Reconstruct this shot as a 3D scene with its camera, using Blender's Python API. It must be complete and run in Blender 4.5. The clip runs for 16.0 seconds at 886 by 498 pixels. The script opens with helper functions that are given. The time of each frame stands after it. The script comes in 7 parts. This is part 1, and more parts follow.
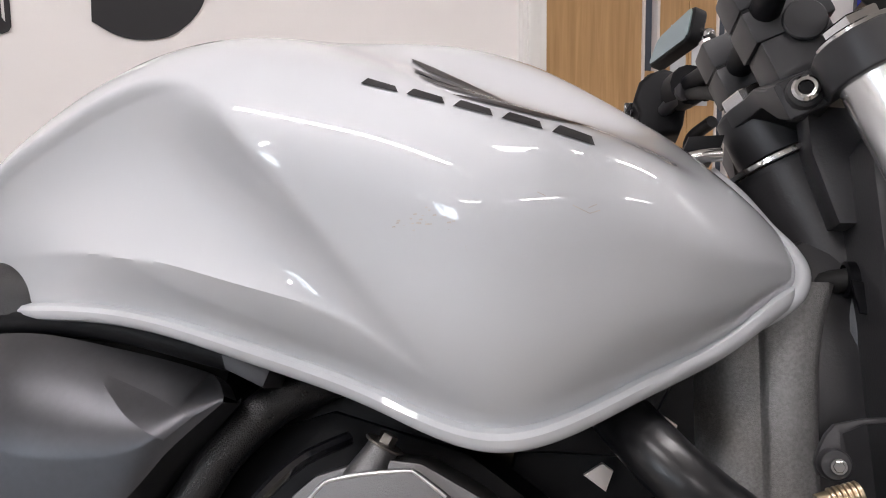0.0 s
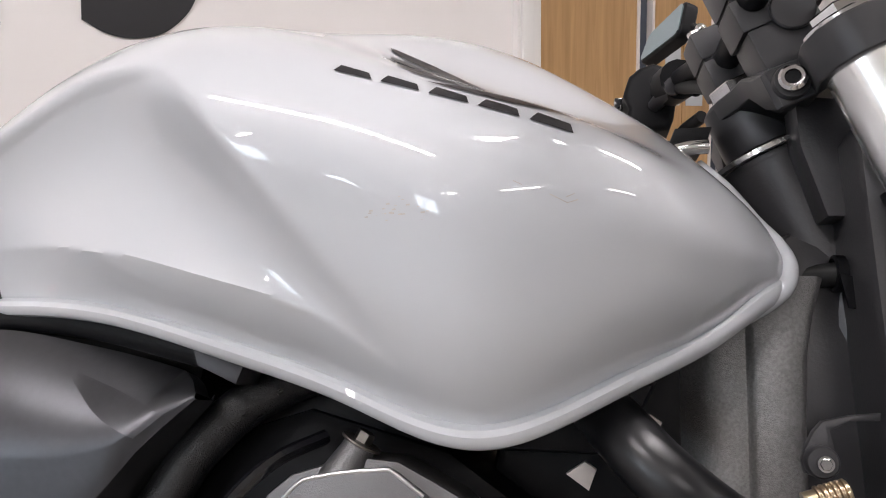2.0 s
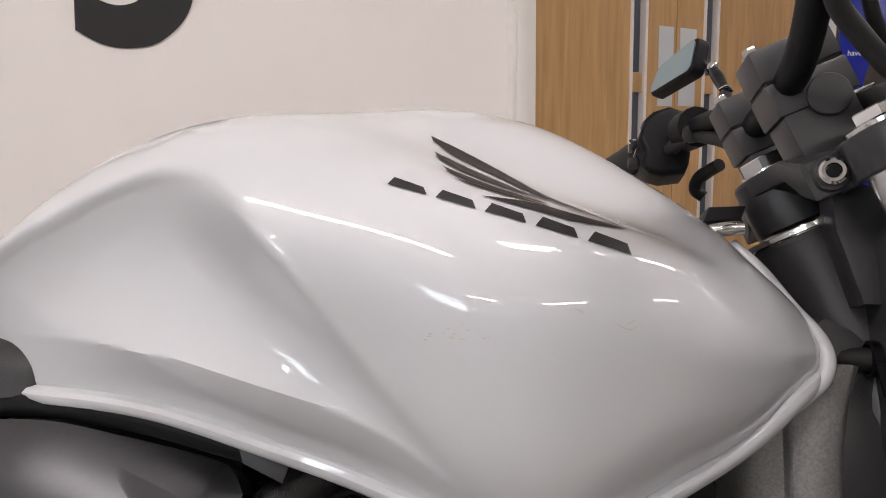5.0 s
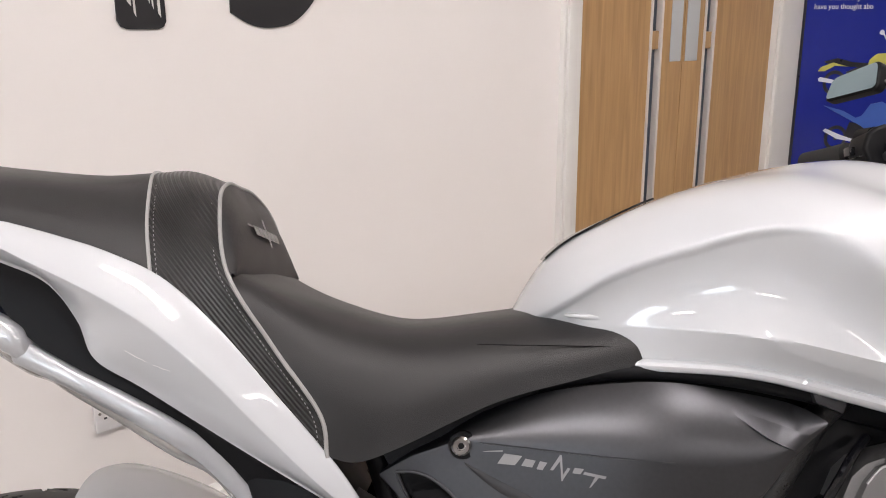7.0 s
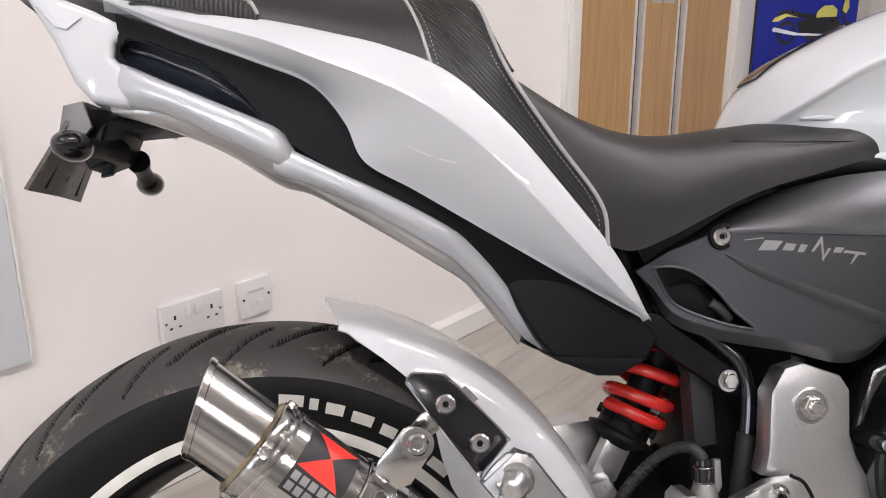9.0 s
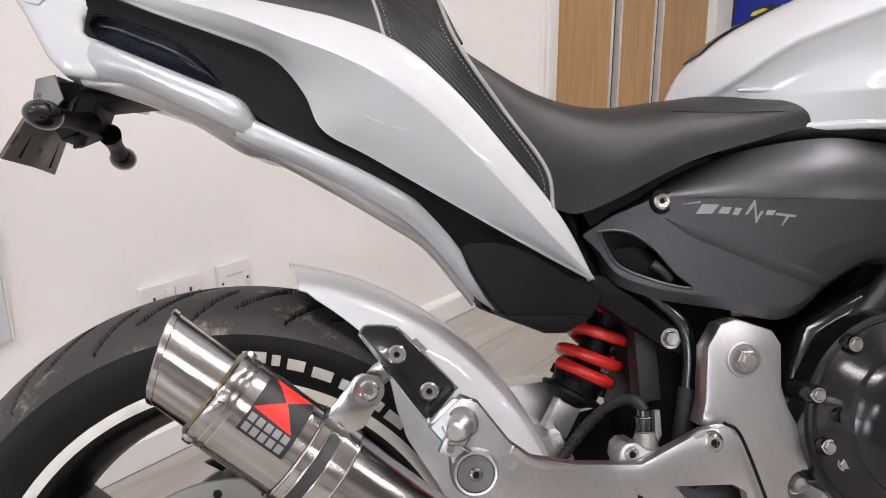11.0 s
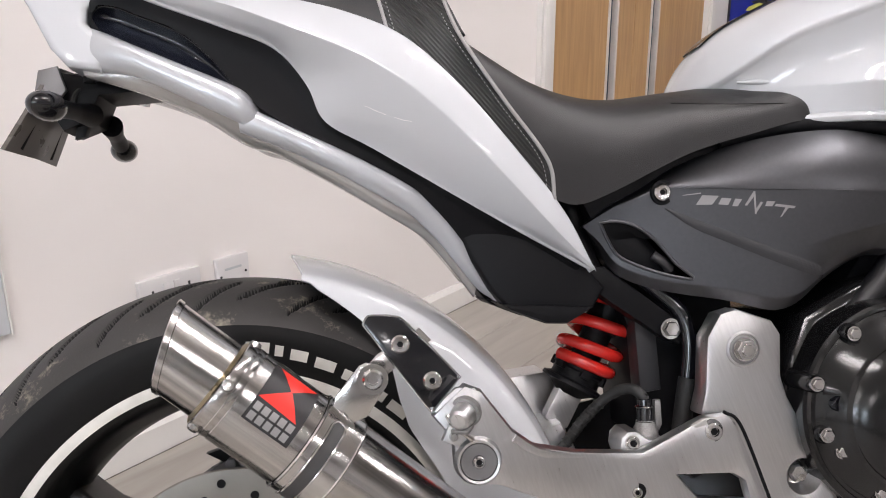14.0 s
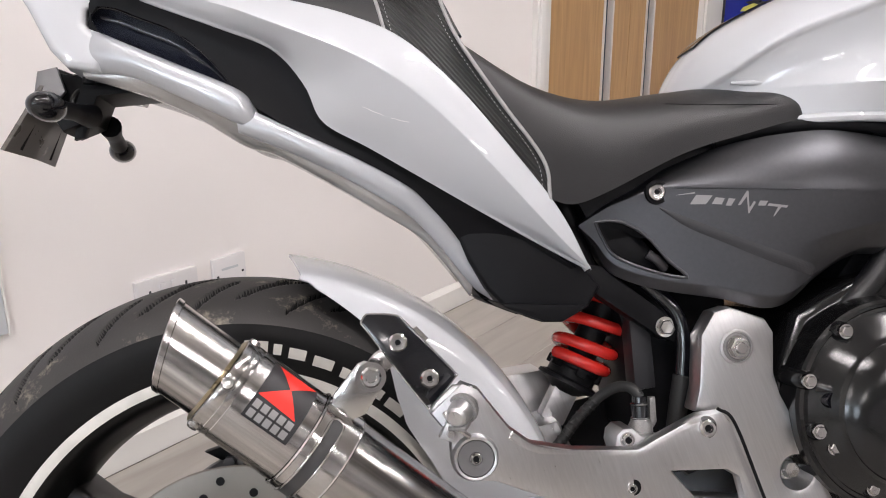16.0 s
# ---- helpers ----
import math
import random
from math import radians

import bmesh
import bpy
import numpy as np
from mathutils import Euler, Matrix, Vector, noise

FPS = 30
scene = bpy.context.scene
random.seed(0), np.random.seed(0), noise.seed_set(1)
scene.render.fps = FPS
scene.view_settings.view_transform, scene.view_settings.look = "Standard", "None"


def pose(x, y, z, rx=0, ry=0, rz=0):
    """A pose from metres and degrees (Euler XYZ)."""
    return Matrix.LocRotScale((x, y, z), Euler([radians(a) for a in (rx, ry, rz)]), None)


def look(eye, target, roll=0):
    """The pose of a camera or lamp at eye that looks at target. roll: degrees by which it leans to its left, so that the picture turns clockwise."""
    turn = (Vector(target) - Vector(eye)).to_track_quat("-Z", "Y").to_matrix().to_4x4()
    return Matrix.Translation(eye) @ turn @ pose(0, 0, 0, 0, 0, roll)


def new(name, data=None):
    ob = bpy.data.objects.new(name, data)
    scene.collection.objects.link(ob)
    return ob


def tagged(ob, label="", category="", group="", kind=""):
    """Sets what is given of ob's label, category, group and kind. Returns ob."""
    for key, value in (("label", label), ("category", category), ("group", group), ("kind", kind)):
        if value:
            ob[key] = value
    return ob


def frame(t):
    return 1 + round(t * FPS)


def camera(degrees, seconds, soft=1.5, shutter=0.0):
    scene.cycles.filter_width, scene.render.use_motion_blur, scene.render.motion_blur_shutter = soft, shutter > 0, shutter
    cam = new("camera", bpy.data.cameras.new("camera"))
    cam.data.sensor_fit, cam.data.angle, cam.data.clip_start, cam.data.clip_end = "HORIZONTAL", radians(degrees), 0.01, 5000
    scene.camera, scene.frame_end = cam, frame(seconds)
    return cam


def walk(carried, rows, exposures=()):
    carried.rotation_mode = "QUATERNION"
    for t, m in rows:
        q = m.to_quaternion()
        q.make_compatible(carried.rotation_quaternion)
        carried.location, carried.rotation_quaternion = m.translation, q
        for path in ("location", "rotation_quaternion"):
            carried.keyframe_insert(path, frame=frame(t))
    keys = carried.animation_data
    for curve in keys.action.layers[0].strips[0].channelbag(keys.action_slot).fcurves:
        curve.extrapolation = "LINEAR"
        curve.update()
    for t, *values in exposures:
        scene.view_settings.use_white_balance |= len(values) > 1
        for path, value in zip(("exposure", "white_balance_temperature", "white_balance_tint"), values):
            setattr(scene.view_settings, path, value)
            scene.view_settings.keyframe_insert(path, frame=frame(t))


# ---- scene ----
# ---------------------------------------------------------------- camera
cam = camera(60.0, 16.0, soft=1.0)
ROWS = [
    (0, 0.0000, 0.0000, 0.8614, 82.091, 0.911, -36.205),
    (0.5, 0.0090, -0.0001, 0.8541, 82.047, 0.899, -36.359),
    (1, 0.0059, -0.0018, 0.8596, 82.259, 0.930, -36.335),
    (1.5, 0.0070, 0.0018, 0.8565, 82.137, 0.970, -36.446),
    (2, 0.0134, 0.0017, 0.8553, 82.230, 0.928, -36.389),
    (2.5, 0.0099, 0.0003, 0.8570, 82.226, 0.917, -36.532),
    (3, 0.0076, 0.0009, 0.8551, 82.269, 0.879, -36.439),
    (3.2, 0.0087, 0.0026, 0.8553, 82.217, 0.834, -36.549),
    (5.3, -0.0143, 0.0281, 0.9473, 80.429, 0.719, -38.023),
    (5.5, -0.0447, 0.0133, 0.9804, 79.936, 0.598, -38.459),
    (6, -0.1996, 0.0177, 1.0154, 78.088, 0.764, -40.042),
    (6.5, -0.3555, 0.1110, 1.0440, 76.518, 0.765, -42.267),
    (7, -0.4916, 0.1856, 1.0338, 75.319, 0.660, -44.819),
    (7.5, -0.6162, 0.2384, 1.0164, 74.676, 0.636, -47.228),
    (8, -0.6928, 0.3519, 0.9860, 74.236, 0.506, -49.357),
    (8.5, -0.7246, 0.3949, 0.9232, 74.105, 0.417, -50.773),
    (9, -0.7467, 0.3788, 0.8849, 73.922, 0.314, -51.436),
    (9.5, -0.7633, 0.3638, 0.8753, 73.959, 0.348, -51.793),
    (10, -0.7645, 0.3283, 0.8666, 73.938, 0.357, -51.981),
    (12.5, -0.7589, 0.3228, 0.8617, 73.616, 0.317, -52.353),
    (13, -0.7670, 0.3289, 0.8596, 73.460, 0.335, -52.304),
    (13.5, -0.7683, 0.3268, 0.8603, 73.482, 0.292, -52.450),
    (14, -0.7707, 0.3261, 0.8613, 73.470, 0.295, -52.566),
    (14.5, -0.7710, 0.3229, 0.8615, 73.554, 0.311, -52.711),
    (15, -0.7701, 0.3225, 0.8608, 73.513, 0.271, -52.763),
    (15.5, -0.7702, 0.3216, 0.8611, 73.515, 0.254, -52.812),
    (16, -0.7770, 0.3227, 0.8626, 73.474, 0.269, -52.888),
]
walk(cam, [(t, pose(x, y, z, rx, ry, rz)) for t, x, y, z, rx, ry, rz in ROWS],
     exposures=[(0.0, -0.02, 6280, 10), (3.0, 0.0, 6300, 10), (5.5, -0.20, 6600, 11), (7.0, 0.08, 6500, 10), (8.0, 0.25, 6420, 10), (9.0, 0.16, 6350, 10), (16.0, 0.14, 6320, 10)])

# ---------------------------------------------------------------- light
world = bpy.data.worlds.new("sky")
scene.world = world
world.use_nodes = True
wn = world.node_tree.nodes
sky = wn.new("ShaderNodeTexSky")
sky.sky_type, sky.sun_disc = "NISHITA", False
sky.sun_elevation, sky.sun_rotation = radians(35), radians(200)
wn["Background"].inputs["Strength"].default_value = 0.15
world.node_tree.links.new(sky.outputs["Color"], wn["Background"].inputs["Color"])


def area(name, m, sx, sy, watts, colour):
    lamp = bpy.data.lights.new(name, "AREA")
    lamp.shape, lamp.size, lamp.size_y, lamp.energy, lamp.color = "RECTANGLE", sx, sy, watts, colour
    ob = new(name, lamp)
    ob.matrix_basis = m
    return ob


ROOM_W, ROOM_E, ROOM_S, ROOM_N, ROOM_H = -9.0, 6.2, -7.5, 1.6765, 2.75
# daylight through the two windows in the west wall, and the ceiling's twin tube lamps
WINDOWS = [(-4.25, -3.05, 1.35, 2.55), (-1.30, 0.50, 1.25, 2.60)]
for y0, y1, z0, z1 in WINDOWS:
    area("window_light", look((ROOM_W - 0.12, (y0 + y1) / 2, (z0 + z1) / 2), (0, -0.6, 0.9)), y1 - y0, z1 - z0, 30 * (y1 - y0), (0.76, 0.88, 1.0))
# place, turn in degrees, watts
CEILING_LAMPS = [(-1.45, 0.02, 90, 31), (0.6, -0.35, 0, 25), (2.6, -0.35, 0, 16), (-5.0, -0.35, 0, 30), (-1.4, -3.0, 0, 26), (2.6, -3.0, 0, 10), (-5.0, -3.0, 0, 26)]
for lx, ly, turn, watts in CEILING_LAMPS:
    area("tube_light", pose(lx, ly, ROOM_H - 0.085, 0, 0, turn), 1.45, 0.12, watts, (1.0, 0.915, 0.90))

# ---------------------------------------------------------------- materials
def material(name, colour, rough=0.5, metal=0.0, coat=0.0, coat_rough=0.03, mottle=0.12, scale=14.0, bump=0.0,
             bump_scale=220.0, wear=0.08, stretch=(1, 1, 1), spec=0.5, random_tone=0.0):
    """A surface with two scales of variation: broad mottling and fine grain, in object space (metres)."""
    m = bpy.data.materials.new(name)
    m.use_nodes = True
    nt = m.node_tree
    n, l = nt.nodes, nt.links
    b = n["Principled BSDF"]
    b.inputs["Metallic"].default_value = metal
    b.inputs["Coat Weight"].default_value = coat
    b.inputs["Coat Roughness"].default_value = coat_rough
    b.inputs["Specular IOR Level"].default_value = spec
    co = n.new("ShaderNodeTexCoord")
    mp = n.new("ShaderNodeMapping")
    mp.inputs["Scale"].default_value = stretch
    l.new(co.outputs["Object"], mp.inputs["Vector"])
    big = n.new("ShaderNodeTexNoise")
    big.inputs["Scale"].default_value, big.inputs["Detail"].default_value = scale, 5
    fine = n.new("ShaderNodeTexNoise")
    fine.inputs["Scale"].default_value, fine.inputs["Detail"].default_value = bump_scale, 4
    for t in (big, fine):
        l.new(mp.outputs["Vector"], t.inputs["Vector"])
    mix = n.new("ShaderNodeMix")
    mix.data_type, mix.blend_type = "RGBA", "MIX"
    hi = [min(1, c * (1 + mottle)) for c in colour]
    lo = [c * (1 - mottle) for c in colour]
    mix.inputs[6].default_value, mix.inputs[7].default_value = (*lo, 1), (*hi, 1)
    l.new(big.outputs["Fac"], mix.inputs[0])
    out = mix.outputs[2]
    if random_tone:
        info = n.new("ShaderNodeObjectInfo")
        hsv = n.new("ShaderNodeHueSaturation")
        mr = n.new("ShaderNodeMapRange")
        mr.inputs["To Min"].default_value, mr.inputs["To Max"].default_value = 1 - random_tone, 1 + random_tone
        l.new(info.outputs["Random"], mr.inputs["Value"])
        l.new(mr.outputs["Result"], hsv.inputs["Value"])
        l.new(out, hsv.inputs["Color"])
        out = hsv.outputs["Color"]
    l.new(out, b.inputs["Base Color"])
    rr = n.new("ShaderNodeMapRange")
    rr.inputs["To Min"].default_value, rr.inputs["To Max"].default_value = max(0.02, rough - wear), min(1, rough + wear)
    l.new(big.outputs["Fac"], rr.inputs["Value"])
    l.new(rr.outputs["Result"], b.inputs["Roughness"])
    if bump:
        bp = n.new("ShaderNodeBump")
        bp.inputs["Strength"].default_value, bp.inputs["Distance"].default_value = bump, 0.001
        l.new(fine.outputs["Fac"], bp.inputs["Height"])
        l.new(bp.outputs["Normal"], b.inputs["Normal"])
    return m


def glow(name, colour, strength):
    m = bpy.data.materials.new(name)
    m.use_nodes = True
    b = m.node_tree.nodes["Principled BSDF"]
    b.inputs["Emission Color"].default_value, b.inputs["Emission Strength"].default_value = (*colour, 1), strength
    return m


def wood(name, a, b_col, along="Z", scale=5.0, rough=0.45, tone=0.0, ring=9.0, bump=0.05):
    m = material(name, a, rough=rough, random_tone=tone)
    nt = m.node_tree
    n, l = nt.nodes, nt.links
    mp = next(x for x in n if x.type == "MAPPING")
    mp.inputs["Scale"].default_value = {"Z": (ring, ring, 0.7), "X": (0.7, ring, ring)}[along]
    info = n.new("ShaderNodeObjectInfo")
    add = n.new("ShaderNodeVectorMath")
    add.operation = "MULTIPLY_ADD"
    add.inputs[1].default_value = (1, 1, 1)
    co = next(x for x in n if x.type == "TEX_COORD")
    sc = n.new("ShaderNodeVectorMath")
    sc.operation = "SCALE"
    sc.inputs[0].default_value = (7.1, 5.3, 3.7)
    l.new(info.outputs["Random"], sc.inputs["Scale"])
    l.new(co.outputs["Object"], add.inputs[0])
    l.new(sc.outputs["Vector"], add.inputs[2])
    l.new(add.outputs["Vector"], mp.inputs["Vector"])
    noises = [x for x in n if x.type == "TEX_NOISE"]
    noises[0].inputs["Scale"].default_value, noises[0].inputs["Detail"].default_value = scale, 9
    noises[0].inputs["Distortion"].default_value = 0.6
    noises[1].inputs["Scale"].default_value = 38
    mix = next(x for x in n if x.type == "MIX")
    mix.inputs[6].default_value, mix.inputs[7].default_value = (*a, 1), (*b_col, 1)
    ramp = n.new("ShaderNodeMapRange")
    ramp.inputs["From Min"].default_value, ramp.inputs["From Max"].default_value = 0.3, 0.7
    l.new(noises[0].outputs["Fac"], ramp.inputs["Value"])
    l.new(ramp.outputs["Result"], mix.inputs[0])
    bp = n.new("ShaderNodeBump")
    bp.inputs["Strength"].default_value, bp.inputs["Distance"].default_value = bump, 0.002
    l.new(noises[1].outputs["Fac"], bp.inputs["Height"])
    l.new(bp.outputs["Normal"], n["Principled BSDF"].inputs["Normal"])
    return m


M_WALL = material("wall_paint", (0.86, 0.822, 0.80), 0.6, mottle=0.03, scale=2.2, bump=0.12, bump_scale=160)
M_CEIL = material("ceiling_paint", (0.80, 0.79, 0.77), 0.8, mottle=0.03)
M_TRIM = material("white_gloss_paint", (0.78, 0.76, 0.73), 0.35, mottle=0.03, bump=0.04, bump_scale=60)
M_PLASTIC_W = material("white_plastic", (0.72, 0.70, 0.70), 0.35, mottle=0.02)
M_OAK = wood("oak_veneer", (0.37, 0.212, 0.086), (0.50, 0.305, 0.138), "Z", rough=0.42)
M_FLOOR = wood("grey_oak_laminate", (0.30, 0.275, 0.245), (0.42, 0.395, 0.36), "X", scale=3.2, rough=0.42, tone=0.10, ring=6.0)
M_JOINT = material("floor_underlay", (0.10, 0.09, 0.08), 0.8)
M_STEEL_PLATE = material("brushed_plate", (0.50, 0.52, 0.54), 0.5, 0.0, mottle=0.05)
M_GLASS_DARK = material("dark_vision_glass", (0.05, 0.06, 0.08), 0.06, mottle=0.3, scale=3)
M_ALU_EDGE = material("aluminium_bead", (0.70, 0.64, 0.60), 0.38, 0.15)
M_LETTER = material("black_vinyl_letter", (0.014, 0.013, 0.015), 0.45, mottle=0.1)
M_SCRATCH = material("worn_letter_streak", (0.68, 0.66, 0.64), 0.6)
M_BLUE = material("blue_poster", (0.012, 0.022, 0.26), 0.16, mottle=0.25, scale=2.5)
M_PRINT_W = material("white_print", (0.75, 0.78, 0.85), 0.3)
M_PRINT_Y = material("yellow_print", (0.55, 0.52, 0.12), 0.3, mottle=0.2)
M_PRINT_K = material("black_print", (0.02, 0.02, 0.025), 0.3)
M_PRINT_B = material("light_blue_print", (0.05, 0.12, 0.45), 0.3)
M_PANEL = material("grey_white_panel", (0.66, 0.68, 0.71), 0.4, mottle=0.02)

# White paint with a slight blue tint standing in for daylight on the flanks.
M_PEARL = material("pearl_white_paint", (0.54, 0.555, 0.58), 0.52, 0.08, coat=1.0, coat_rough=0.02, mottle=0.015, scale=3, wear=0.04)
M_PEARL_GREY = material("silver_pearl_paint", (0.47, 0.485, 0.51), 0.36, 0.3, coat=0.9, coat_rough=0.05, mottle=0.03, scale=5)
M_COVER = material("gunmetal_satin_plastic", (0.076, 0.077, 0.083), 0.37, 0.9, mottle=0.12, scale=260, bump=0.04, bump_scale=1600)
M_BLACK = material("black_satin_plastic", (0.005, 0.005, 0.006), 0.46, spec=0.15, mottle=0.2, scale=20, bump=0.06, bump_scale=700)
M_BLACK_GLOSS = material("black_gloss_plastic", (0.005, 0.005, 0.007), 0.14, mottle=0.2, coat=0.4)
M_RUBBER = material("black_rubber", (0.010, 0.010, 0.010), 0.62, mottle=0.2, scale=30, bump=0.1, bump_scale=300)
M_TYRE = material("tyre_rubber", (0.034, 0.032, 0.031), 0.60, mottle=0.45, scale=16, bump=0.22, bump_scale=420)
M_TYRE_WALL = material("tyre_sidewall", (0.006, 0.006, 0.0065), 0.55, spec=0.22, mottle=0.25, scale=16, bump=0.1, bump_scale=300)
M_VINYL = material("black_seat_vinyl", (0.0175, 0.0170, 0.0180), 0.42, spec=0.45, mottle=0.10, scale=10, bump=0.35, bump_scale=1100)
M_PIPING = material("silver_piping", (0.33, 0.325, 0.32), 0.4, mottle=0.1)
M_STEEL = material("brushed_stainless_painted_bands", (0.66, 0.63, 0.60), 0.17, 1.0, mottle=0.08, scale=10, bump=0.05, bump_scale=120)
M_CHROME = material("bright_zinc", (0.58, 0.57, 0.56), 0.15, 1.0, mottle=0.1, scale=60)
M_BRASS = material("dull_brass", (0.52, 0.42, 0.29), 0.3, 1.0, mottle=0.15, scale=60)
M_FORK = material("hard_chrome", (0.88, 0.87, 0.85), 0.24, 1.0, mottle=0.04)
M_CAST = material("silver_cast_aluminium", (0.48, 0.47, 0.465), 0.31, 1.0, mottle=0.08, scale=25, bump=0.18, bump_scale=600)
M_CAST_DARK = material("dark_cast_aluminium", (0.17, 0.168, 0.17), 0.42, 0.7, mottle=0.15, scale=25, bump=0.30, bump_scale=1300)
M_CAST_GREY = material("grey_cast_aluminium", (0.235, 0.23, 0.228), 0.42, 0.65, mottle=0.45, scale=620, bump=0.5, bump_scale=1500)
M_ENGINE = material("black_engine_paint", (0.007, 0.007, 0.0075), 0.14, 0.0, mottle=0.2, scale=20, bump=0.1, bump_scale=500)
M_YOKE = material("dark_grey_anodised", (0.040, 0.040, 0.042), 0.42, 0.4, mottle=0.1, scale=20)
M_RED = material("red_spring_paint", (0.62, 0.022, 0.016), 0.25, coat=0.6, mottle=0.15, scale=40)
M_RED_FLAT = material("red_decal", (0.80, 0.03, 0.02), 0.4, mottle=0.05)
M_WHITE_MARK = material("white_tyre_marking", (0.62, 0.61, 0.57), 0.6, mottle=0.2, scale=60)
M_GREY_MARK = material("silver_decal", (0.27, 0.265, 0.265), 0.4, 0.3, mottle=0.1)
M_MIRROR = material("blue_tinted_mirror", (0.30, 0.40, 0.44), 0.04, 1.0, mottle=0.02)
# Dark grey of the box and strip end; also the cover facet's painted shade.
M_DARK_GREY = material("dark_grey_moulded_plastic", (0.030, 0.030, 0.033), 0.42, 0.3, mottle=0.12, scale=9, bump=0.08, bump_scale=900)
# Casting black, lightened to stand in for extra light on the front end.
M_HEAD = material("lightened_black_casting", (0.030, 0.029, 0.031), 0.36, mottle=0.25, scale=18, bump=0.12, bump_scale=600)
M_HOSE = material("smooth_black_hose", (0.010, 0.010, 0.011), 0.32, mottle=0.2, scale=40, bump=0.04, bump_scale=300)
M_UNDER = material("silver_gloss_underside", (0.42, 0.41, 0.40), 0.20, 0.5, coat=0.6, mottle=0.06, scale=8)
M_SMOKE = material("smoked_plate_plastic", (0.075, 0.068, 0.060), 0.30, mottle=0.25, scale=30)

# Black slot plastic; its bluish reflection is tinted into the base colour.
M_SLOT = material("blue_tinted_black_gloss", (0.010, 0.012, 0.020), 0.22, mottle=0.2, scale=20)
M_DISC = material("ground_disc_steel", (0.25, 0.235, 0.215), 0.36, 1.0, mottle=0.12, scale=30)
M_WHEEL = material("black_wheel_enamel", (0.005, 0.005, 0.005), 0.36, spec=0.25, mottle=0.2, scale=30)
M_SLEEVE = material("woven_sleeve", (0.012, 0.012, 0.013), 0.30, mottle=0.3, scale=90, bump=0.6, bump_scale=1100)


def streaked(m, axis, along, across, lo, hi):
    """Brushing along an axis, or reflection bands painted into the colour: streaks in tone and gloss."""
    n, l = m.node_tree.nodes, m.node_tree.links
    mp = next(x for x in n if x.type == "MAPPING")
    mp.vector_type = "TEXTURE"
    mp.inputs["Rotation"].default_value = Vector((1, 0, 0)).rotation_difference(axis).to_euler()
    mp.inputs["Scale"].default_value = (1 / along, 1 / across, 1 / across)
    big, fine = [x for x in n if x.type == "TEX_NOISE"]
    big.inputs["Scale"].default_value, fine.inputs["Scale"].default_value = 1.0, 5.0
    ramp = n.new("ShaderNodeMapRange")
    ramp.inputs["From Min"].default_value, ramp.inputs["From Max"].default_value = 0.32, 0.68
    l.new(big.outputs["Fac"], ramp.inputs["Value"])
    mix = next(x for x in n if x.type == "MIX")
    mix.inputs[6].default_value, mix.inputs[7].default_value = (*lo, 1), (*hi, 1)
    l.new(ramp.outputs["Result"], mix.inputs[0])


# Steel: light and dark reflection bands are painted into its base colour.
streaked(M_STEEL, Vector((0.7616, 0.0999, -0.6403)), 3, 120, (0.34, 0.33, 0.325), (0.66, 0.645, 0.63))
streaked(M_CAST, Vector((0.35, 0.0, -1.0)), 30, 500, (0.57, 0.57, 0.58), (0.63, 0.63, 0.64))


def dusty(m, dust, amount):
    """Dried dirt lying in patches."""
    n, l = m.node_tree.nodes, m.node_tree.links
    co = next(x for x in n if x.type == "TEX_COORD")
    no = n.new("ShaderNodeTexNoise")
    no.inputs["Scale"].default_value, no.inputs["Detail"].default_value, no.inputs["Roughness"].default_value = 26, 10, 0.75
    l.new(co.outputs["Object"], no.inputs["Vector"])
    ramp = n.new("ShaderNodeMapRange")
    ramp.inputs["From Min"].default_value, ramp.inputs["From Max"].default_value = 0.57, 0.68
    ramp.inputs["To Max"].default_value = amount
    l.new(no.outputs["Fac"], ramp.inputs["Value"])
    b = n["Principled BSDF"]
    mix = n.new("ShaderNodeMix")
    mix.data_type = "RGBA"
    l.new(b.inputs["Base Color"].links[0].from_socket, mix.inputs[6])
    mix.inputs[7].default_value = (*dust, 1)
    l.new(ramp.outputs["Result"], mix.inputs[0])
    l.new(mix.outputs[2], b.inputs["Base Color"])


dusty(M_TYRE, (0.30, 0.27, 0.21), 0.75)


def ribbed(name, colour, rough, waves, direction):
    """Vinyl with a fine woven or ribbed relief."""
    m = material(name, colour, rough, mottle=0.15, scale=30)
    n, l = m.node_tree.nodes, m.node_tree.links
    co = next(x for x in n if x.type == "TEX_COORD")
    w = n.new("ShaderNodeTexWave")
    w.inputs["Scale"].default_value, w.inputs["Distortion"].default_value = waves, 0.15
    mp = n.new("ShaderNodeMapping")
    mp.inputs["Rotation"].default_value = direction
    l.new(co.outputs["Object"], mp.inputs["Vector"])
    l.new(mp.outputs["Vector"], w.inputs["Vector"])
    bp = n.new("ShaderNodeBump")
    bp.inputs["Strength"].default_value, bp.inputs["Distance"].default_value = 0.9, 0.0015
    l.new(w.outputs["Fac"], bp.inputs["Height"])
    l.new(bp.outputs["Normal"], n["Principled BSDF"].inputs["Normal"])
    return m


M_CARBON = ribbed("woven_carbon_vinyl", (0.018, 0.017, 0.017), 0.34, 95.0, (0, radians(40), 0))
M_RIBS = ribbed("ribbed_vinyl", (0.016, 0.015, 0.015), 0.4, 75.0, (0, 0, 0))

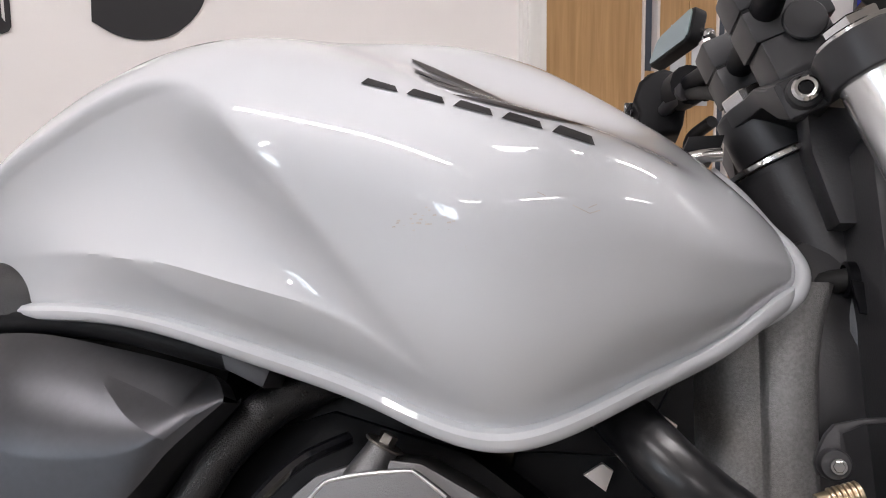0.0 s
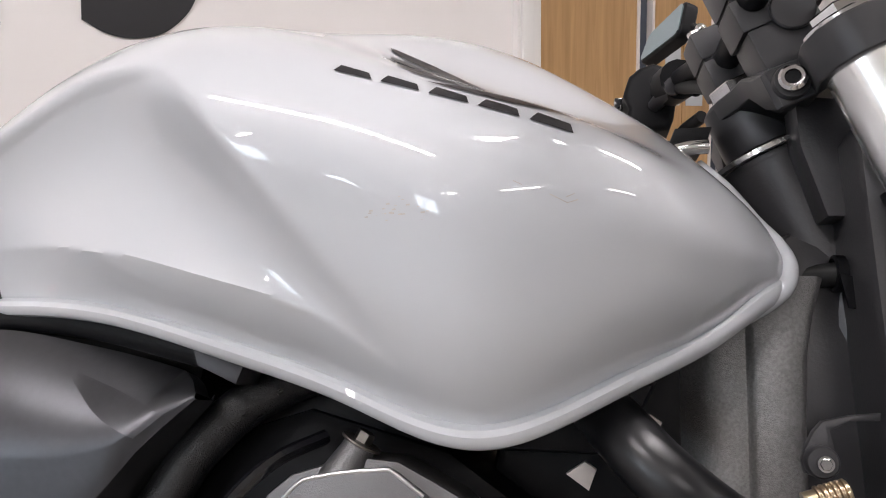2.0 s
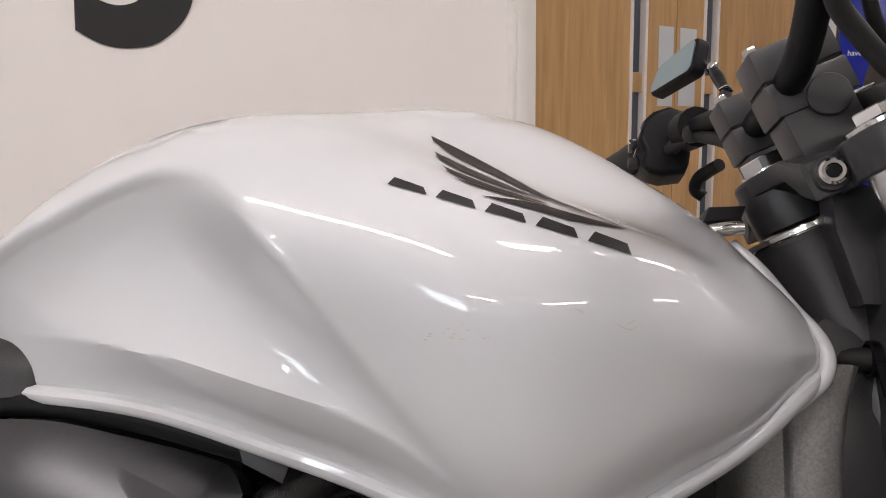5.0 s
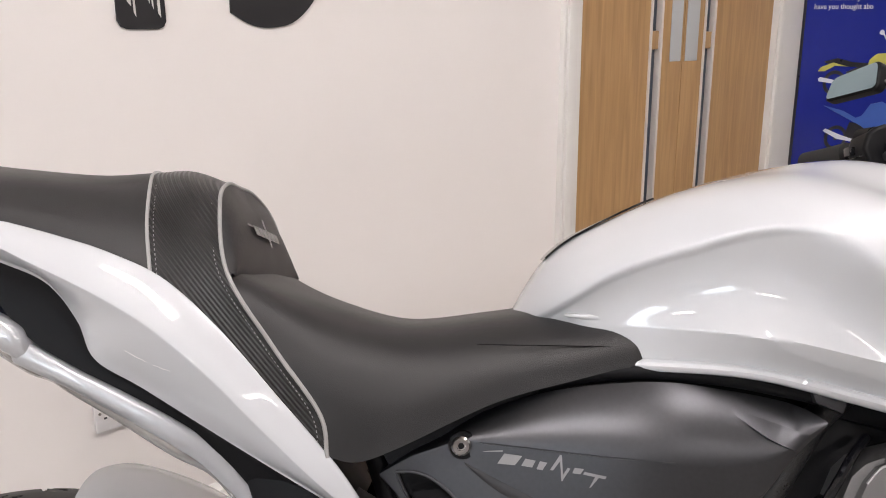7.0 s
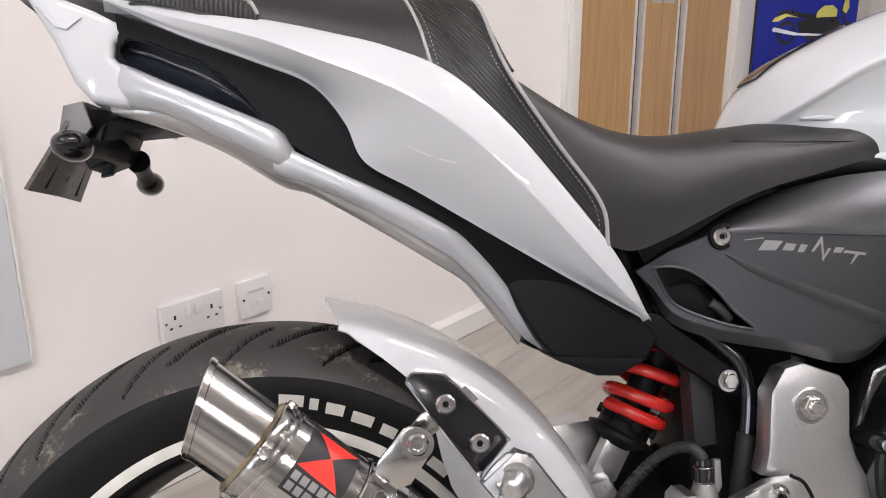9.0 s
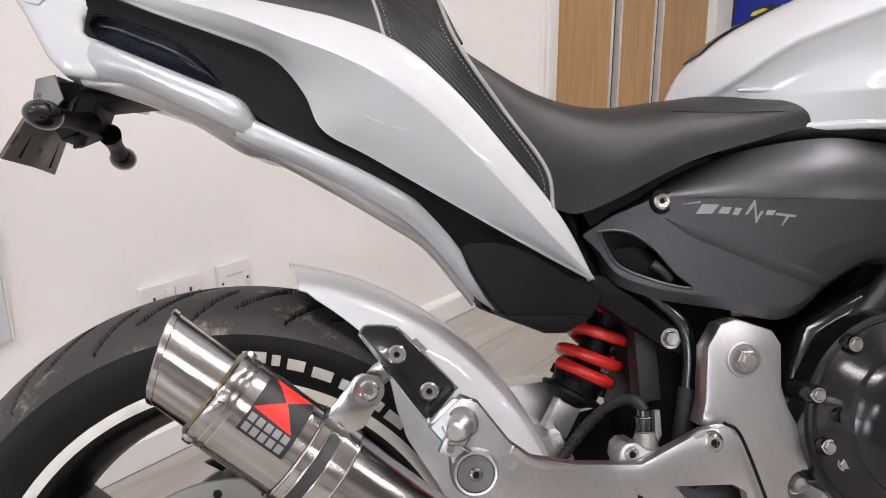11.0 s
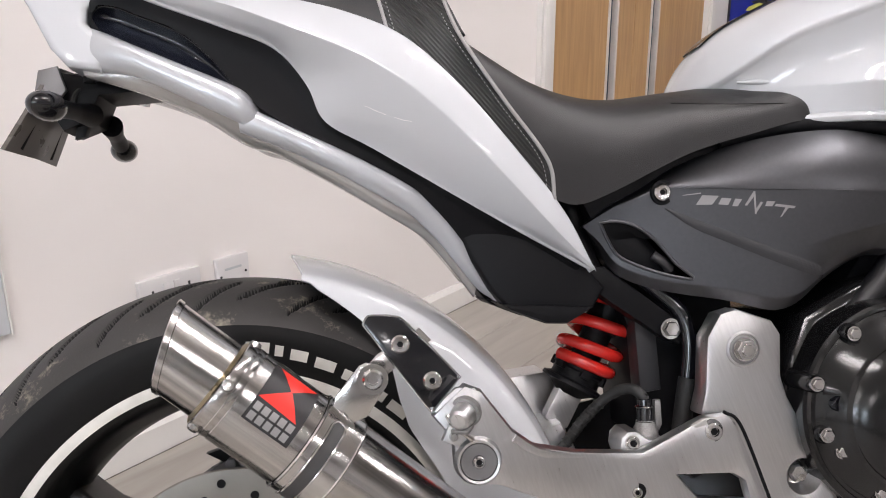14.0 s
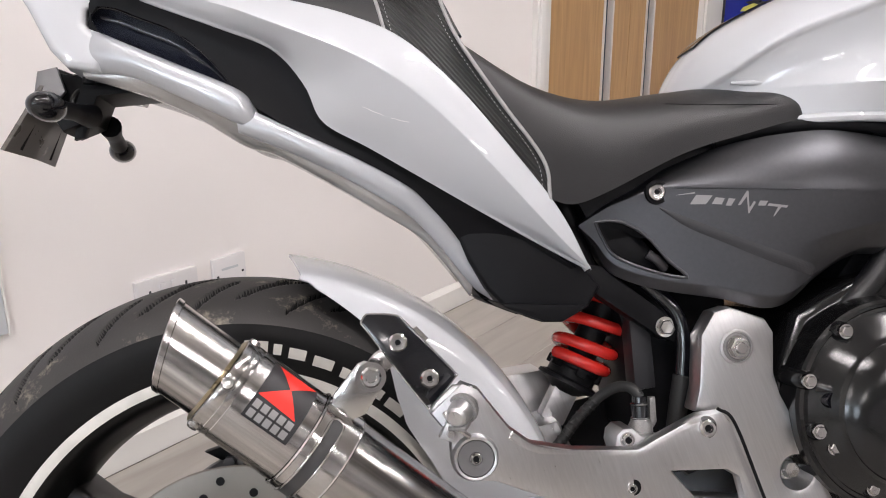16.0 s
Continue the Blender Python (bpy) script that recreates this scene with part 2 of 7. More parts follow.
# ---------------------------------------------------------------- mesh helpers
def part(name, bm, mat, parent=None, label="", smooth=True, sharp=40):
    """Links a bmesh as one mesh object, under a thing or under a part."""
    bmesh.ops.recalc_face_normals(bm, faces=bm.faces)
    me = bpy.data.meshes.new(name)
    bm.to_mesh(me)
    bm.free()
    me.materials.append(mat)
    if smooth:
        me.polygons.foreach_set("use_smooth", [True] * len(me.polygons))
        me.set_sharp_from_angle(angle=radians(sharp))
    ob = new(name, me)
    ob.parent = parent
    if label:
        ob["label"] = label
    return ob


def again(ob, m, parent=None):
    """The same mesh as another part, at the pose m."""
    c = new(ob.name.split(".")[0], ob.data)
    c.parent = parent or ob.parent
    c.matrix_basis = m
    if "label" in ob:
        c["label"] = ob["label"]
    return c


def spline(pts, n):
    """n points along a smooth curve through pts, evenly spaced by length."""
    p = np.array(pts, float)
    if len(p) == 2:
        return [Vector(p[0] + (p[1] - p[0]) * i / (n - 1)) for i in range(n)]
    q = np.vstack([2 * p[0] - p[1], p, 2 * p[-1] - p[-2]])
    dense = []
    for i in range(len(p) - 1):
        a, b, c, e = q[i:i + 4]
        for s in np.linspace(0, 1, 14, endpoint=False):
            dense.append(0.5 * (2 * b + (c - a) * s + (2 * a - 5 * b + 4 * c - e) * s * s + (3 * b - a - 3 * c + e) * s ** 3))
    dense.append(p[-1])
    dense = np.array(dense)
    d = np.r_[0, np.cumsum(np.linalg.norm(np.diff(dense, axis=0), axis=1))]
    return [Vector([np.interp(s, d, dense[:, k]) for k in range(p.shape[1])]) for s in np.linspace(0, d[-1], n)]


def curve_at(pts, n, keys=None):
    """Like spline(), but the given points stay at even steps of the parameter."""
    p = np.array(pts, float)
    q = np.vstack([2 * p[0] - p[1], p, 2 * p[-1] - p[-2]])
    out = []
    for s in np.linspace(0, len(p) - 1, n):
        i = min(int(s), len(p) - 2)
        a, b, c, e = q[i:i + 4]
        s -= i
        out.append(Vector(0.5 * (2 * b + (c - a) * s + (2 * a - 5 * b + 4 * c - e) * s * s + (3 * b - a - 3 * c + e) * s ** 3)))
    return out


def cubic(pts, n, keys=None, first=0):
    """n points on a natural cubic spline through pts, spaced by chord length or by the given keys; from point number first on."""
    p = np.array(pts, float)
    k = np.r_[0, np.cumsum(np.linalg.norm(np.diff(p, axis=0), axis=1) + 1e-9)] if keys is None else np.array(keys, float)
    h = np.diff(k)
    m = len(p)
    a = np.eye(m)
    r = np.zeros_like(p)
    for i in range(1, m - 1):
        a[i, i - 1:i + 2] = h[i - 1], 2 * (h[i - 1] + h[i]), h[i]
        r[i] = 6 * ((p[i + 1] - p[i]) / h[i] - (p[i] - p[i - 1]) / h[i - 1])
    c = np.linalg.solve(a, r)
    s = np.linspace(k[first], k[-1], n)
    i = np.clip(np.searchsorted(k, s, side="right") - 1, 0, m - 2)
    u, v = (k[i + 1] - s)[:, None], (s - k[i])[:, None]
    w = h[i][:, None]
    q = (c[i] * u ** 3 + c[i + 1] * v ** 3) / (6 * w) + (p[i] / w - c[i] * w / 6) * u + (p[i + 1] / w - c[i + 1] * w / 6) * v
    return [Vector(x) for x in q]


def grid_faces(bm, rows, close=False):
    vs = [[bm.verts.new(p) for p in r] for r in rows]
    for i in range(len(vs) - 1):
        m = len(vs[i])
        for j in range(m if close else m - 1):
            k = (j + 1) % m
            bm.faces.new((vs[i][j], vs[i][k], vs[i + 1][k], vs[i + 1][j]))
    return vs


def sections(secs, nu, nv, even=True):
    """A grid of points lofted through sections, each a list of points."""
    rs = [(spline if even else curve_at)(s, nv) for s in secs]
    cols = [curve_at([r[j] for r in rs], nu) for j in range(nv)]
    return [[cols[j][i] for j in range(nv)] for i in range(nu)]


def both(rows):
    """The same grid with its mirror image on the other side of the centre plane."""
    return [[Vector((p.x, -p.y, p.z)) for p in reversed(r)] + (r[1:] if abs(r[0].y) < 1e-6 else r) for r in rows]


def loft(rows, thick=0.0, close=False):
    bm = bmesh.new()
    grid_faces(bm, rows, close)
    bmesh.ops.recalc_face_normals(bm, faces=bm.faces)
    if thick:
        bmesh.ops.solidify(bm, geom=bm.faces[:], thickness=thick)
    return bm


def tube(path, radius, n=14, steps=40, flat=1.0, caps=True):
    """A round bar swept along a smooth path; radius: one, or one for each path point."""
    c = spline(path, steps)
    rad = [radius] * steps if np.isscalar(radius) else [float(r) for r in np.interp(np.linspace(0, 1, steps), np.linspace(0, 1, len(radius)), radius)]
    bm = bmesh.new()
    rings, side = [], None
    for i in range(steps):
        t = (c[min(i + 1, steps - 1)] - c[max(i - 1, 0)]).normalized()
        if side is None:
            side = t.cross(Vector((0, 1, 0.13))).normalized()
        side = (side - t * side.dot(t)).normalized()
        up = t.cross(side)
        rings.append([c[i] + rad[i] * (math.cos(a) * side + flat * math.sin(a) * up) for a in (2 * math.pi * k / n for k in range(n))])
    vs = grid_faces(bm, rings, True)
    if caps:
        bm.faces.new(vs[0])
        bm.faces.new(vs[-1])
    return bm


def turned(profile, n=48, axis="Y", at=(0, 0, 0), caps=False, arc=None):
    """A body of revolution. profile: (radius, place along the axis)."""
    bm = bmesh.new()
    rings = []
    for r, h in profile:
        ring = []
        for k in range(n):
            a = 2 * math.pi * k / n
            c, s = r * math.cos(a), r * math.sin(a)
            ring.append(Vector({"Y": (c, h, s), "Z": (c, s, h), "X": (h, c, s)}[axis]) + Vector(at))
        rings.append(ring)
    vs = grid_faces(bm, rings, True)
    if caps:
        bm.faces.new(vs[0])
        bm.faces.new(vs[-1])
    return bm


def slab(outline, y0, y1, bevel=0.003, seg=2, smooth_n=0, bend=None, holes=()):
    """A plate with the given side-view outline (x, z), from y0 to y1, its edges rounded. bend(x, z): a shift in y."""
    pts = [(p[0], p[1]) for p in spline([*outline, outline[0]], smooth_n)[:-1]] if smooth_n else outline
    bm = bmesh.new()
    a = [bm.verts.new((x, y0, z)) for x, z in pts]
    f = bm.faces.new(a)
    ex = bmesh.ops.extrude_face_region(bm, geom=[f])
    bmesh.ops.translate(bm, verts=[v for v in ex["geom"] if isinstance(v, bmesh.types.BMVert)], vec=(0, y1 - y0, 0))
    bmesh.ops.recalc_face_normals(bm, faces=bm.faces)
    if bevel:
        edges = [e for e in bm.edges if abs(e.verts[0].co.y - e.verts[1].co.y) < 1e-6]
        bmesh.ops.bevel(bm, geom=edges, offset=bevel, segments=seg, profile=0.6, affect="EDGES", clamp_overlap=True)
    if bend:
        for v in bm.verts:
            v.co.y += bend(v.co.x, v.co.z)
    return bm


def box(x0, x1, y0, y1, z0, z1, bevel=0.0, seg=2):
    bm = bmesh.new()
    bmesh.ops.create_cube(bm, size=1)
    for v in bm.verts:
        v.co = ((x0 + x1) / 2 + v.co.x * (x1 - x0), (y0 + y1) / 2 + v.co.y * (y1 - y0), (z0 + z1) / 2 + v.co.z * (z1 - z0))
    if bevel:
        bmesh.ops.bevel(bm, geom=bm.edges[:], offset=bevel, segments=seg, profile=0.6, affect="EDGES")
    return bm


def moved(bm, m):
    bmesh.ops.transform(bm, matrix=m, verts=bm.verts)
    return bm


def merged(*bms):
    """Several bmeshes as the one mesh of a part."""
    out = bmesh.new()
    for b in bms:
        me = bpy.data.meshes.new("piece")
        b.to_mesh(me)
        b.free()
        out.from_mesh(me)
        bpy.data.meshes.remove(me)
    return out


def thing(name, label, category, m=None, group="", kind=""):
    ob = new(name)
    ob.empty_display_size = 0.05
    if m is not None:
        ob.matrix_basis = m
    return tagged(ob, label, category, group, kind)


def structure(name, bm, mat, label, category, smooth=False):
    return tagged(part(name, bm, mat, None, "", smooth), label, category, "", "structure")

# ---------------------------------------------------------------- the room
T = 0.15
DOOR_X0, DOOR_X1, DOOR_H = 1.500, 3.360, 2.14
structure("floor", box(ROOM_W - T, ROOM_E + T, ROOM_S - T, ROOM_N + 1.2, -0.12, -0.006), M_JOINT, "dark underlay below grey laminate planks", "floor")
structure("ceiling", box(ROOM_W - T, ROOM_E + T, ROOM_S - T, ROOM_N + 1.2, ROOM_H, ROOM_H + 0.12), M_CEIL, "plain white painted showroom ceiling", "ceiling")
north = merged(box(ROOM_W, DOOR_X0, ROOM_N, ROOM_N + T, 0, ROOM_H), box(DOOR_X0, DOOR_X1, ROOM_N, ROOM_N + T, DOOR_H, ROOM_H),
               box(DOOR_X1, ROOM_E, ROOM_N, ROOM_N + T, 0, ROOM_H))
structure("wall_north", north, M_WALL, "warm white painted plaster wall with sockets", "wall")
structure("wall_east", box(ROOM_E, ROOM_E + T, ROOM_S - T, ROOM_N + 1.2, 0, ROOM_H), M_WALL, "warm white painted plaster wall", "wall")
structure("wall_south", box(ROOM_W - T, ROOM_E, ROOM_S - T, ROOM_S, 0, ROOM_H), M_WALL, "warm white painted plaster wall", "wall")
edges = [ROOM_S, *[v for w in WINDOWS for v in w[:2]], ROOM_N + 1.2]
west = [box(ROOM_W - T, ROOM_W, a, b, 0, ROOM_H) for a, b in zip(edges[::2], edges[1::2])]
for y0, y1, z0, z1 in WINDOWS:
    west += [box(ROOM_W - T, ROOM_W, y0, y1, 0, z0), box(ROOM_W - T, ROOM_W, y0, y1, z1, ROOM_H)]
structure("wall_west", merged(*west), M_WALL, "warm white painted plaster wall around two windows", "wall")
structure("wall_corridor", box(ROOM_W, ROOM_E, ROOM_N + 1.2, ROOM_N + 1.35, 0, ROOM_H), M_WALL, "plain wall of the corridor behind the doors", "wall")

M_DAY = glow("bright_daylight", (0.86, 0.93, 1.0), 6.0)


def window(number, y0, y1, z0, z1, bars):
    """A white frame with upright bars and a transom, daylight behind it."""
    win = thing("window_%d" % number, "white framed window with upright glazing bars", "window", kind="structure")
    x0, x1 = ROOM_W - 0.1, ROOM_W - 0.04
    part("window_frame", merged(box(x0, x1, y0, y1, z0, z0 + 0.05, 0.004), box(x0, x1, y0, y1, z1 - 0.05, z1, 0.004), box(x0, x1, y0, y0 + 0.05, z0 + 0.05, z1 - 0.05, 0.004), box(x0, x1, y1 - 0.05, y1, z0 + 0.05, z1 - 0.05, 0.004)), M_TRIM, win)
    for k in range(1, bars + 1):
        y = y0 + (y1 - y0) * k / (bars + 1)
        part("glazing_bar", box(x0, x1, y - 0.03, y + 0.03, z0 + 0.05, z1 - 0.05, 0.004), M_TRIM, win)
    part("transom", box(x0 + 0.004, x1 - 0.004, y0 + 0.05, y1 - 0.05, z0 + 0.68 * (z1 - z0), z0 + 0.68 * (z1 - z0) + 0.05, 0.004), M_TRIM, win)
    part("window_sill", box(ROOM_W - 0.02, ROOM_W + 0.12, y0 - 0.05, y1 + 0.05, z0 - 0.03, z0, 0.006), M_TRIM, win)
    structure("backdrop", box(ROOM_W - 0.75, ROOM_W - 0.7, y0 - 0.5, y1 + 0.5, z0 - 0.5, z1 + 0.5), M_DAY, "bright overcast daylight outside the window", "sky")


for k, w in enumerate(WINDOWS):
    window(k + 1, *w, 2 + k)

# ceiling lamps
M_TUBE = glow("lit_diffuser", (1.0, 0.95, 0.93), 16.0)
for lx, ly, turn, _ in CEILING_LAMPS:
    lamp = thing("ceiling_light", "slim white twin tube lamp fixed to the ceiling", "lamp", pose(lx, ly, 0, 0, 0, turn), group="ceiling lamps in rows")
    part("housing", box(-0.76, 0.76, -0.08, 0.08, ROOM_H - 0.05, ROOM_H, 0.006), M_TRIM, lamp)
    for y in (-0.045, 0.045):
        part("tube", box(-0.74, 0.74, y - 0.017, y + 0.017, ROOM_H - 0.080, ROOM_H - 0.0495, 0.008), M_TUBE, lamp, "lit milky tube")

# skirting
structure("baseboard", merged(*[moved(slab([(0, 0), (0.018, 0), (0.018, 0.060), (0.006, 0.074), (0, 0.074)], a, b, 0), pose(0, 0, 0) @ Matrix(((0, 1, 0, 0), (-1, 0, 0, ROOM_N), (0, 0, 1, 0), (0, 0, 0, 1))))
          for a, b in ((ROOM_W, DOOR_X0 - 0.001), (DOOR_X1 + 0.001, ROOM_E))]), M_TRIM, "low white painted skirting board", "skirting")


def door_frame():
    f = thing("door_frame", "white painted wooden door surround", "door frame", kind="structure")
    for x0, x1 in ((DOOR_X0, 1.592), (3.075, DOOR_X1)):
        part("jamb", box(x0, x1, ROOM_N - 0.018, ROOM_N + T, 0, DOOR_H, 0.004), M_TRIM, f)
        mid = x0 + 0.03 if x0 == DOOR_X0 else x1 - 0.2
        part("architrave", box(x0 + 0.012, x0 + 0.055, ROOM_N - 0.030, ROOM_N - 0.016, 0, DOOR_H - 0.02, 0.006), M_TRIM, f)
    part("head", box(1.592, 3.075, ROOM_N - 0.018, ROOM_N + T, DOOR_H - 0.06, DOOR_H, 0.004), M_TRIM, f)
    return f


door_frame()


def door_leaf(name, x0, x1, slot0, slot1, plate0, plate1, label):
    """An oak veneer leaf with a tall slot of glass and a push plate."""
    y0, y1, z0, z1 = ROOM_N + 0.008, ROOM_N + 0.052, 0.006, DOOR_H - 0.065
    s0, s1 = 0.41, 1.86
    d = thing(name, label, "door", kind="structure")
    part("panel", merged(box(x0, slot0, y0, y1, z0, z1), box(slot1, x1, y0, y1, z0, z1), box(slot0, slot1, y0, y1, z0, s0), box(slot0, slot1, y0, y1, s1, z1)), M_OAK, d, "oak veneer panel", smooth=False)
    part("glass", box(slot0, slot1 - 0.012, y0 + 0.018, y0 + 0.024, s0, s1), M_GLASS_DARK, d, "dark vision glass")
    part("bead", merged(box(slot1 - 0.014, slot1, y0 - 0.006, y1, s0, s1, 0.003), box(slot0 - 0.006, slot0 + 0.006, y0 - 0.006, y0 + 0.02, s0, s1, 0.002)), M_ALU_EDGE, d, "bright metal bead")
    part("foot_bead", tube([(slot0 - 0.03, y0 - 0.004, s0 - 0.005), (slot1 + 0.03, y0 - 0.004, s0 - 0.005)], 0.012, 10, 6), M_OAK, d)
    part("rail", box(slot0, slot1 - 0.014, y0 + 0.004, y0 + 0.017, 1.02, 1.085, 0.002), M_OAK, d)
    part("push_plate", box(plate0, plate1, y0 - 0.003, y0 - 0.0005, 0.975, 1.240, 0.001), M_STEEL_PLATE, d, "grey metal push plate")
    return d


door_leaf("door_1", 1.594, 2.283, 2.045, 2.125, 2.186, 2.268, "oak veneer door leaf with narrow glass slot")
door_leaf("door_2", 2.287, 3.073, 2.446, 2.532, 2.302, 2.397, "oak veneer door leaf with narrow glass slot")


# ---------------------------------------------------------------- things on the wall
def socket():
    s = thing("wall_socket", "white plastic double power socket on the wall", "socket", pose(0.0635, ROOM_N, 0.333))
    part("face_plate", box(-0.0715, 0.0715, -0.012, 0, -0.0395, 0.0395, 0.003), M_PLASTIC_W, s)
    for x in (-0.012, 0.012):
        part("switch", box(x - 0.0065, x + 0.0065, -0.0165, -0.011, 0.006, 0.026, 0.0015), M_PLASTIC_W, s)
    hole = part("pin_hole", merged(box(-0.0025, 0.0025, -0.0126, -0.0118, 0.006, 0.015), box(-0.013, -0.007, -0.0126, -0.0118, -0.012, -0.008), box(0.007, 0.013, -0.0126, -0.0118, -0.012, -0.008)), M_PRINT_K, s)
    hole.matrix_basis = pose(-0.042, 0, 0)
    again(hole, pose(0.042, 0, 0))
    for x in (-0.062, 0.062):
        part("screw", moved(turned([(0.0001, -0.0135), (0.003, -0.013), (0.003, -0.011)], 12), pose(x, 0, 0.002)), M_CHROME, s)
    return s


def data_plate():
    s = thing("data_socket", "white plastic network socket plate on the wall", "socket", pose(0.2185, ROOM_N, 0.332))
    part("face_plate", box(-0.043, 0.043, -0.011, 0, -0.041, 0.041, 0.003), M_PLASTIC_W, s)
    part("label_strip", box(-0.022, 0.022, -0.0118, -0.0105, 0.012, 0.017), M_STEEL_PLATE, s)
    for x in (-0.012, 0.012):
        part("port", box(x - 0.008, x + 0.008, -0.0125, -0.010, -0.022, -0.008, 0.001), M_PLASTIC_W, s)
    for x in (-0.033, 0.033):
        part("screw", moved(turned([(0.0001, -0.0125), (0.003, -0.012), (0.003, -0.010)], 12), pose(x, 0, 0)), M_PRINT_K, s)
    return s


socket()
data_plate()


def ring_strip(c, r0, r1, a0, a1, y, n=40, squash=1.0):
    """Part of a flat ring on the wall, as a thin plate."""
    out = [(c[0] + r1 * math.cos(radians(a)), c[1] + squash * r1 * math.sin(radians(a))) for a in np.linspace(a0, a1, n)]
    out += [(c[0] + r0 * math.cos(radians(a)), c[1] + squash * r0 * math.sin(radians(a))) for a in np.linspace(a1, a0, n)]
    return slab(out, y - 0.004, y, 0)


S_OUT = spline([(0.368, 1.110), (0.414, 1.0865), (0.466, 1.0805), (0.528, 1.096), (0.586, 1.150), (0.6095, 1.222), (0.596, 1.275), (0.55, 1.315), (0.475, 1.335)], 60)
S_IN = spline([(0.475, 1.280), (0.508, 1.258), (0.519, 1.222), (0.494, 1.179), (0.456, 1.163), (0.420, 1.168), (0.388, 1.186), (0.3715, 1.200)], 50)
letter_s = part("wall_letter", merged(slab([(p.x, p.y) for p in S_OUT + S_IN], ROOM_N - 0.004, ROOM_N, 0), ring_strip((0.475, 1.41), 0.075, 0.130, 80, 272, ROOM_N - 0.0005)), M_LETTER, None, smooth=False)
tagged(letter_s, "large black vinyl letter on the white wall", "letter", "letters of the wall sign")
letter_t = thing("wall_letter", "large black vinyl letter with worn streaks", "letter", group="letters of the wall sign")
part("stroke", slab([(0.130, 1.091), (0.136, 1.080), (0.147, 1.075), (0.210, 1.0755), (0.221, 1.081), (0.2258, 1.090), (0.2295, 1.40), (0.30, 1.40), (0.30, 1.47), (0.06, 1.47), (0.06, 1.40), (0.134, 1.40)], ROOM_N - 0.004, ROOM_N, 0), M_LETTER, letter_t, smooth=False)
for x, z0, w in ((0.152, 1.125, 0.007), (0.163, 1.105, 0.004), (0.173, 1.15, 0.003), (0.193, 1.13, 0.003), (0.2, 1.12, 0.003), (0.211, 1.105, 0.005)):
    part("worn_streak", slab([(x, z0), (x + w, z0 - 0.008), (x + w, 1.32), (x, 1.31)], ROOM_N - 0.005, ROOM_N - 0.0041, 0), M_SCRATCH, letter_t, smooth=False)

notice = thing("notice_board", "plain pale grey board hung on the wall", "board")
part("board", box(-1.15, -0.252, ROOM_N - 0.016, ROOM_N, 0.350, 1.25, 0.003), M_PANEL, notice)
part("edge_strip", box(-0.252, -0.248, ROOM_N - 0.018, ROOM_N, 0.348, 1.25, 0.001), M_TRIM, notice)


def poster():
    """A blue display poster on an angled stand beside the doors: u runs along it, z up."""
    m = pose(3.40, 1.62, 0, 0, 0, -38)
    p = thing("display_poster", "glossy blue poster with two printed motorcycles", "poster", m)
    part("board", box(-0.045, 0.545, 0.006, 0.03, 0.05, 1.75, 0.004), M_BLUE, p)
    part("edge", box(-0.080, -0.046, 0.0, 0.035, 0.03, 1.77, 0.004), M_PRINT_K, p, "black edge strip")
    part("foot", box(0.0, 0.5, -0.1, 0.2, 0, 0.05, 0.006), M_PRINT_K, p, "black foot")
    return p


POSTER = poster()

# ---------------------------------------------------------------- the motorcycle: x ahead, y to its left, z up, rear axle over the origin
BIKE = thing("motorcycle", "white naked motorcycle leaning on its side stand", "motorcycle",
             pose(0, 0, -0.2187) @ pose(0, 0, 0, -17.5, 0, -46.0) @ pose(-0.897, 0.185, 0.289))

# --- fuel tank: character lines from the top to the lower rim, at these stations
TX = [0.472, 0.500, 0.550, 0.610, 0.670, 0.730, 0.800, 0.867, 0.930, 0.980, 1.006, 1.0155, 1.0195]
TOP_Z = [0.812, 0.857, 0.894, 0.921, 0.9405, 0.9545, 0.961, 0.948, 0.912, 0.8745, 0.8485, 0.834, 0.823]
RIDGE_Y = [0.014, 0.040, 0.058, 0.065, 0.065, 0.065, 0.065, 0.065, 0.065, 0.062, 0.044, 0.038, 0.032]
RIDGE_Z = [0.811, 0.851, 0.8885, 0.9175, 0.9355, 0.9445, 0.9455, 0.9265, 0.892, 0.857, 0.838, 0.827, 0.819]
EDGE_Y = [0.022, 0.062, 0.092, 0.112, 0.120, 0.120, 0.120, 0.120, 0.118, 0.096, 0.066, 0.056, 0.048]
EDGE_Z = [0.807, 0.836, 0.871, 0.9015, 0.9215, 0.9275, 0.911, 0.884, 0.860, 0.839, 0.826, 0.817, 0.8135]
SHO_Y = [0.030, 0.074, 0.114, 0.141, 0.164, 0.183, 0.189, 0.189, 0.169, 0.118, 0.079, 0.064, 0.054]
SHO_Z = [0.802, 0.816, 0.848, 0.870, 0.885, 0.879, 0.866, 0.850, 0.834, 0.812, 0.81, 0.8085, 0.808]
LOW_Y = [0.033, 0.062, 0.094, 0.126, 0.152, 0.164, 0.166, 0.158, 0.137, 0.102, 0.078, 0.065, 0.055]
LOW_Z = [0.797, 0.803, 0.803, 0.801, 0.794, 0.779, 0.757, 0.728, 0.749, 0.777, 0.797, 0.801, 0.804]
RIM_Y = [0.033, 0.055, 0.088, 0.116, 0.130, 0.135, 0.140, 0.151, 0.134, 0.099, 0.0755, 0.064, 0.055]
RIM_Z = [0.790, 0.787, 0.778, 0.775, 0.770, 0.756, 0.7355, 0.7195, 0.746, 0.773, 0.7925, 0.7985, 0.802]
LIP_Y = [0.033, 0.056, 0.090, 0.117, 0.130, 0.132, 0.137, 0.150, 0.133, 0.098, 0.0755, 0.063, 0.054]
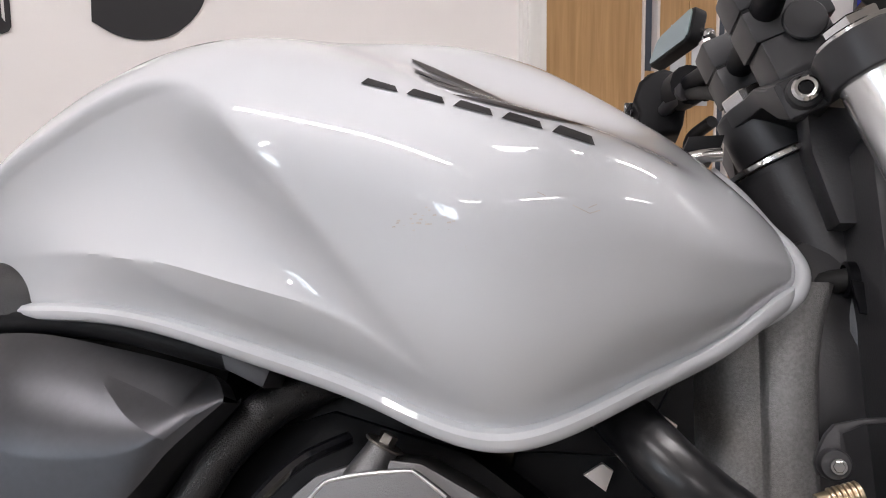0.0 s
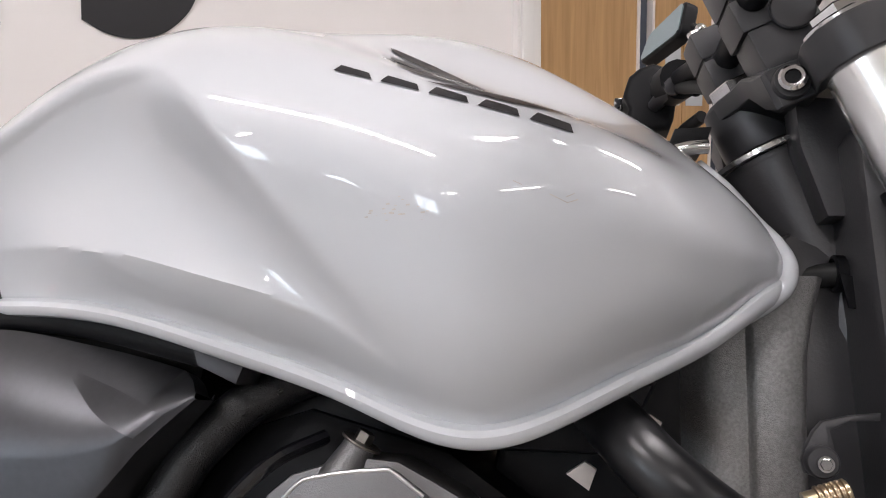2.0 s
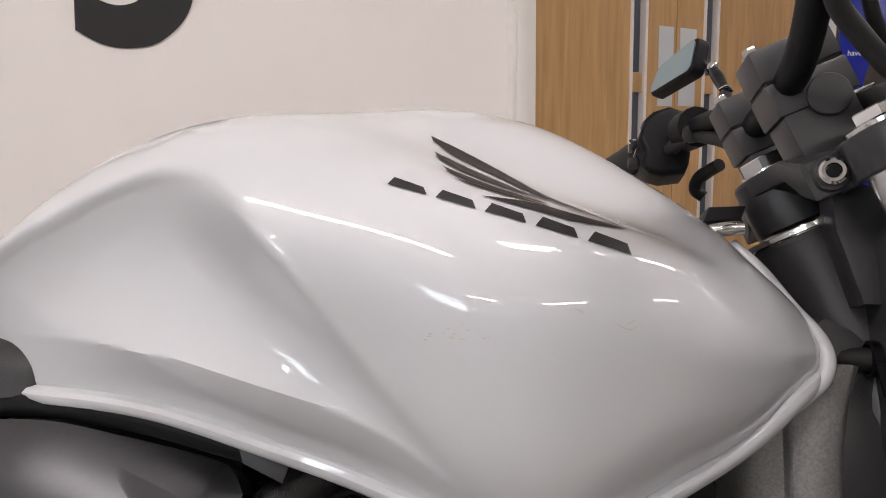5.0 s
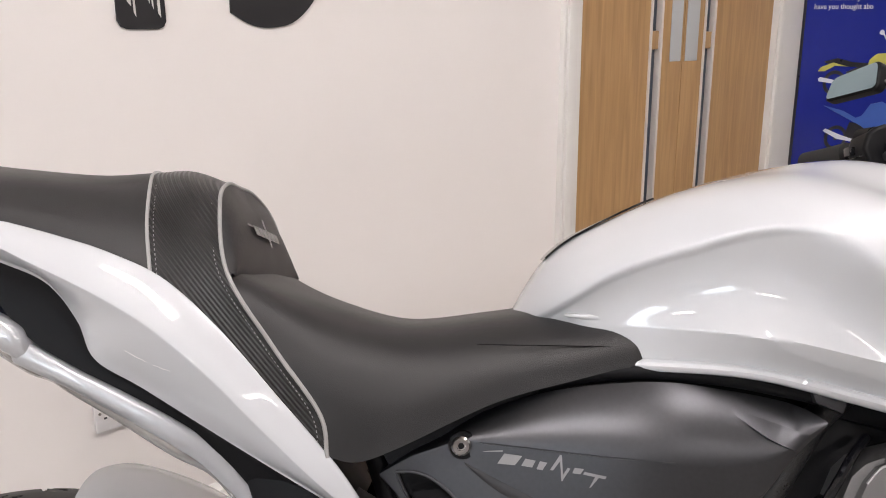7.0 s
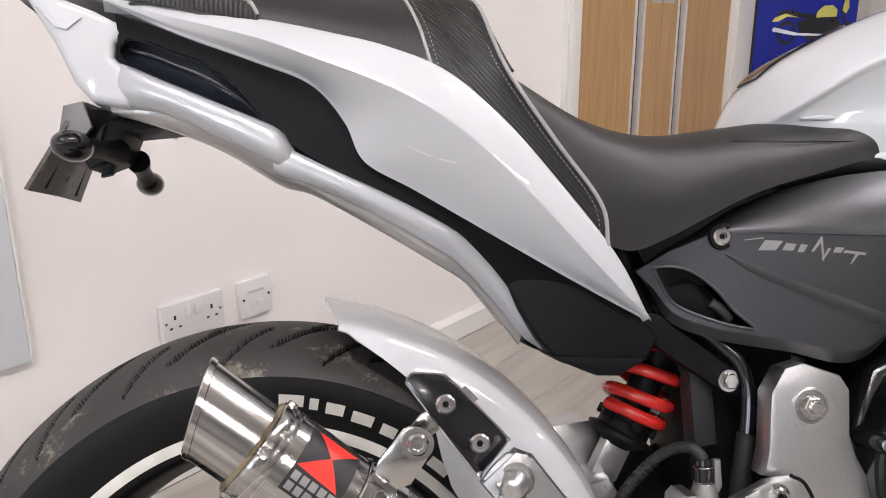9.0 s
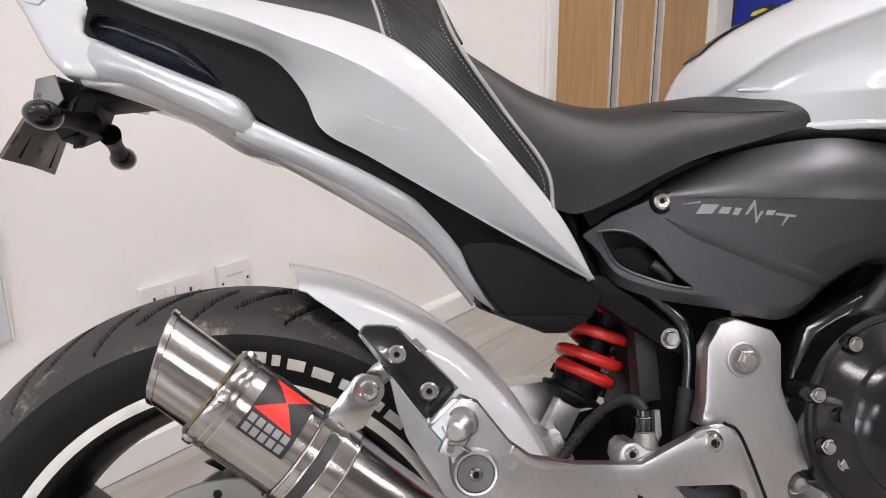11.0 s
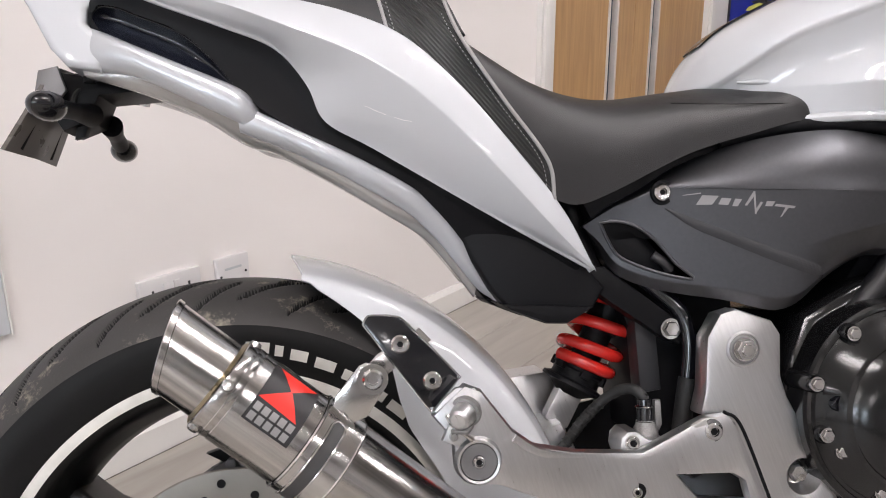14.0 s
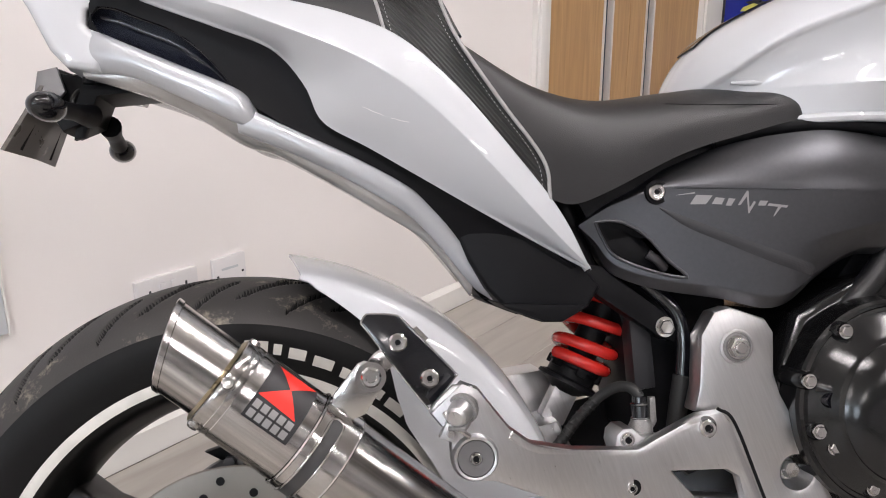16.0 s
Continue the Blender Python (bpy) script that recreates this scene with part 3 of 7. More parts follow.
LIP_Z = [0.782, 0.778, 0.768, 0.765, 0.760, 0.745, 0.7245, 0.7085, 0.735, 0.762, 0.7805, 0.788, 0.793]


BULGE = [0, 0.002, 0.006, 0.012, 0.018, 0.022, 0.022, 0.022, 0.018, 0.008, 0.003, 0.001, 0]
HOLLOW = [0, 0.001, 0.004, 0.008, 0.012, 0.014, 0.014, 0.010, 0, 0, 0, 0, 0]


def line3(y, z, n=280):
    return cubic(list(zip(TX, y, z)), n, TX)


def tank_rows(n=280):
    """Convex flank with a knee hollow cut into it behind a straight crease, and a flared band above the rolled rim."""
    zero = [0.0] * len(TX)
    lines = [line3(y, z, n) for y, z in ((zero, TOP_Z), (RIDGE_Y, RIDGE_Z), (EDGE_Y, EDGE_Z), (SHO_Y, SHO_Z), (LOW_Y, LOW_Z), (RIM_Y, RIM_Z), (LIP_Y, LIP_Z), (BULGE, HOLLOW))]
    rows = []
    for top, ridge, edge, sho, low, rim_p, lip, am in zip(*lines):
        side = []
        for f in (0.25, 0.5, 0.75, 0.9):
            p = sho.lerp(rim_p, f)
            p.y += am.y * (1 - abs(2 * f - 1) ** 3)
            side.append(p)
        r = cubic([Vector((ridge.x, -ridge.y, ridge.z)), top, ridge, edge, sho, *side, rim_p], 170, None, 1)
        for p in r:
            if p.z > sho.z + 0.004 or p.y < 0.5 * sho.y:
                continue
            d = -0.755 * (p.x - 0.755) - 0.656 * (p.z - 0.833)
            if d > -0.003:
                d = (d + 0.003) ** 2 / 0.012 if d < 0.003 else d
                m = 1 - (1 - min(1.0, d / 0.045)) ** 2
                m *= min(1.0, max(0.0, (sho.z + 0.004 - p.z) / 0.012))
                if p.z > low.z:
                    f = min(1, max(0, (sho.z - p.z) / max(0.004, sho.z - low.z)))
                    aim = sho.y + (low.y - sho.y) * f - am.z * math.sin(math.pi * f)
                else:
                    f = min(1, (low.z - p.z) / max(0.002, low.z - rim_p.z))
                    aim = low.y + (rim_p.y - low.y) * f
                p.y += (min(aim, p.y) - p.y) * m
        a, b = r[-1], lip
        k = min(1.0, (a.z - b.z) / 0.010)
        r += [a + k * Vector((0, -0.0006, -0.0010)), a + k * Vector((0, 0.0012, -0.0018)), a.lerp(b, 0.32) + k * Vector((0, 0.0034, 0)), a.lerp(b, 0.6) + k * Vector((0, 0.0044, 0)), a.lerp(b, 0.85) + k * Vector((0, 0.0036, 0)), b + k * Vector((0, 0.0016, -0.0006)),
              b + Vector((0, -0.0012, -0.0014)), b + Vector((0, -0.006, -0.0010)), b + Vector((0, -0.018, 0.002)), b + Vector((0, -0.032, 0.012))]
        r[0].y = 0.0
        rows.append(r)
    for k in (0.2, 0.4, 0.6, 0.8, 1.0):
        w = math.sqrt(max(0.0, 1 - k * k))
        rows.append([Vector((p.x + 0.004 * k, p.y * w, 0.809 + (p.z - 0.809) * (0.35 + 0.65 * w))) for p in rows[n - 1]])
    return both(rows)


TANK_GRID = tank_rows()
tank = part("fuel_tank", loft(TANK_GRID), M_PEARL, BIKE, "pearl white fuel tank with black wing marking", sharp=32)

for side in (-1, 1):
    part("tank_rim", tube([(x, side * y, z) for x, y, z in ((0.992, 0.082, 0.7725), (1.0065, 0.070, 0.7830), (1.0165, 0.0635, 0.7925), (1.0205, 0.058, 0.8010), (1.0205, 0.054, 0.8090), (1.0150, 0.053, 0.8185), (1.0070, 0.046, 0.8310), (0.9950, 0.036, 0.8520), (0.9800, 0.026, 0.8720))], [0.0030, 0.0046, 0.0056, 0.0056, 0.0052, 0.0046, 0.0042, 0.0040, 0.0030], 14, 70), M_PEARL, tank, "rolled white front rim of the tank")

from mathutils.bvhtree import BVHTree


def tree_of(rows):
    vs, fs = [], []
    m = len(rows[0])
    for r in rows:
        vs += r
    for i in range(len(rows) - 1):
        for j in range(m - 1):
            fs.append((i * m + j, i * m + j + 1, (i + 1) * m + j + 1, (i + 1) * m + j))
    return BVHTree.FromPolygons(vs, fs)


def decal(quads, tree, source, lift=0.0006, n=6):
    """Thin print on a curved surface: quads of (x, z) corners in the plane y = -0.15, thrown on the surface from a point beside it, or straight across if there is none."""
    bm = bmesh.new()
    for q in quads:
        rows = []
        for i in range(n + 1):
            row = []
            for j in range(n + 1):
                u, v = i / n, j / n
                x = (1 - v) * ((1 - u) * q[0][0] + u * q[1][0]) + v * ((1 - u) * q[3][0] + u * q[2][0])
                z = (1 - v) * ((1 - u) * q[0][1] + u * q[1][1]) + v * ((1 - u) * q[3][1] + u * q[2][1])
                p = Vector(source) if source else Vector((x, -0.6, z))
                way = (Vector((x, -0.15, z)) - p).normalized()
                hit, normal, _, _ = tree.ray_cast(p, way)
                if hit is None:
                    row.append(None)
                    continue
                if normal.dot(way) > 0:
                    normal = -normal
                row.append(hit + normal * lift)
            rows.append(row)
        for i in range(n):
            for j in range(n):
                c = [rows[i][j], rows[i + 1][j], rows[i + 1][j + 1], rows[i][j + 1]]
                if None not in c:
                    bm.faces.new([bm.verts.new(p) for p in c])
    bmesh.ops.remove_doubles(bm, verts=bm.verts, dist=1e-6)
    return bm


# --- seat: rear cushion, woven band over the hump, rider's cushion
S_REAR = [
    [(-0.117, 0, 0.940), (-0.115, 0.04, 0.937), (-0.110, 0.07, 0.929), (-0.105, 0.088, 0.923), (-0.099, 0.094, 0.918)],
    [(-0.100, 0, 0.962), (-0.098, 0.04, 0.958), (-0.091, 0.075, 0.945), (-0.086, 0.094, 0.930), (-0.082, 0.101, 0.917)],
    [(-0.072, 0, 0.966), (-0.071, 0.04, 0.961), (-0.066, 0.080, 0.946), (-0.062, 0.101, 0.928), (-0.060, 0.107, 0.911)],
    [(-0.018, 0, 0.960), (-0.018, 0.045, 0.955), (-0.015, 0.088, 0.941), (-0.009, 0.111, 0.917), (-0.006, 0.116, 0.895)],
    [(0.070, 0, 0.951), (0.070, 0.045, 0.947), (0.074, 0.088, 0.931), (0.084, 0.116, 0.900), (0.088, 0.125, 0.874)],
    [(0.122, 0, 0.953), (0.127, 0.045, 0.949), (0.137, 0.080, 0.933), (0.150, 0.118, 0.893), (0.160, 0.134, 0.849)],
]
PIP_A = [(0.196, 0, 0.940), (0.199, 0.05, 0.937), (0.207, 0.097, 0.914), (0.224, 0.130, 0.851), (0.264, 0.131, 0.788), (0.303, 0.129, 0.732), (0.309, 0.126, 0.695)]
S_BAND = [S_REAR[-1], [(0.160, 0, 0.953), (0.164, 0.05, 0.949), (0.174, 0.092, 0.927), (0.190, 0.124, 0.872), (0.234, 0.134, 0.783)], PIP_A]
S_RIDER = [
    [(0.232, 0, 0.852), (0.230, 0.07, 0.850), (0.226, 0.124, 0.846), (0.264, 0.130, 0.788), (0.303, 0.128, 0.732), (0.309, 0.124, 0.695)],
    [(0.300, 0, 0.823), (0.300, 0.065, 0.819), (0.306, 0.112, 0.796), (0.318, 0.127, 0.750), (0.334, 0.121, 0.690)],
    [(0.370, 0, 0.806), (0.370, 0.060, 0.801), (0.370, 0.100, 0.780), (0.370, 0.117, 0.745), (0.370, 0.118, 0.702)],
    [(0.450, 0, 0.813), (0.450, 0.055, 0.808), (0.450, 0.090, 0.791), (0.450, 0.106, 0.766), (0.452, 0.108, 0.738)],
    [(0.520, 0, 0.822), (0.520, 0.055, 0.815), (0.520, 0.088, 0.798), (0.520, 0.104, 0.778), (0.522, 0.106, 0.757)],
    [(0.556, 0, 0.820), (0.556, 0.055, 0.813), (0.556, 0.090, 0.802), (0.557, 0.104, 0.786), (0.558, 0.106, 0.766)],
    [(0.574, 0, 0.816), (0.574, 0.055, 0.811), (0.574, 0.090, 0.799), (0.575, 0.103, 0.786), (0.575, 0.105, 0.768)],
    [(0.585, 0, 0.803), (0.585, 0.055, 0.799), (0.5835, 0.088, 0.790), (0.5825, 0.099, 0.781), (0.5815, 0.101, 0.772)],
]
seat = part("seat", loft(both(sections(S_RIDER, 60, 36))), M_VINYL, BIKE, "black vinyl stepped seat", sharp=70)
REAR_GRID = sections(S_REAR, 60, 36)
part("passenger_cushion", loft(both(REAR_GRID)), M_VINYL, seat, "smooth black vinyl", sharp=70)
part("woven_band", loft(both(sections(S_BAND, 30, 40))), M_CARBON, seat, "carbon-look woven vinyl", sharp=70)
arch = spline(PIP_A[:4], 20)
base = spline([(0.232, 0, 0.850), (0.230, 0.07, 0.848), (0.226, 0.126, 0.846)], 20)
part("hump_front", loft(both([[a.lerp(b, s) + Vector((0.006 * math.sin(math.pi * s), 0, 0)) for a, b in zip(arch, base)] for s in np.linspace(0, 1, 8)])), M_VINYL, seat, sharp=70)


def full(path):
    """A path on the right-hand side, carried over the centre to the other side."""
    return [(x, -y, z) for x, y, z in reversed(path)] + [p for p in path if p[1] > 0]


part("piping", tube(full(S_REAR[-1]), 0.0017, 8, 80), M_PIPING, seat, "silver grey piping")
part("piping", tube(full(PIP_A), 0.0019, 8, 110), M_PIPING, seat, "silver grey piping")
# ribbed side panels at the rear, edged with piping
rear_tree = tree_of([[Vector((p.x, -p.y, p.z)) for p in r] for r in REAR_GRID])
RIB_T = [(-0.104, 0.930), (-0.097, 0.938), (-0.083, 0.943), (-0.060, 0.941), (-0.036, 0.938), (-0.017, 0.932), (-0.003, 0.923), (0.007, 0.913), (0.013, 0.902)]
RIB_B = [(-0.099, 0.921), (-0.086, 0.920), (-0.070, 0.915), (-0.050, 0.911), (-0.030, 0.906), (-0.012, 0.901), (0.0, 0.898), (0.008, 0.896), (0.014, 0.895)]


def on_cushion(x, z, lift):
    hit, normal, _, _ = rear_tree.ray_cast(Vector((x, -0.5, z)), Vector((0, 1, 0)))
    return Vector((x, (hit.y if hit else -0.094) - lift, z))


for side in (-1, 1):
    rows = []
    for a, b in zip(curve_at([(x, 0, z) for x, z in RIB_T], 60), curve_at([(x, 0, z) for x, z in RIB_B], 60)):
        row = []
        for k in np.linspace(0, 1, 14):
            q = a.lerp(b, k)
            p = on_cushion(q.x, q.z, 0.0006 + 0.0012 * math.sin(math.pi * k))
            row.append(Vector((p.x, -side * p.y if side > 0 else p.y, p.z)))
        rows.append(row)
    part("ribbed_panel", loft(rows), M_RIBS, seat, "ribbed black vinyl panel", sharp=70)
    part("piping", tube([tuple(r[0] + Vector((0, side * 0.0006, 0.0006))) for r in rows[4::4]] + [tuple(rows[-1][0])], 0.0017, 8, 60), M_PIPING, seat, "silver grey piping")
    if side < 0:
        rib_edge = [tuple(r[2]) for r in rows[6::5]]
seam = [(0.436, 0.1015, 0.7875), (0.470, 0.1005, 0.7865), (0.510, 0.1005, 0.7858), (0.552, 0.1030, 0.7850), (0.576, 0.1015, 0.7845)]
for side in (-1, 1):
    part("seam", tube([(x, side * (y + 0.0006), z + 0.0002) for x, y, z in seam], 0.0005, 6, 30), M_BLACK, seat)
    part("nose_lip", tube([(0.515, side * 0.082, 0.812), (0.545, side * 0.089, 0.810), (0.566, side * 0.094, 0.806), (0.580, side * 0.0985, 0.798), (0.587, side * 0.1015, 0.787), (0.5885, side * 0.103, 0.776), (0.588, side * 0.103, 0.766)], [0.0015, 0.0030, 0.0038, 0.0040, 0.0040, 0.0038, 0.003], 10, 40), M_PEARL, tank, "rounded white lip of the seat recess")


part("seat_base", slab([(0.345, 0.700), (0.380, 0.715), (0.450, 0.745), (0.530, 0.760), (0.55, 0.70), (0.45, 0.66), (0.37, 0.65)], -0.082, 0.082, 0.004), M_BLACK, seat, "black plastic seat base")


def stitches(path, gap=0.0042, off=0.006):
    """A row of tiny stitches beside a line of piping."""
    c = spline(path, 400)
    length = sum((c[i + 1] - c[i]).length for i in range(399))
    n = int(length / gap)
    c = spline(path, n * 2)
    bm = bmesh.new()
    for i in range(0, n * 2 - 1, 2):
        a, b = c[i], c[i + 1]
        s = b - a
        up = s.cross(Vector((0, -1, 0))).normalized() * 0.0004
        o = Vector((0, -0.0012, 0))
        bm.faces.new([bm.verts.new(p + o) for p in (a - up, b - up, b + up, a + up)])
    return bm


for path, dx in ((S_REAR[-1], 0.006), (PIP_A, -0.007)):
    part("stitching", stitches([(x + dx, -y, z) for x, y, z in path[2:]]), M_PIPING, seat, "pale stitching", smooth=False)
part("stitching", stitches(rib_edge), M_PIPING, seat, "pale stitching", smooth=False)
# plain emblem on the hump's front
for ya, za, yb_, zb, w in [(-0.058, 0.003, -0.042, 0.002, 0.0016), (0.007, 0.012, 0.005, -0.016, 0.0016)] + [(-0.038 + 0.0145 * k, -0.001 - 0.0008 * k, -0.0275 + 0.0145 * k, -0.0018 - 0.0008 * k, 0.009) for k in range(6)]:
    d = Vector((0, zb - za, ya - yb_)).normalized() * w / 2
    bm = bmesh.new()
    vs = [bm.verts.new((0.2222 + 0.4 * (0.895 - z) + s, y, z)) for s in (0.0, 0.0012) for y, z in ((ya + d.y, 0.895 + za + d.z), (yb_ + d.y, 0.895 + zb + d.z), (yb_ - d.y, 0.895 + zb - d.z), (ya - d.y, 0.895 + za - d.z))]
    for q in ((4, 5, 6, 7), (0, 1, 5, 4), (1, 2, 6, 5), (2, 3, 7, 6), (3, 0, 4, 7)):
        bm.faces.new([vs[k] for k in q])
    part("emblem", bm, M_GREY_MARK, seat, "plain silver emblem stroke", smooth=False)

# --- white side cowls of the tail
COWL_T = [(-0.128, 0.080, 0.930), (-0.066, 0.098, 0.917), (0.014, 0.116, 0.899), (0.076, 0.126, 0.883), (0.124, 0.134, 0.868), (0.173, 0.138, 0.845), (0.221, 0.138, 0.802), (0.269, 0.134, 0.746), (0.318, 0.122, 0.685), (0.351, 0.106, 0.628)]
COWL_R = [(-0.127, 0.081, 0.9285), (-0.066, 0.106, 0.905), (0.010, 0.127, 0.880), (0.058, 0.138, 0.860), (0.123, 0.149, 0.831), (0.169, 0.152, 0.804), (0.215, 0.149, 0.765), (0.261, 0.142, 0.717), (0.308, 0.128, 0.668), (0.350, 0.107, 0.629)]
COWL_B = [(-0.126, 0.079, 0.927), (-0.064, 0.100, 0.893), (0.008, 0.108, 0.864), (0.056, 0.109, 0.843), (0.085, 0.107, 0.809), (0.102, 0.106, 0.775), (0.145, 0.105, 0.749), (0.218, 0.105, 0.704), (0.289, 0.104, 0.661), (0.348, 0.103, 0.627)]
for side in (-1, 1):
    rows = []
    for a, r, b in zip(curve_at(COWL_T, 60), curve_at(COWL_R, 60), curve_at(COWL_B, 60)):
        inner_t = a + Vector((-0.004, -0.02, -0.006))
        inner_b = b + Vector((-0.004, -0.02, 0.006))
        up = a.lerp(r, 0.5) + Vector((0, 0.0015, 0.001))
        dn = r.lerp(b, 0.5) + Vector((0, 0.001, 0))
        sec = [inner_t, a - Vector((0, 0.003, 0)), a + Vector((0, 0.002, -0.002)), up, r.lerp(up, 0.14), r.lerp(dn, 0.14), dn, b + Vector((0, 0.001, 0.003)), b - Vector((0, 0.003, 0)), inner_b]
        rows.append([Vector((p.x, side * p.y, p.z)) for p in curve_at(sec, 41)])
    cowl = part("tail_cowl", loft(rows), M_PEARL, BIKE, "pearl white tail side cowl", sharp=60)
    if side < 0:
        cowl_tree = tree_of(rows)
        for (xa, za), (xb, zb) in (((0.1367, 0.7848), (0.1555, 0.7758)), ((0.1625, 0.7731), (0.1785, 0.7682))):
            pts = []
            for k in np.linspace(0, 1, 7):
                x, z = xa + (xb - xa) * k, za + (zb - za) * k
                hit = cowl_tree.ray_cast(Vector((x, -0.5, z)), Vector((0, 1, 0)))[0]
                if hit:
                    pts.append((x, hit.y, z + 0.0003 * math.sin(9 * k)))
            if len(pts) > 2:
                part("scratch", tube(pts, 0.0003, 6, 20), M_PLASTIC_W, cowl, "fine pale scratch")

# --- black infill, glossy hand slot, and silver rails below
RAIL_T = [(-0.136, 0.068, 0.880), (-0.108, 0.0845, 0.868), (-0.071, 0.092, 0.851), (-0.023, 0.098, 0.829), (0.016, 0.102, 0.811), (0.030, 0.099, 0.802), (0.038, 0.092, 0.790)]
RAIL_B = [(-0.140, 0.066, 0.838), (-0.112, 0.080, 0.832), (-0.073, 0.088, 0.824), (-0.025, 0.094, 0.801), (0.018, 0.098, 0.779), (0.032, 0.094, 0.772), (0.040, 0.088, 0.771)]
TRIM_T = [(0.020, 0.094, 0.797), (0.073, 0.100, 0.769), (0.120, 0.100, 0.746), (0.169, 0.096, 0.719), (0.195, 0.087, 0.700), (0.220, 0.079, 0.671), (0.249, 0.068, 0.628), (0.261, 0.064, 0.604)]
TRIM_B = [(0.020, 0.092, 0.770), (0.071, 0.095, 0.748), (0.120, 0.095, 0.723), (0.168, 0.090, 0.694), (0.190, 0.082, 0.676), (0.213, 0.074, 0.650), (0.242, 0.062, 0.614), (0.262, 0.060, 0.599)]


SLOT_T = [(-0.1125, 0.883), (-0.105, 0.892), (-0.088, 0.8895), (-0.069, 0.881), (-0.040, 0.869), (-0.022, 0.857), (-0.003, 0.839), (0.014, 0.817), (0.025, 0.8055)]
SLOT_B = [(-0.1125, 0.881), (-0.105, 0.869), (-0.092, 0.862), (-0.069, 0.852), (-0.048, 0.842), (-0.030, 0.8325), (-0.003, 0.819), (0.012, 0.811), (0.025, 0.805)]


def inside(x, z, poly):
    n, r = len(poly), False
    for i in range(n):
        (x0, z0), (x1, z1) = poly[i], poly[(i + 1) % n]
        if (z0 > z) != (z1 > z) and x < (x1 - x0) * (z - z0) / (z1 - z0) + x0:
            r = not r
    return r


def bar_between(top, bottom, bulge, n, side, depth=0.03):
    rows = []
    for a, b in zip(curve_at(top, n), curve_at(bottom, n)):
        sec = [a - Vector((0, depth, 0)), a - Vector((0, 0.004, -0.001)), a, a.lerp(b, 0.25) + Vector((0, bulge * 0.8, 0)), a.lerp(b, 0.6) + Vector((0, bulge, 0)), b + Vector((0, 0.001, 0.003)), b - Vector((0, 0.004, 0)), b - Vector((0, depth, -0.002))]
        rows.append([Vector((p.x, side * p.y, p.z)) for p in spline(sec, 24)])
    bm = loft(rows)
    for r in (rows[0], rows[-1]):
        bm.faces.new([bm.verts.new(p) for p in r])
    bmesh.ops.remove_doubles(bm, verts=bm.verts, dist=1e-6)
    return bm


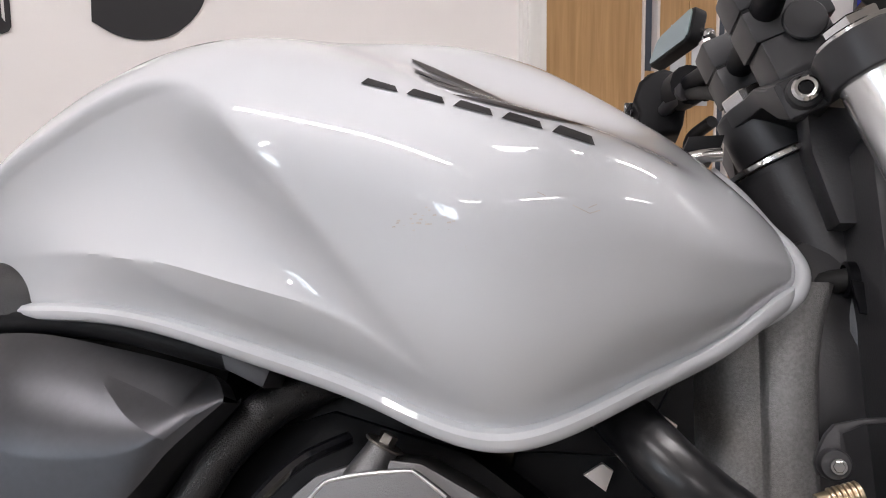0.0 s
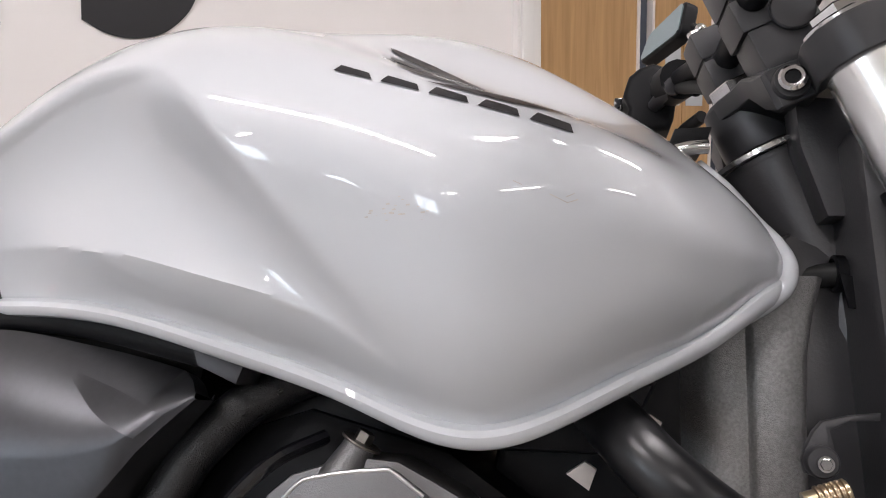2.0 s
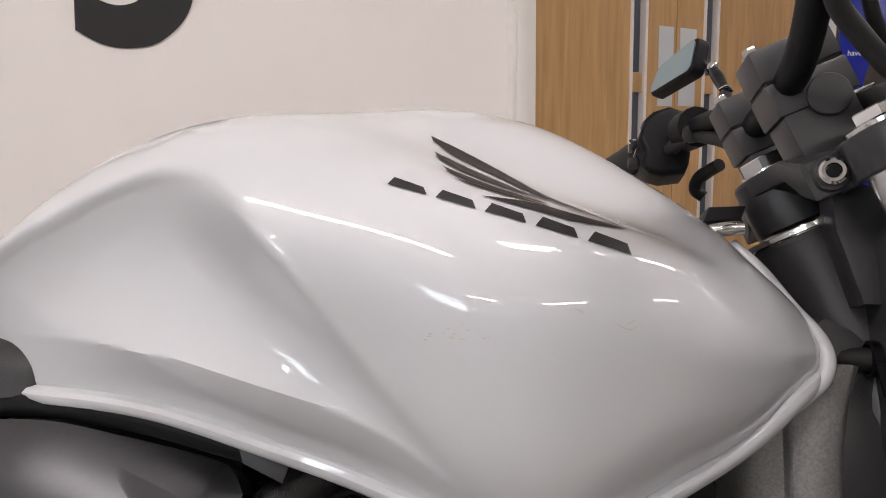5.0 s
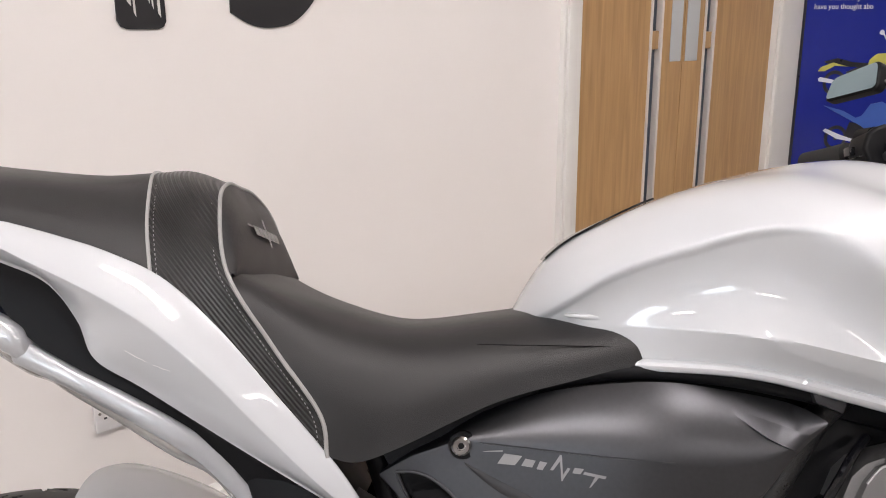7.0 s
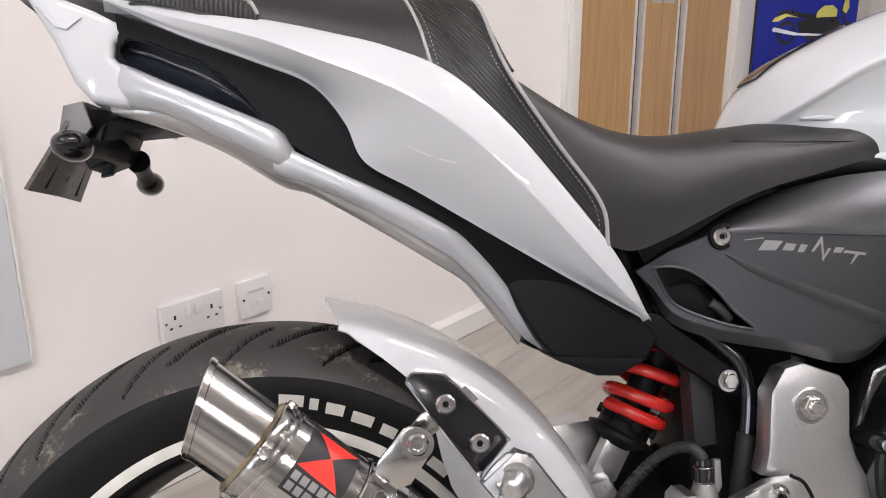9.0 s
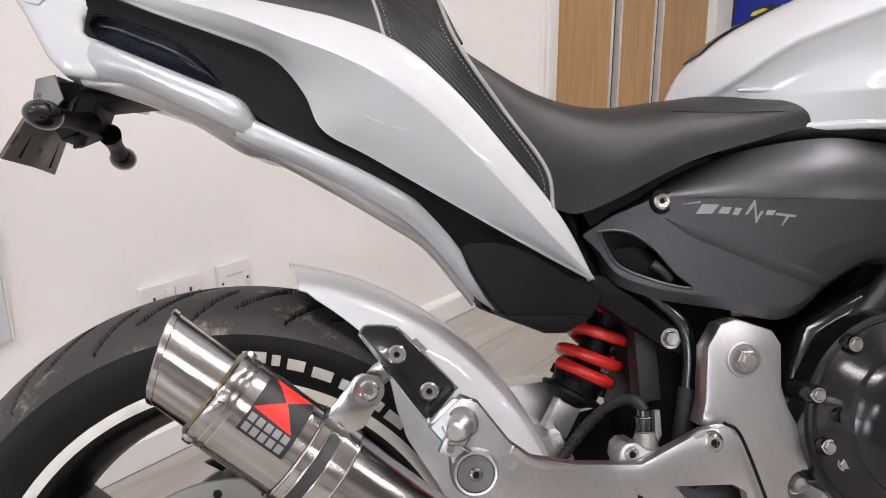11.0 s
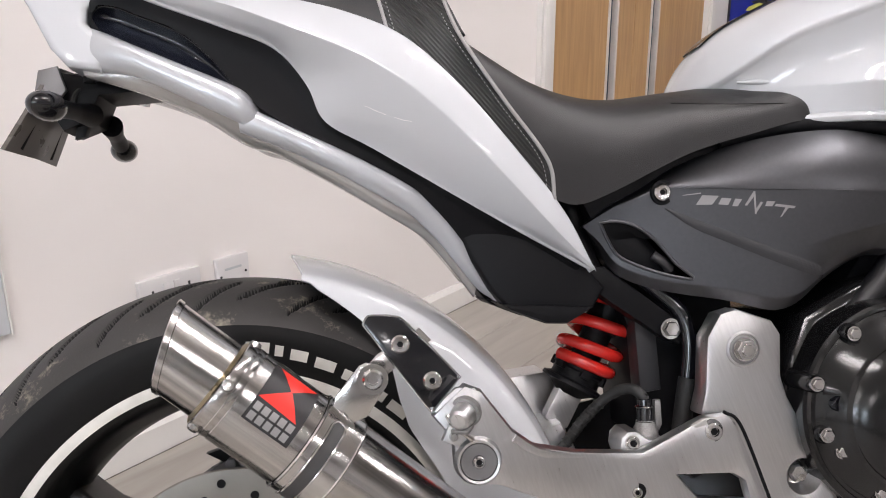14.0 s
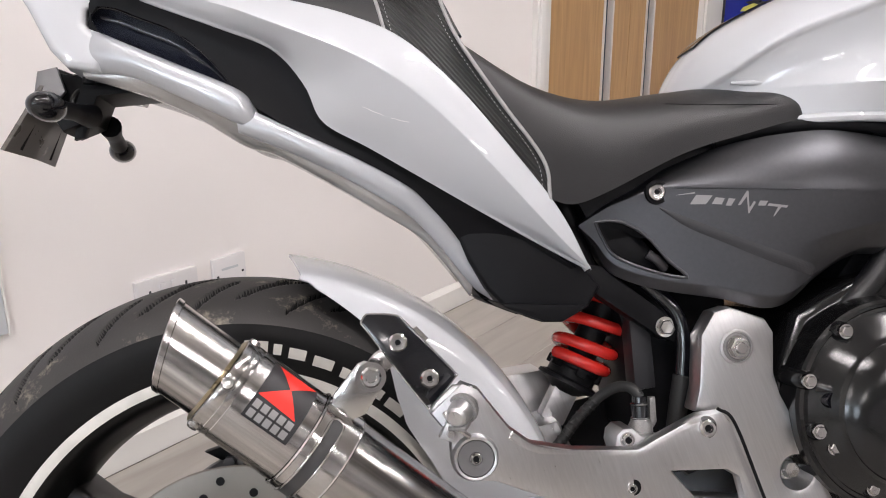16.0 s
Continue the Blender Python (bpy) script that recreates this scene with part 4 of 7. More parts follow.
for side in (-1, 1):
    up = 0.012 if side > 0 else 0.0
    part("grab_rail", bar_between(*[[(x, y, z + 1.4 * up) for x, y, z in line] for line in (RAIL_T, RAIL_B)], 0.005, 40, side), M_PEARL_GREY, BIKE, "silver white moulded grab rail", sharp=50)
    part("lower_trim", bar_between(*[[(x, y, z + up) for x, y, z in line] for line in (TRIM_T, TRIM_B)], 0.004, 50, side, 0.012), M_PEARL_GREY, BIKE, "slim silver undertail trim", sharp=50)
    outer = [(-0.125, 0.072, 0.834), (-0.073, 0.083, 0.825), (-0.025, 0.089, 0.802), (0.018, 0.093, 0.780), (0.045, 0.089, 0.765), (0.071, 0.090, 0.750), (0.120, 0.090, 0.725), (0.168, 0.085, 0.696), (0.190, 0.077, 0.678), (0.213, 0.069, 0.652), (0.242, 0.058, 0.616)]
    inner = [(-0.122, 0.068, 0.828), (-0.069, 0.072, 0.8105), (-0.0235, 0.072, 0.7896), (0.022, 0.072, 0.7605), (0.0465, 0.074, 0.7525), (0.0696, 0.078, 0.7405), (0.1192, 0.078, 0.7111), (0.1598, 0.076, 0.6854), (0.1900, 0.062, 0.6655), (0.2149, 0.058, 0.6371), (0.2400, 0.052, 0.6040)]
    part("undertail_skin", loft([[Vector((p.x, side * p.y, p.z + up)) for p in spline([a, a.lerp(b, 0.5) + Vector((0, 0.003, -0.001)), b, b + Vector((0, -0.03, 0.004))], 10)] for a, b in zip(curve_at(outer, 60), curve_at(inner, 60))]), M_UNDER, BIKE, "glossy silver underside of the tail", sharp=60)
    INF_T = [(-0.112, 0.090, 0.912), (-0.064, 0.096, 0.894), (0.008, 0.103, 0.866), (0.060, 0.103, 0.842), (0.088, 0.101, 0.806), (0.106, 0.100, 0.775), (0.148, 0.099, 0.750), (0.220, 0.098, 0.705), (0.289, 0.096, 0.664), (0.340, 0.094, 0.630)]
    INF_B = [(-0.114, 0.080, 0.872), (-0.071, 0.088, 0.852), (-0.010, 0.092, 0.824), (0.028, 0.094, 0.800), (0.050, 0.095, 0.784), (0.085, 0.094, 0.764), (0.135, 0.092, 0.735), (0.180, 0.086, 0.706), (0.222, 0.074, 0.664), (0.252, 0.062, 0.616)]
    rows = []
    for a, b in zip(curve_at(INF_T, 220), curve_at(INF_B, 220)):
        rows.append([Vector((p.x, side * p.y, p.z)) for p in spline([a, a.lerp(b, 0.3) + Vector((0, -0.003, 0)), a.lerp(b, 0.7) + Vector((0, -0.002, 0)), b], 60)])
    bm = loft(rows)
    gone = [f for f in bm.faces if inside(f.calc_center_median().x, f.calc_center_median().z, SLOT_T + SLOT_B[::-1])]
    bmesh.ops.delete(bm, geom=gone, context="FACES")
    bmesh.ops.solidify(bm, geom=bm.faces[:], thickness=0.002)
    part("tail_infill", bm, M_BLACK, BIKE, "matt black tail panel", sharp=60)
    wall = tree_of(rows)
    rows = []
    for a, b in zip(curve_at([(x, 0, z) for x, z in SLOT_T], 60), curve_at([(x, 0, z) for x, z in SLOT_B], 60)):
        row = []
        for k in np.linspace(-0.04, 1.04, 20):
            q = a.lerp(b, k)
            hit = wall.ray_cast(Vector((q.x, side * 0.5, q.z)), Vector((0, -side, 0)))[0]
            y = abs(hit.y) if hit else 0.090
            deep = 0.55 * (a - b).length * math.sin(math.pi * min(1, max(0, k)) ** 0.6)
            row.append(Vector((q.x, side * (y - 0.0008 - deep), q.z)))
        rows.append(row)
    part("hand_slot", loft(rows), M_SLOT, BIKE, "glossy black hollow of the hand slot", sharp=60)
    part("slot_edge", tube([tuple(r[1] + Vector((0, side * 0.0012, 0))) for r in rows[::4]], 0.0012, 8, 60), M_BLACK_GLOSS, BIKE)
    lower = [(0.215, 0.690), (0.236, 0.640), (0.252, 0.612), (0.268, 0.593), (0.305, 0.577), (0.325, 0.576), (0.352, 0.590), (0.364, 0.610), (0.345, 0.634), (0.289, 0.667), (0.235, 0.700)]
    part("lower_panel", slab(lower, side * 0.03, side * 0.094, 0.004, 3, bend=lambda x, z: side * (-0.09 * max(0, 0.63 - z) * 5 * 0.12 - 0.02 * max(0, (0.27 - x)) / 0.05)), M_BLACK, BIKE, "matt black lower tail panel")
    part("panel_facet", slab([(0.262, 0.598), (0.352, 0.592), (0.325, 0.577), (0.305, 0.578), (0.27, 0.592)], side * 0.02, side * 0.096, 0.006), M_BLACK, BIKE)

# --- tail end, undertail, number plate hanger
END_R = [(-0.190, 0.928), (-0.177, 0.935), (-0.133, 0.917), (-0.109, 0.904), (-0.107, 0.897), (-0.116, 0.888), (-0.118, 0.876), (-0.108, 0.866), (-0.100, 0.845), (-0.105, 0.830), (-0.136, 0.836), (-0.150, 0.852), (-0.168, 0.890)]
part("tail_end", slab(END_R, -0.086, 0.086, 0.012, 3, bend=lambda x, z: 0), M_PEARL, BIKE, "white tail end around the lamp", sharp=50)
part("tail_flare", slab([(-0.182, 0.921), (-0.165, 0.908), (-0.155, 0.904), (-0.142, 0.910), (-0.155, 0.899), (-0.166, 0.902)], -0.0885, -0.080, 0.002, 2), M_PEARL, BIKE)
top_rows = [[Vector((x, y * w, z - 0.006 * (abs(y) ** 2))) for y in np.linspace(-1, 1, 17)] for x, w, z in ((-0.230, 0.026, 0.966), (-0.217, 0.050, 0.964), (-0.180, 0.064, 0.957), (-0.140, 0.070, 0.948), (-0.110, 0.074, 0.938), (-0.08, 0.074, 0.928))]
part("tail_top", loft(top_rows, 0.010), M_COVER, BIKE, "dark grey tail top", sharp=50)
under = [[Vector((x, y, z)) for y in (-w, -w * 0.5, 0, w * 0.5, w)] for x, w, z in ((-0.150, 0.050, 0.862), (-0.08, 0.055, 0.862), (0.03, 0.056, 0.832), (0.12, 0.054, 0.790), (0.20, 0.045, 0.745), (0.24, 0.035, 0.68))]
part("undertray", loft(under, 0.004), M_BLACK, BIKE, "black undertail tray")
core = slab([(-0.10, 0.90), (0.10, 0.87), (0.22, 0.75), (0.33, 0.64), (0.30, 0.61), (0.25, 0.66), (0.12, 0.765), (-0.09, 0.865)], -0.06, 0.06, 0.01)
part("subframe", core, M_BLACK, BIKE, "black rear subframe")

hanger = part("plate_hanger", slab([(-0.172, 0.846), (-0.122, 0.838), (-0.080, 0.832), (-0.076, 0.824), (-0.125, 0.820), (-0.135, 0.795), (-0.160, 0.785), (-0.178, 0.815)], -0.030, 0.030, 0.004), M_BLACK, BIKE, "black plate hanger under the tail")
plate_rows = [[Vector((-0.168 + (-0.033) * s - 0.004 * abs(u), u * (0.045 + 0.017 * s), 0.832 - 0.068 * s)) for u in np.linspace(-1, 1, 13)] for s in np.linspace(0, 1, 8)]
part("number_plate_holder", loft(plate_rows, 0.004), M_SMOKE, hanger, "smoked plastic plate holder")
for u in (-0.55, 0.62):
    part("plate_rib", tube([(-0.172, u * 0.045, 0.832), (-0.2, u * 0.062, 0.768)], 0.004, 8, 6), M_BLACK, hanger)
for k, (x, y, z) in enumerate(((-0.116, -0.005, 0.833), (-0.106, 0.000, 0.833), (-0.128, -0.045, 0.838))):
    part("bracket_bolt", turned([(0.0001, -0.009), (0.006, -0.009), (0.006, 0.004), (0.0001, 0.004)], 10, "Z", (x, y, z)), M_BLACK, hanger)
part("hanger_arm", slab([(-0.150, 0.845), (-0.130, 0.842), (-0.128, 0.815), (-0.142, 0.780), (-0.152, 0.778), (-0.146, 0.812)], -0.022, -0.012, 0.002), M_BLACK, hanger, "folded black steel arm")
part("hanger_arm", slab([(-0.176, 0.842), (-0.158, 0.846), (-0.150, 0.822), (-0.168, 0.800), (-0.182, 0.806)], -0.046, -0.040, 0.002), M_CAST_DARK, hanger, "folded grey steel arm")
part("plate_lamp", slab([(-0.186, 0.838), (-0.166, 0.852), (-0.152, 0.846), (-0.160, 0.830), (-0.180, 0.822)], -0.018, 0.020, 0.004), M_BLACK_GLOSS, hanger, "small black plate lamp")
part("wire", tube([(-0.150, -0.035, 0.800), (-0.146, -0.030, 0.822), (-0.130, -0.020, 0.836), (-0.110, -0.010, 0.840)], 0.0028, 8, 24), M_RUBBER, hanger, "thin black wire")
for side in (-1, 1):
    ind = part("indicator", tube([(-0.132, side * 0.030, 0.800), (-0.138, side * 0.070, 0.797 - (0.004 if side > 0 else 0)), (-0.141, side * 0.092, 0.795 - (0.006 if side > 0 else 0))], [0.012, 0.008, 0.009], 14, 14), M_BLACK, BIKE, "small black turn indicator")
    bulb = bmesh.new()
    bmesh.ops.create_uvsphere(bulb, u_segments=24, v_segments=14, radius=1)
    part("indicator_lens", moved(bulb, pose(-0.143, side * 0.112, 0.793 - (0.007 if side > 0 else 0.0), 0, 0, side * 8) @ Matrix.Diagonal((0.015, 0.023, 0.0135, 1))), M_BLACK_GLOSS, ind, "smoked lens")

# --- grey airbox side covers
COV_T = [(0.348, 0.672), (0.372, 0.690), (0.408, 0.7085), (0.441, 0.726), (0.493, 0.7445), (0.545, 0.7535), (0.597, 0.756), (0.645, 0.7495), (0.684, 0.7420), (0.708, 0.7350), (0.7205, 0.7265)]
COV_S = [(0.350, 0.671), (0.374, 0.684), (0.410, 0.7045), (0.441, 0.7035), (0.490, 0.7005), (0.543, 0.697), (0.595, 0.694), (0.640, 0.692), (0.676, 0.697), (0.703, 0.712), (0.7208, 0.7245)]
COV_B = [(0.349, 0.669), (0.362, 0.652), (0.381, 0.622), (0.420, 0.605), (0.480, 0.593), (0.531, 0.5825), (0.575, 0.609), (0.620, 0.630), (0.655, 0.635), (0.689, 0.6855), (0.7212, 0.7225)]
VENT = [(0.364, 0.674), (0.380, 0.6745), (0.396, 0.6695), (0.415, 0.655), (0.433, 0.632), (0.449, 0.6155), (0.419, 0.622), (0.384, 0.638), (0.371, 0.657)]


def flare(x):
    """Half the width over the covers, which stand out further towards the front."""
    rise = 0.5 * (x - 0.22 - math.hypot(x - 0.58, 0.05))
    fall = 0.5 * (x - 0.62 + math.hypot(x - 0.62, 0.05))
    return 0.098 + 0.28 * rise - 0.10 * fall


def cover_grid():
    rows = []
    a, s, b = curve_at(COV_T, 260), curve_at(COV_S, 260), curve_at(COV_B, 260)
    for p, q, r in zip(a, s, b):
        size = min(1.0, (p.y - r.y) / 0.07)
        crest = min(0.75, max(0.12, (p.y - q.y) / max(0.004, p.y - r.y)))
        row = [Vector((p.x, flare(p.x) - 0.024 * size - 0.016, p.y - 0.003))]
        for f in np.linspace(0, 1, 110):
            x, z = p.x + (r.x - p.x) * f, p.y + (r.y - p.y) * f
            over = max(0.0, 1 - f / crest)
            under = max(0.0, (f - crest) / (1 - crest))
            y = flare(x) - size * (0.026 * over ** 2.0 + 0.007 * under + 0.007 * max(0, under - 0.9) * 10)
            arch_k = min(1.0, max(0.0, (x - 0.54) / 0.07))
            arch_k *= arch_k * (3 - 2 * arch_k)
            y -= arch_k * 0.020 * max(0.0, (under - 0.5) / 0.5)
            row.append(Vector((x, y, z)))
        row.append(Vector((r.x, flare(r.x) - 0.016 * size - 0.020, r.y + 0.003)))
        rows.append(row)
    return rows


COVER = cover_grid()
COVER_R = [[Vector((p.x, -p.y, p.z)) for p in r] for r in COVER]
for side, rows in ((-1, COVER_R), (1, COVER)):
    bm = loft(rows)
    gone = [f for f in bm.faces if side < 0 and inside(f.calc_center_median().x, f.calc_center_median().z, VENT) and abs(f.calc_center_median().y) > 0.08]
    bmesh.ops.delete(bm, geom=gone, context="FACES")
    cover = part("side_cover", bm, M_COVER, BIKE, "gunmetal satin side cover with vent", sharp=35)
    if side < 0:
        right_cover = cover
cover_tree = tree_of(COVER_R)


def on_cover(x, z, lift=0.0):
    hit, normal, _, _ = cover_tree.ray_cast(Vector((x, -0.5, z)), Vector((0, 1, 0)))
    return (hit.x, hit.y - lift, hit.z) if hit else (x, -0.11 - lift, z)


part("vent_lip", tube([on_cover(x, z, 0.0) for x, z in VENT + VENT[:1]], 0.0017, 8, 120), M_COVER, right_cover)
part("vent_duct", slab([(x * 0.96 + 0.0162, z * 0.96 + 0.0258) for x, z in VENT], -0.082, -0.05, 0.004), M_BLACK, right_cover, "black duct behind the vent")
part("vent_vane", tube([(0.416, -0.088, 0.640), (0.425, -0.090, 0.633), (0.433, -0.088, 0.624)], 0.005, 10, 12), M_HEAD, right_cover)
# The downward facet's shade, painted as a darker strip laid on the cover.
SHADE_T = [(0.424, 0.686), (0.450, 0.674), (0.481, 0.660), (0.524, 0.641), (0.566, 0.6235)]
SHADE_B = [(0.425, 0.6835), (0.450, 0.6645), (0.480, 0.6495), (0.528, 0.6265), (0.571, 0.609)]
a, b = (curve_at([(x, 0, z) for x, z in line], 40) for line in (SHADE_T, SHADE_B))
part("shaded_facet", loft([[Vector(on_cover(q.x, q.z, 0.0006 + 0.0008 * math.sin(math.pi * f))) for f in np.linspace(0, 1, 7) for q in [p.lerp(r, f)]] for p, r in zip(a, b)]), M_DARK_GREY, right_cover, "cover facet with its shade painted darker", smooth=False)
FACET_T, FACET_B = [(0.6450, 0.7362), (0.6785, 0.7250), (0.7050, 0.7150)], [(0.6500, 0.7290), (0.6720, 0.7122), (0.6920, 0.7030)]
a, b = (curve_at([(x, 0, z) for x, z in line], 24) for line in (FACET_T, FACET_B))
rows = []
for k, (p, r) in enumerate(zip(a, b)):
    out = min(1.0, k / 9)
    rows.append([Vector(on_cover(q.x, q.z, lift)) for f, lift in ((0.0, 0.0002), (0.5, 0.0002 + 0.0016 * out), (0.95, 0.0002 + 0.0032 * out), (1.0, 0.0002)) for q in [p.lerp(r, f)]])
part("nose_facet", loft(rows), M_COVER, right_cover, "bright slanting facet near the cover's nose", sharp=25)
part("cover_edge", tube([on_cover(x, z, 0.0002) for x, z in [(0.405, 0.705), (0.440, 0.7035), (0.490, 0.7005), (0.543, 0.697), (0.595, 0.694)]], 0.0006, 6, 60), M_COVER, right_cover)
EMBLEM = [  # a row of plain slanted strokes
    [(0.440, 0.6962), (0.4573, 0.6972), (0.4573, 0.6985), (0.4425, 0.6970)], [(0.4525, 0.6868), (0.4672, 0.6862), (0.4735, 0.6945), (0.4585, 0.6958)],
    [(0.4725, 0.6862), (0.4815, 0.6852), (0.4845, 0.6912), (0.4760, 0.6925)],
    [(0.4850, 0.6840), (0.4900, 0.6835), (0.4940, 0.6900), (0.4880, 0.6910)], [(0.4960, 0.6840), (0.4985, 0.6838), (0.5052, 0.6930), (0.5045, 0.6975)],
    [(0.5052, 0.6755), (0.5068, 0.6755), (0.5058, 0.6970), (0.5040, 0.6973)], [(0.5055, 0.6790), (0.5060, 0.6755), (0.5125, 0.6860), (0.5105, 0.6870)],
    [(0.5140, 0.6825), (0.5205, 0.6820), (0.5235, 0.6865), (0.5160, 0.6872)], [(0.5225, 0.6820), (0.5400, 0.6790), (0.5414, 0.6812), (0.5240, 0.6842)],
    [(0.5275, 0.6712), (0.5290, 0.6718), (0.5355, 0.6805), (0.5325, 0.6810)]]
for quad in EMBLEM:
    part("emblem", decal([quad], cover_tree, None, 0.0008, 4), M_GREY_MARK, right_cover, "plain silver emblem stroke", smooth=False)


part("seat_stay", tube([(0.332, -0.058, 0.712), (0.345, -0.058, 0.675), (0.356, -0.058, 0.640), (0.366, -0.058, 0.615)], 0.011, 12, 20), M_BLACK, BIKE, "black frame stay behind the cover")


# --- bolts
def bolt(r, h, socket_r, mat, washer=0.0):
    """A round-headed socket bolt whose axis is y, its head towards -y."""
    prof = [(0.0001, -h * 0.55), (socket_r * 0.9, -h * 0.55), (socket_r, -h), (r * 0.8, -h * 1.02), (r, -h * 0.7), (r, 0)]
    if washer:
        prof = prof[:-1] + [(r, -0.002), (washer, -0.002), (washer, 0)]
    return turned(prof, 20)


def hexbolt(r, h, washer):
    bm = turned([(0.0001, -h), (r * 0.88, -h), (r, -h * 0.85), (r, -0.002)], 6)
    return merged(bm, turned([(0.0001, -0.003), (washer, -0.003), (washer * 1.02, 0)], 24))


def put_bolt(kind, at, parent, name="bolt", label="", socket=None):
    b = part(name, kind, M_CHROME, parent, label or "bright metal bolt", sharp=30)
    b.matrix_basis = pose(*at)
    if socket:
        # Flat black hexagon: the socket's shade painted into the bolt head.
        part("socket_shade", turned([(0.0001, 0.0), (socket[0] * 0.78, 0.0)], 6, "Y", (0, -socket[1] * 0.62, 0)), M_BLACK, b, "black hexagon for the socket's shade", smooth=False)
    return b


# Black disc laid on the cover paints the shade of the bolt's recess.
part("recess_shade", turned([(0.0001, -0.0012), (0.0118, -0.0012), (0.0128, 0.0015)], 28, "Y", on_cover(0.423, 0.7005)), M_BLACK, right_cover, "dark disc for the bolt recess's shade")
put_bolt(bolt(0.0085, 0.005, 0.0038, M_CHROME), (0.4215, on_cover(0.4215, 0.7005)[1] - 0.001, 0.7005), right_cover, socket=(0.0038, 0.005))

# --- plain black markings on the tank: a wing of stripes and five blocks
tank_tree = tree_of(TANK_GRID)
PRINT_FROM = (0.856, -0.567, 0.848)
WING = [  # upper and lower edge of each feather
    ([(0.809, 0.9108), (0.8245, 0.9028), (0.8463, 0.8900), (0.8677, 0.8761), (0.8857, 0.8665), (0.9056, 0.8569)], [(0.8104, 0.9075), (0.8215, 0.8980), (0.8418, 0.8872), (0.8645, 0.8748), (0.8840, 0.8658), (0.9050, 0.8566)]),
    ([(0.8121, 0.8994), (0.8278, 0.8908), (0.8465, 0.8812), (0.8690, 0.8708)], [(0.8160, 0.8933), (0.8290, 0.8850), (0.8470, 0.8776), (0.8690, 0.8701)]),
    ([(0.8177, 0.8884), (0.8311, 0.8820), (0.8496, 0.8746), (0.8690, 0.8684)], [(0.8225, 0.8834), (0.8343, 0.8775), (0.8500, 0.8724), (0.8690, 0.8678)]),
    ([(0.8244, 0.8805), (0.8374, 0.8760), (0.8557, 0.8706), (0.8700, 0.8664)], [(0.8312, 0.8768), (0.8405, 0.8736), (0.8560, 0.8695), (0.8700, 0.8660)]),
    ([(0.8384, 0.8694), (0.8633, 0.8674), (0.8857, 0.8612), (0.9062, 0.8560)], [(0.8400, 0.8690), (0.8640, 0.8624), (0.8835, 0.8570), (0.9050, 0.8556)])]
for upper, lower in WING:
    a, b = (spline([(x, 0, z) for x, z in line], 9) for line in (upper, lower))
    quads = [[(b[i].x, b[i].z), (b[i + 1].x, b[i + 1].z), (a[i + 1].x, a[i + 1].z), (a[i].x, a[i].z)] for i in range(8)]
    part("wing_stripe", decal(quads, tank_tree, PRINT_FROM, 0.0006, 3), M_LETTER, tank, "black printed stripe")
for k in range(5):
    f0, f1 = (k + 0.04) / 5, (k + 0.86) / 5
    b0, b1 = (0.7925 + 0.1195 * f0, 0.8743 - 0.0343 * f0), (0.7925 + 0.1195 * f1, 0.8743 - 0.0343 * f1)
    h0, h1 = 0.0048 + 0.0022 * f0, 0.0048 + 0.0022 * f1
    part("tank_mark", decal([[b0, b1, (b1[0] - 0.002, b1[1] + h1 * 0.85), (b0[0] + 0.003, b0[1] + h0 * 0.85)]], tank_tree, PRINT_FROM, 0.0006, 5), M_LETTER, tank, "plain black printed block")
# scratches on the flank
M_CHIP = material("bare_scratch", (0.50, 0.46, 0.42), 0.6, mottle=0.4, scale=200)
random.seed(3)
quads = []
for k in range(26):
    x, z, s = 0.8285 + random.gauss(0, 0.0075), 0.8005 + random.gauss(0, 0.0018), random.uniform(0.0002, 0.0009)
    quads.append([(x, z), (x + s * 2.4, z), (x + s * 2.2, z + s), (x, z + s * 0.7)])
for x0, z0, x1, z1 in ((0.900, 0.8085, 0.9075, 0.8055), (0.9075, 0.8055, 0.912, 0.8075), (0.907, 0.808, 0.9105, 0.810), (0.884, 0.8135, 0.888, 0.8118), (0.8515, 0.785, 0.8508, 0.789)):
    quads.append([(x0, z0), (x1, z1), (x1, z1 + 0.00045), (x0, z0 + 0.00045)])
for q in quads:
    part("scratch", decal([q], tank_tree, PRINT_FROM, 0.0004, 1), M_CHIP, tank, "small paint scratch", smooth=False)

# tank pad over the rear of the tank, and a small bracket at its front
pad = []
for x in np.linspace(0.484, 0.632, 26):
    k = (x - 0.484) / 0.148
    w = 0.034 * max(0.02, math.sin(math.pi * min(1, 0.12 + 0.88 * k) ** 0.9)) ** 0.6
    row = []
    for y in np.linspace(-w, w, 9):
        hit, nrm, _, _ = tank_tree.ray_cast(Vector((x - 0.6 * 0.5, y, 0.9 + 0.5)), Vector((0.6, 0, -1)).normalized())
        row.append((hit if hit else Vector((x, y, 0.85))) + Vector((-0.0015, 0, 0.0025)))
    pad.append(row)
part("tank_pad", loft(pad, 0.002), M_BLACK_GLOSS, tank, "black rubber tank pad")
part("tank_bracket", tube([(0.955, -0.030, 0.876), (0.972, -0.036, 0.879), (0.984, -0.036, 0.880)], 0.0045, 10, 10), M_CHROME, BIKE, "bright metal tank bracket")
part("tank_hinge", slab([(0.962, 0.884), (0.985, 0.886), (0.988, 0.895), (0.966, 0.894)], -0.03, 0.02, 0.002), M_BLACK, BIKE)


# ---------------------------------------------------------------- rear wheel
WX, WZ = 0.003, 0.318
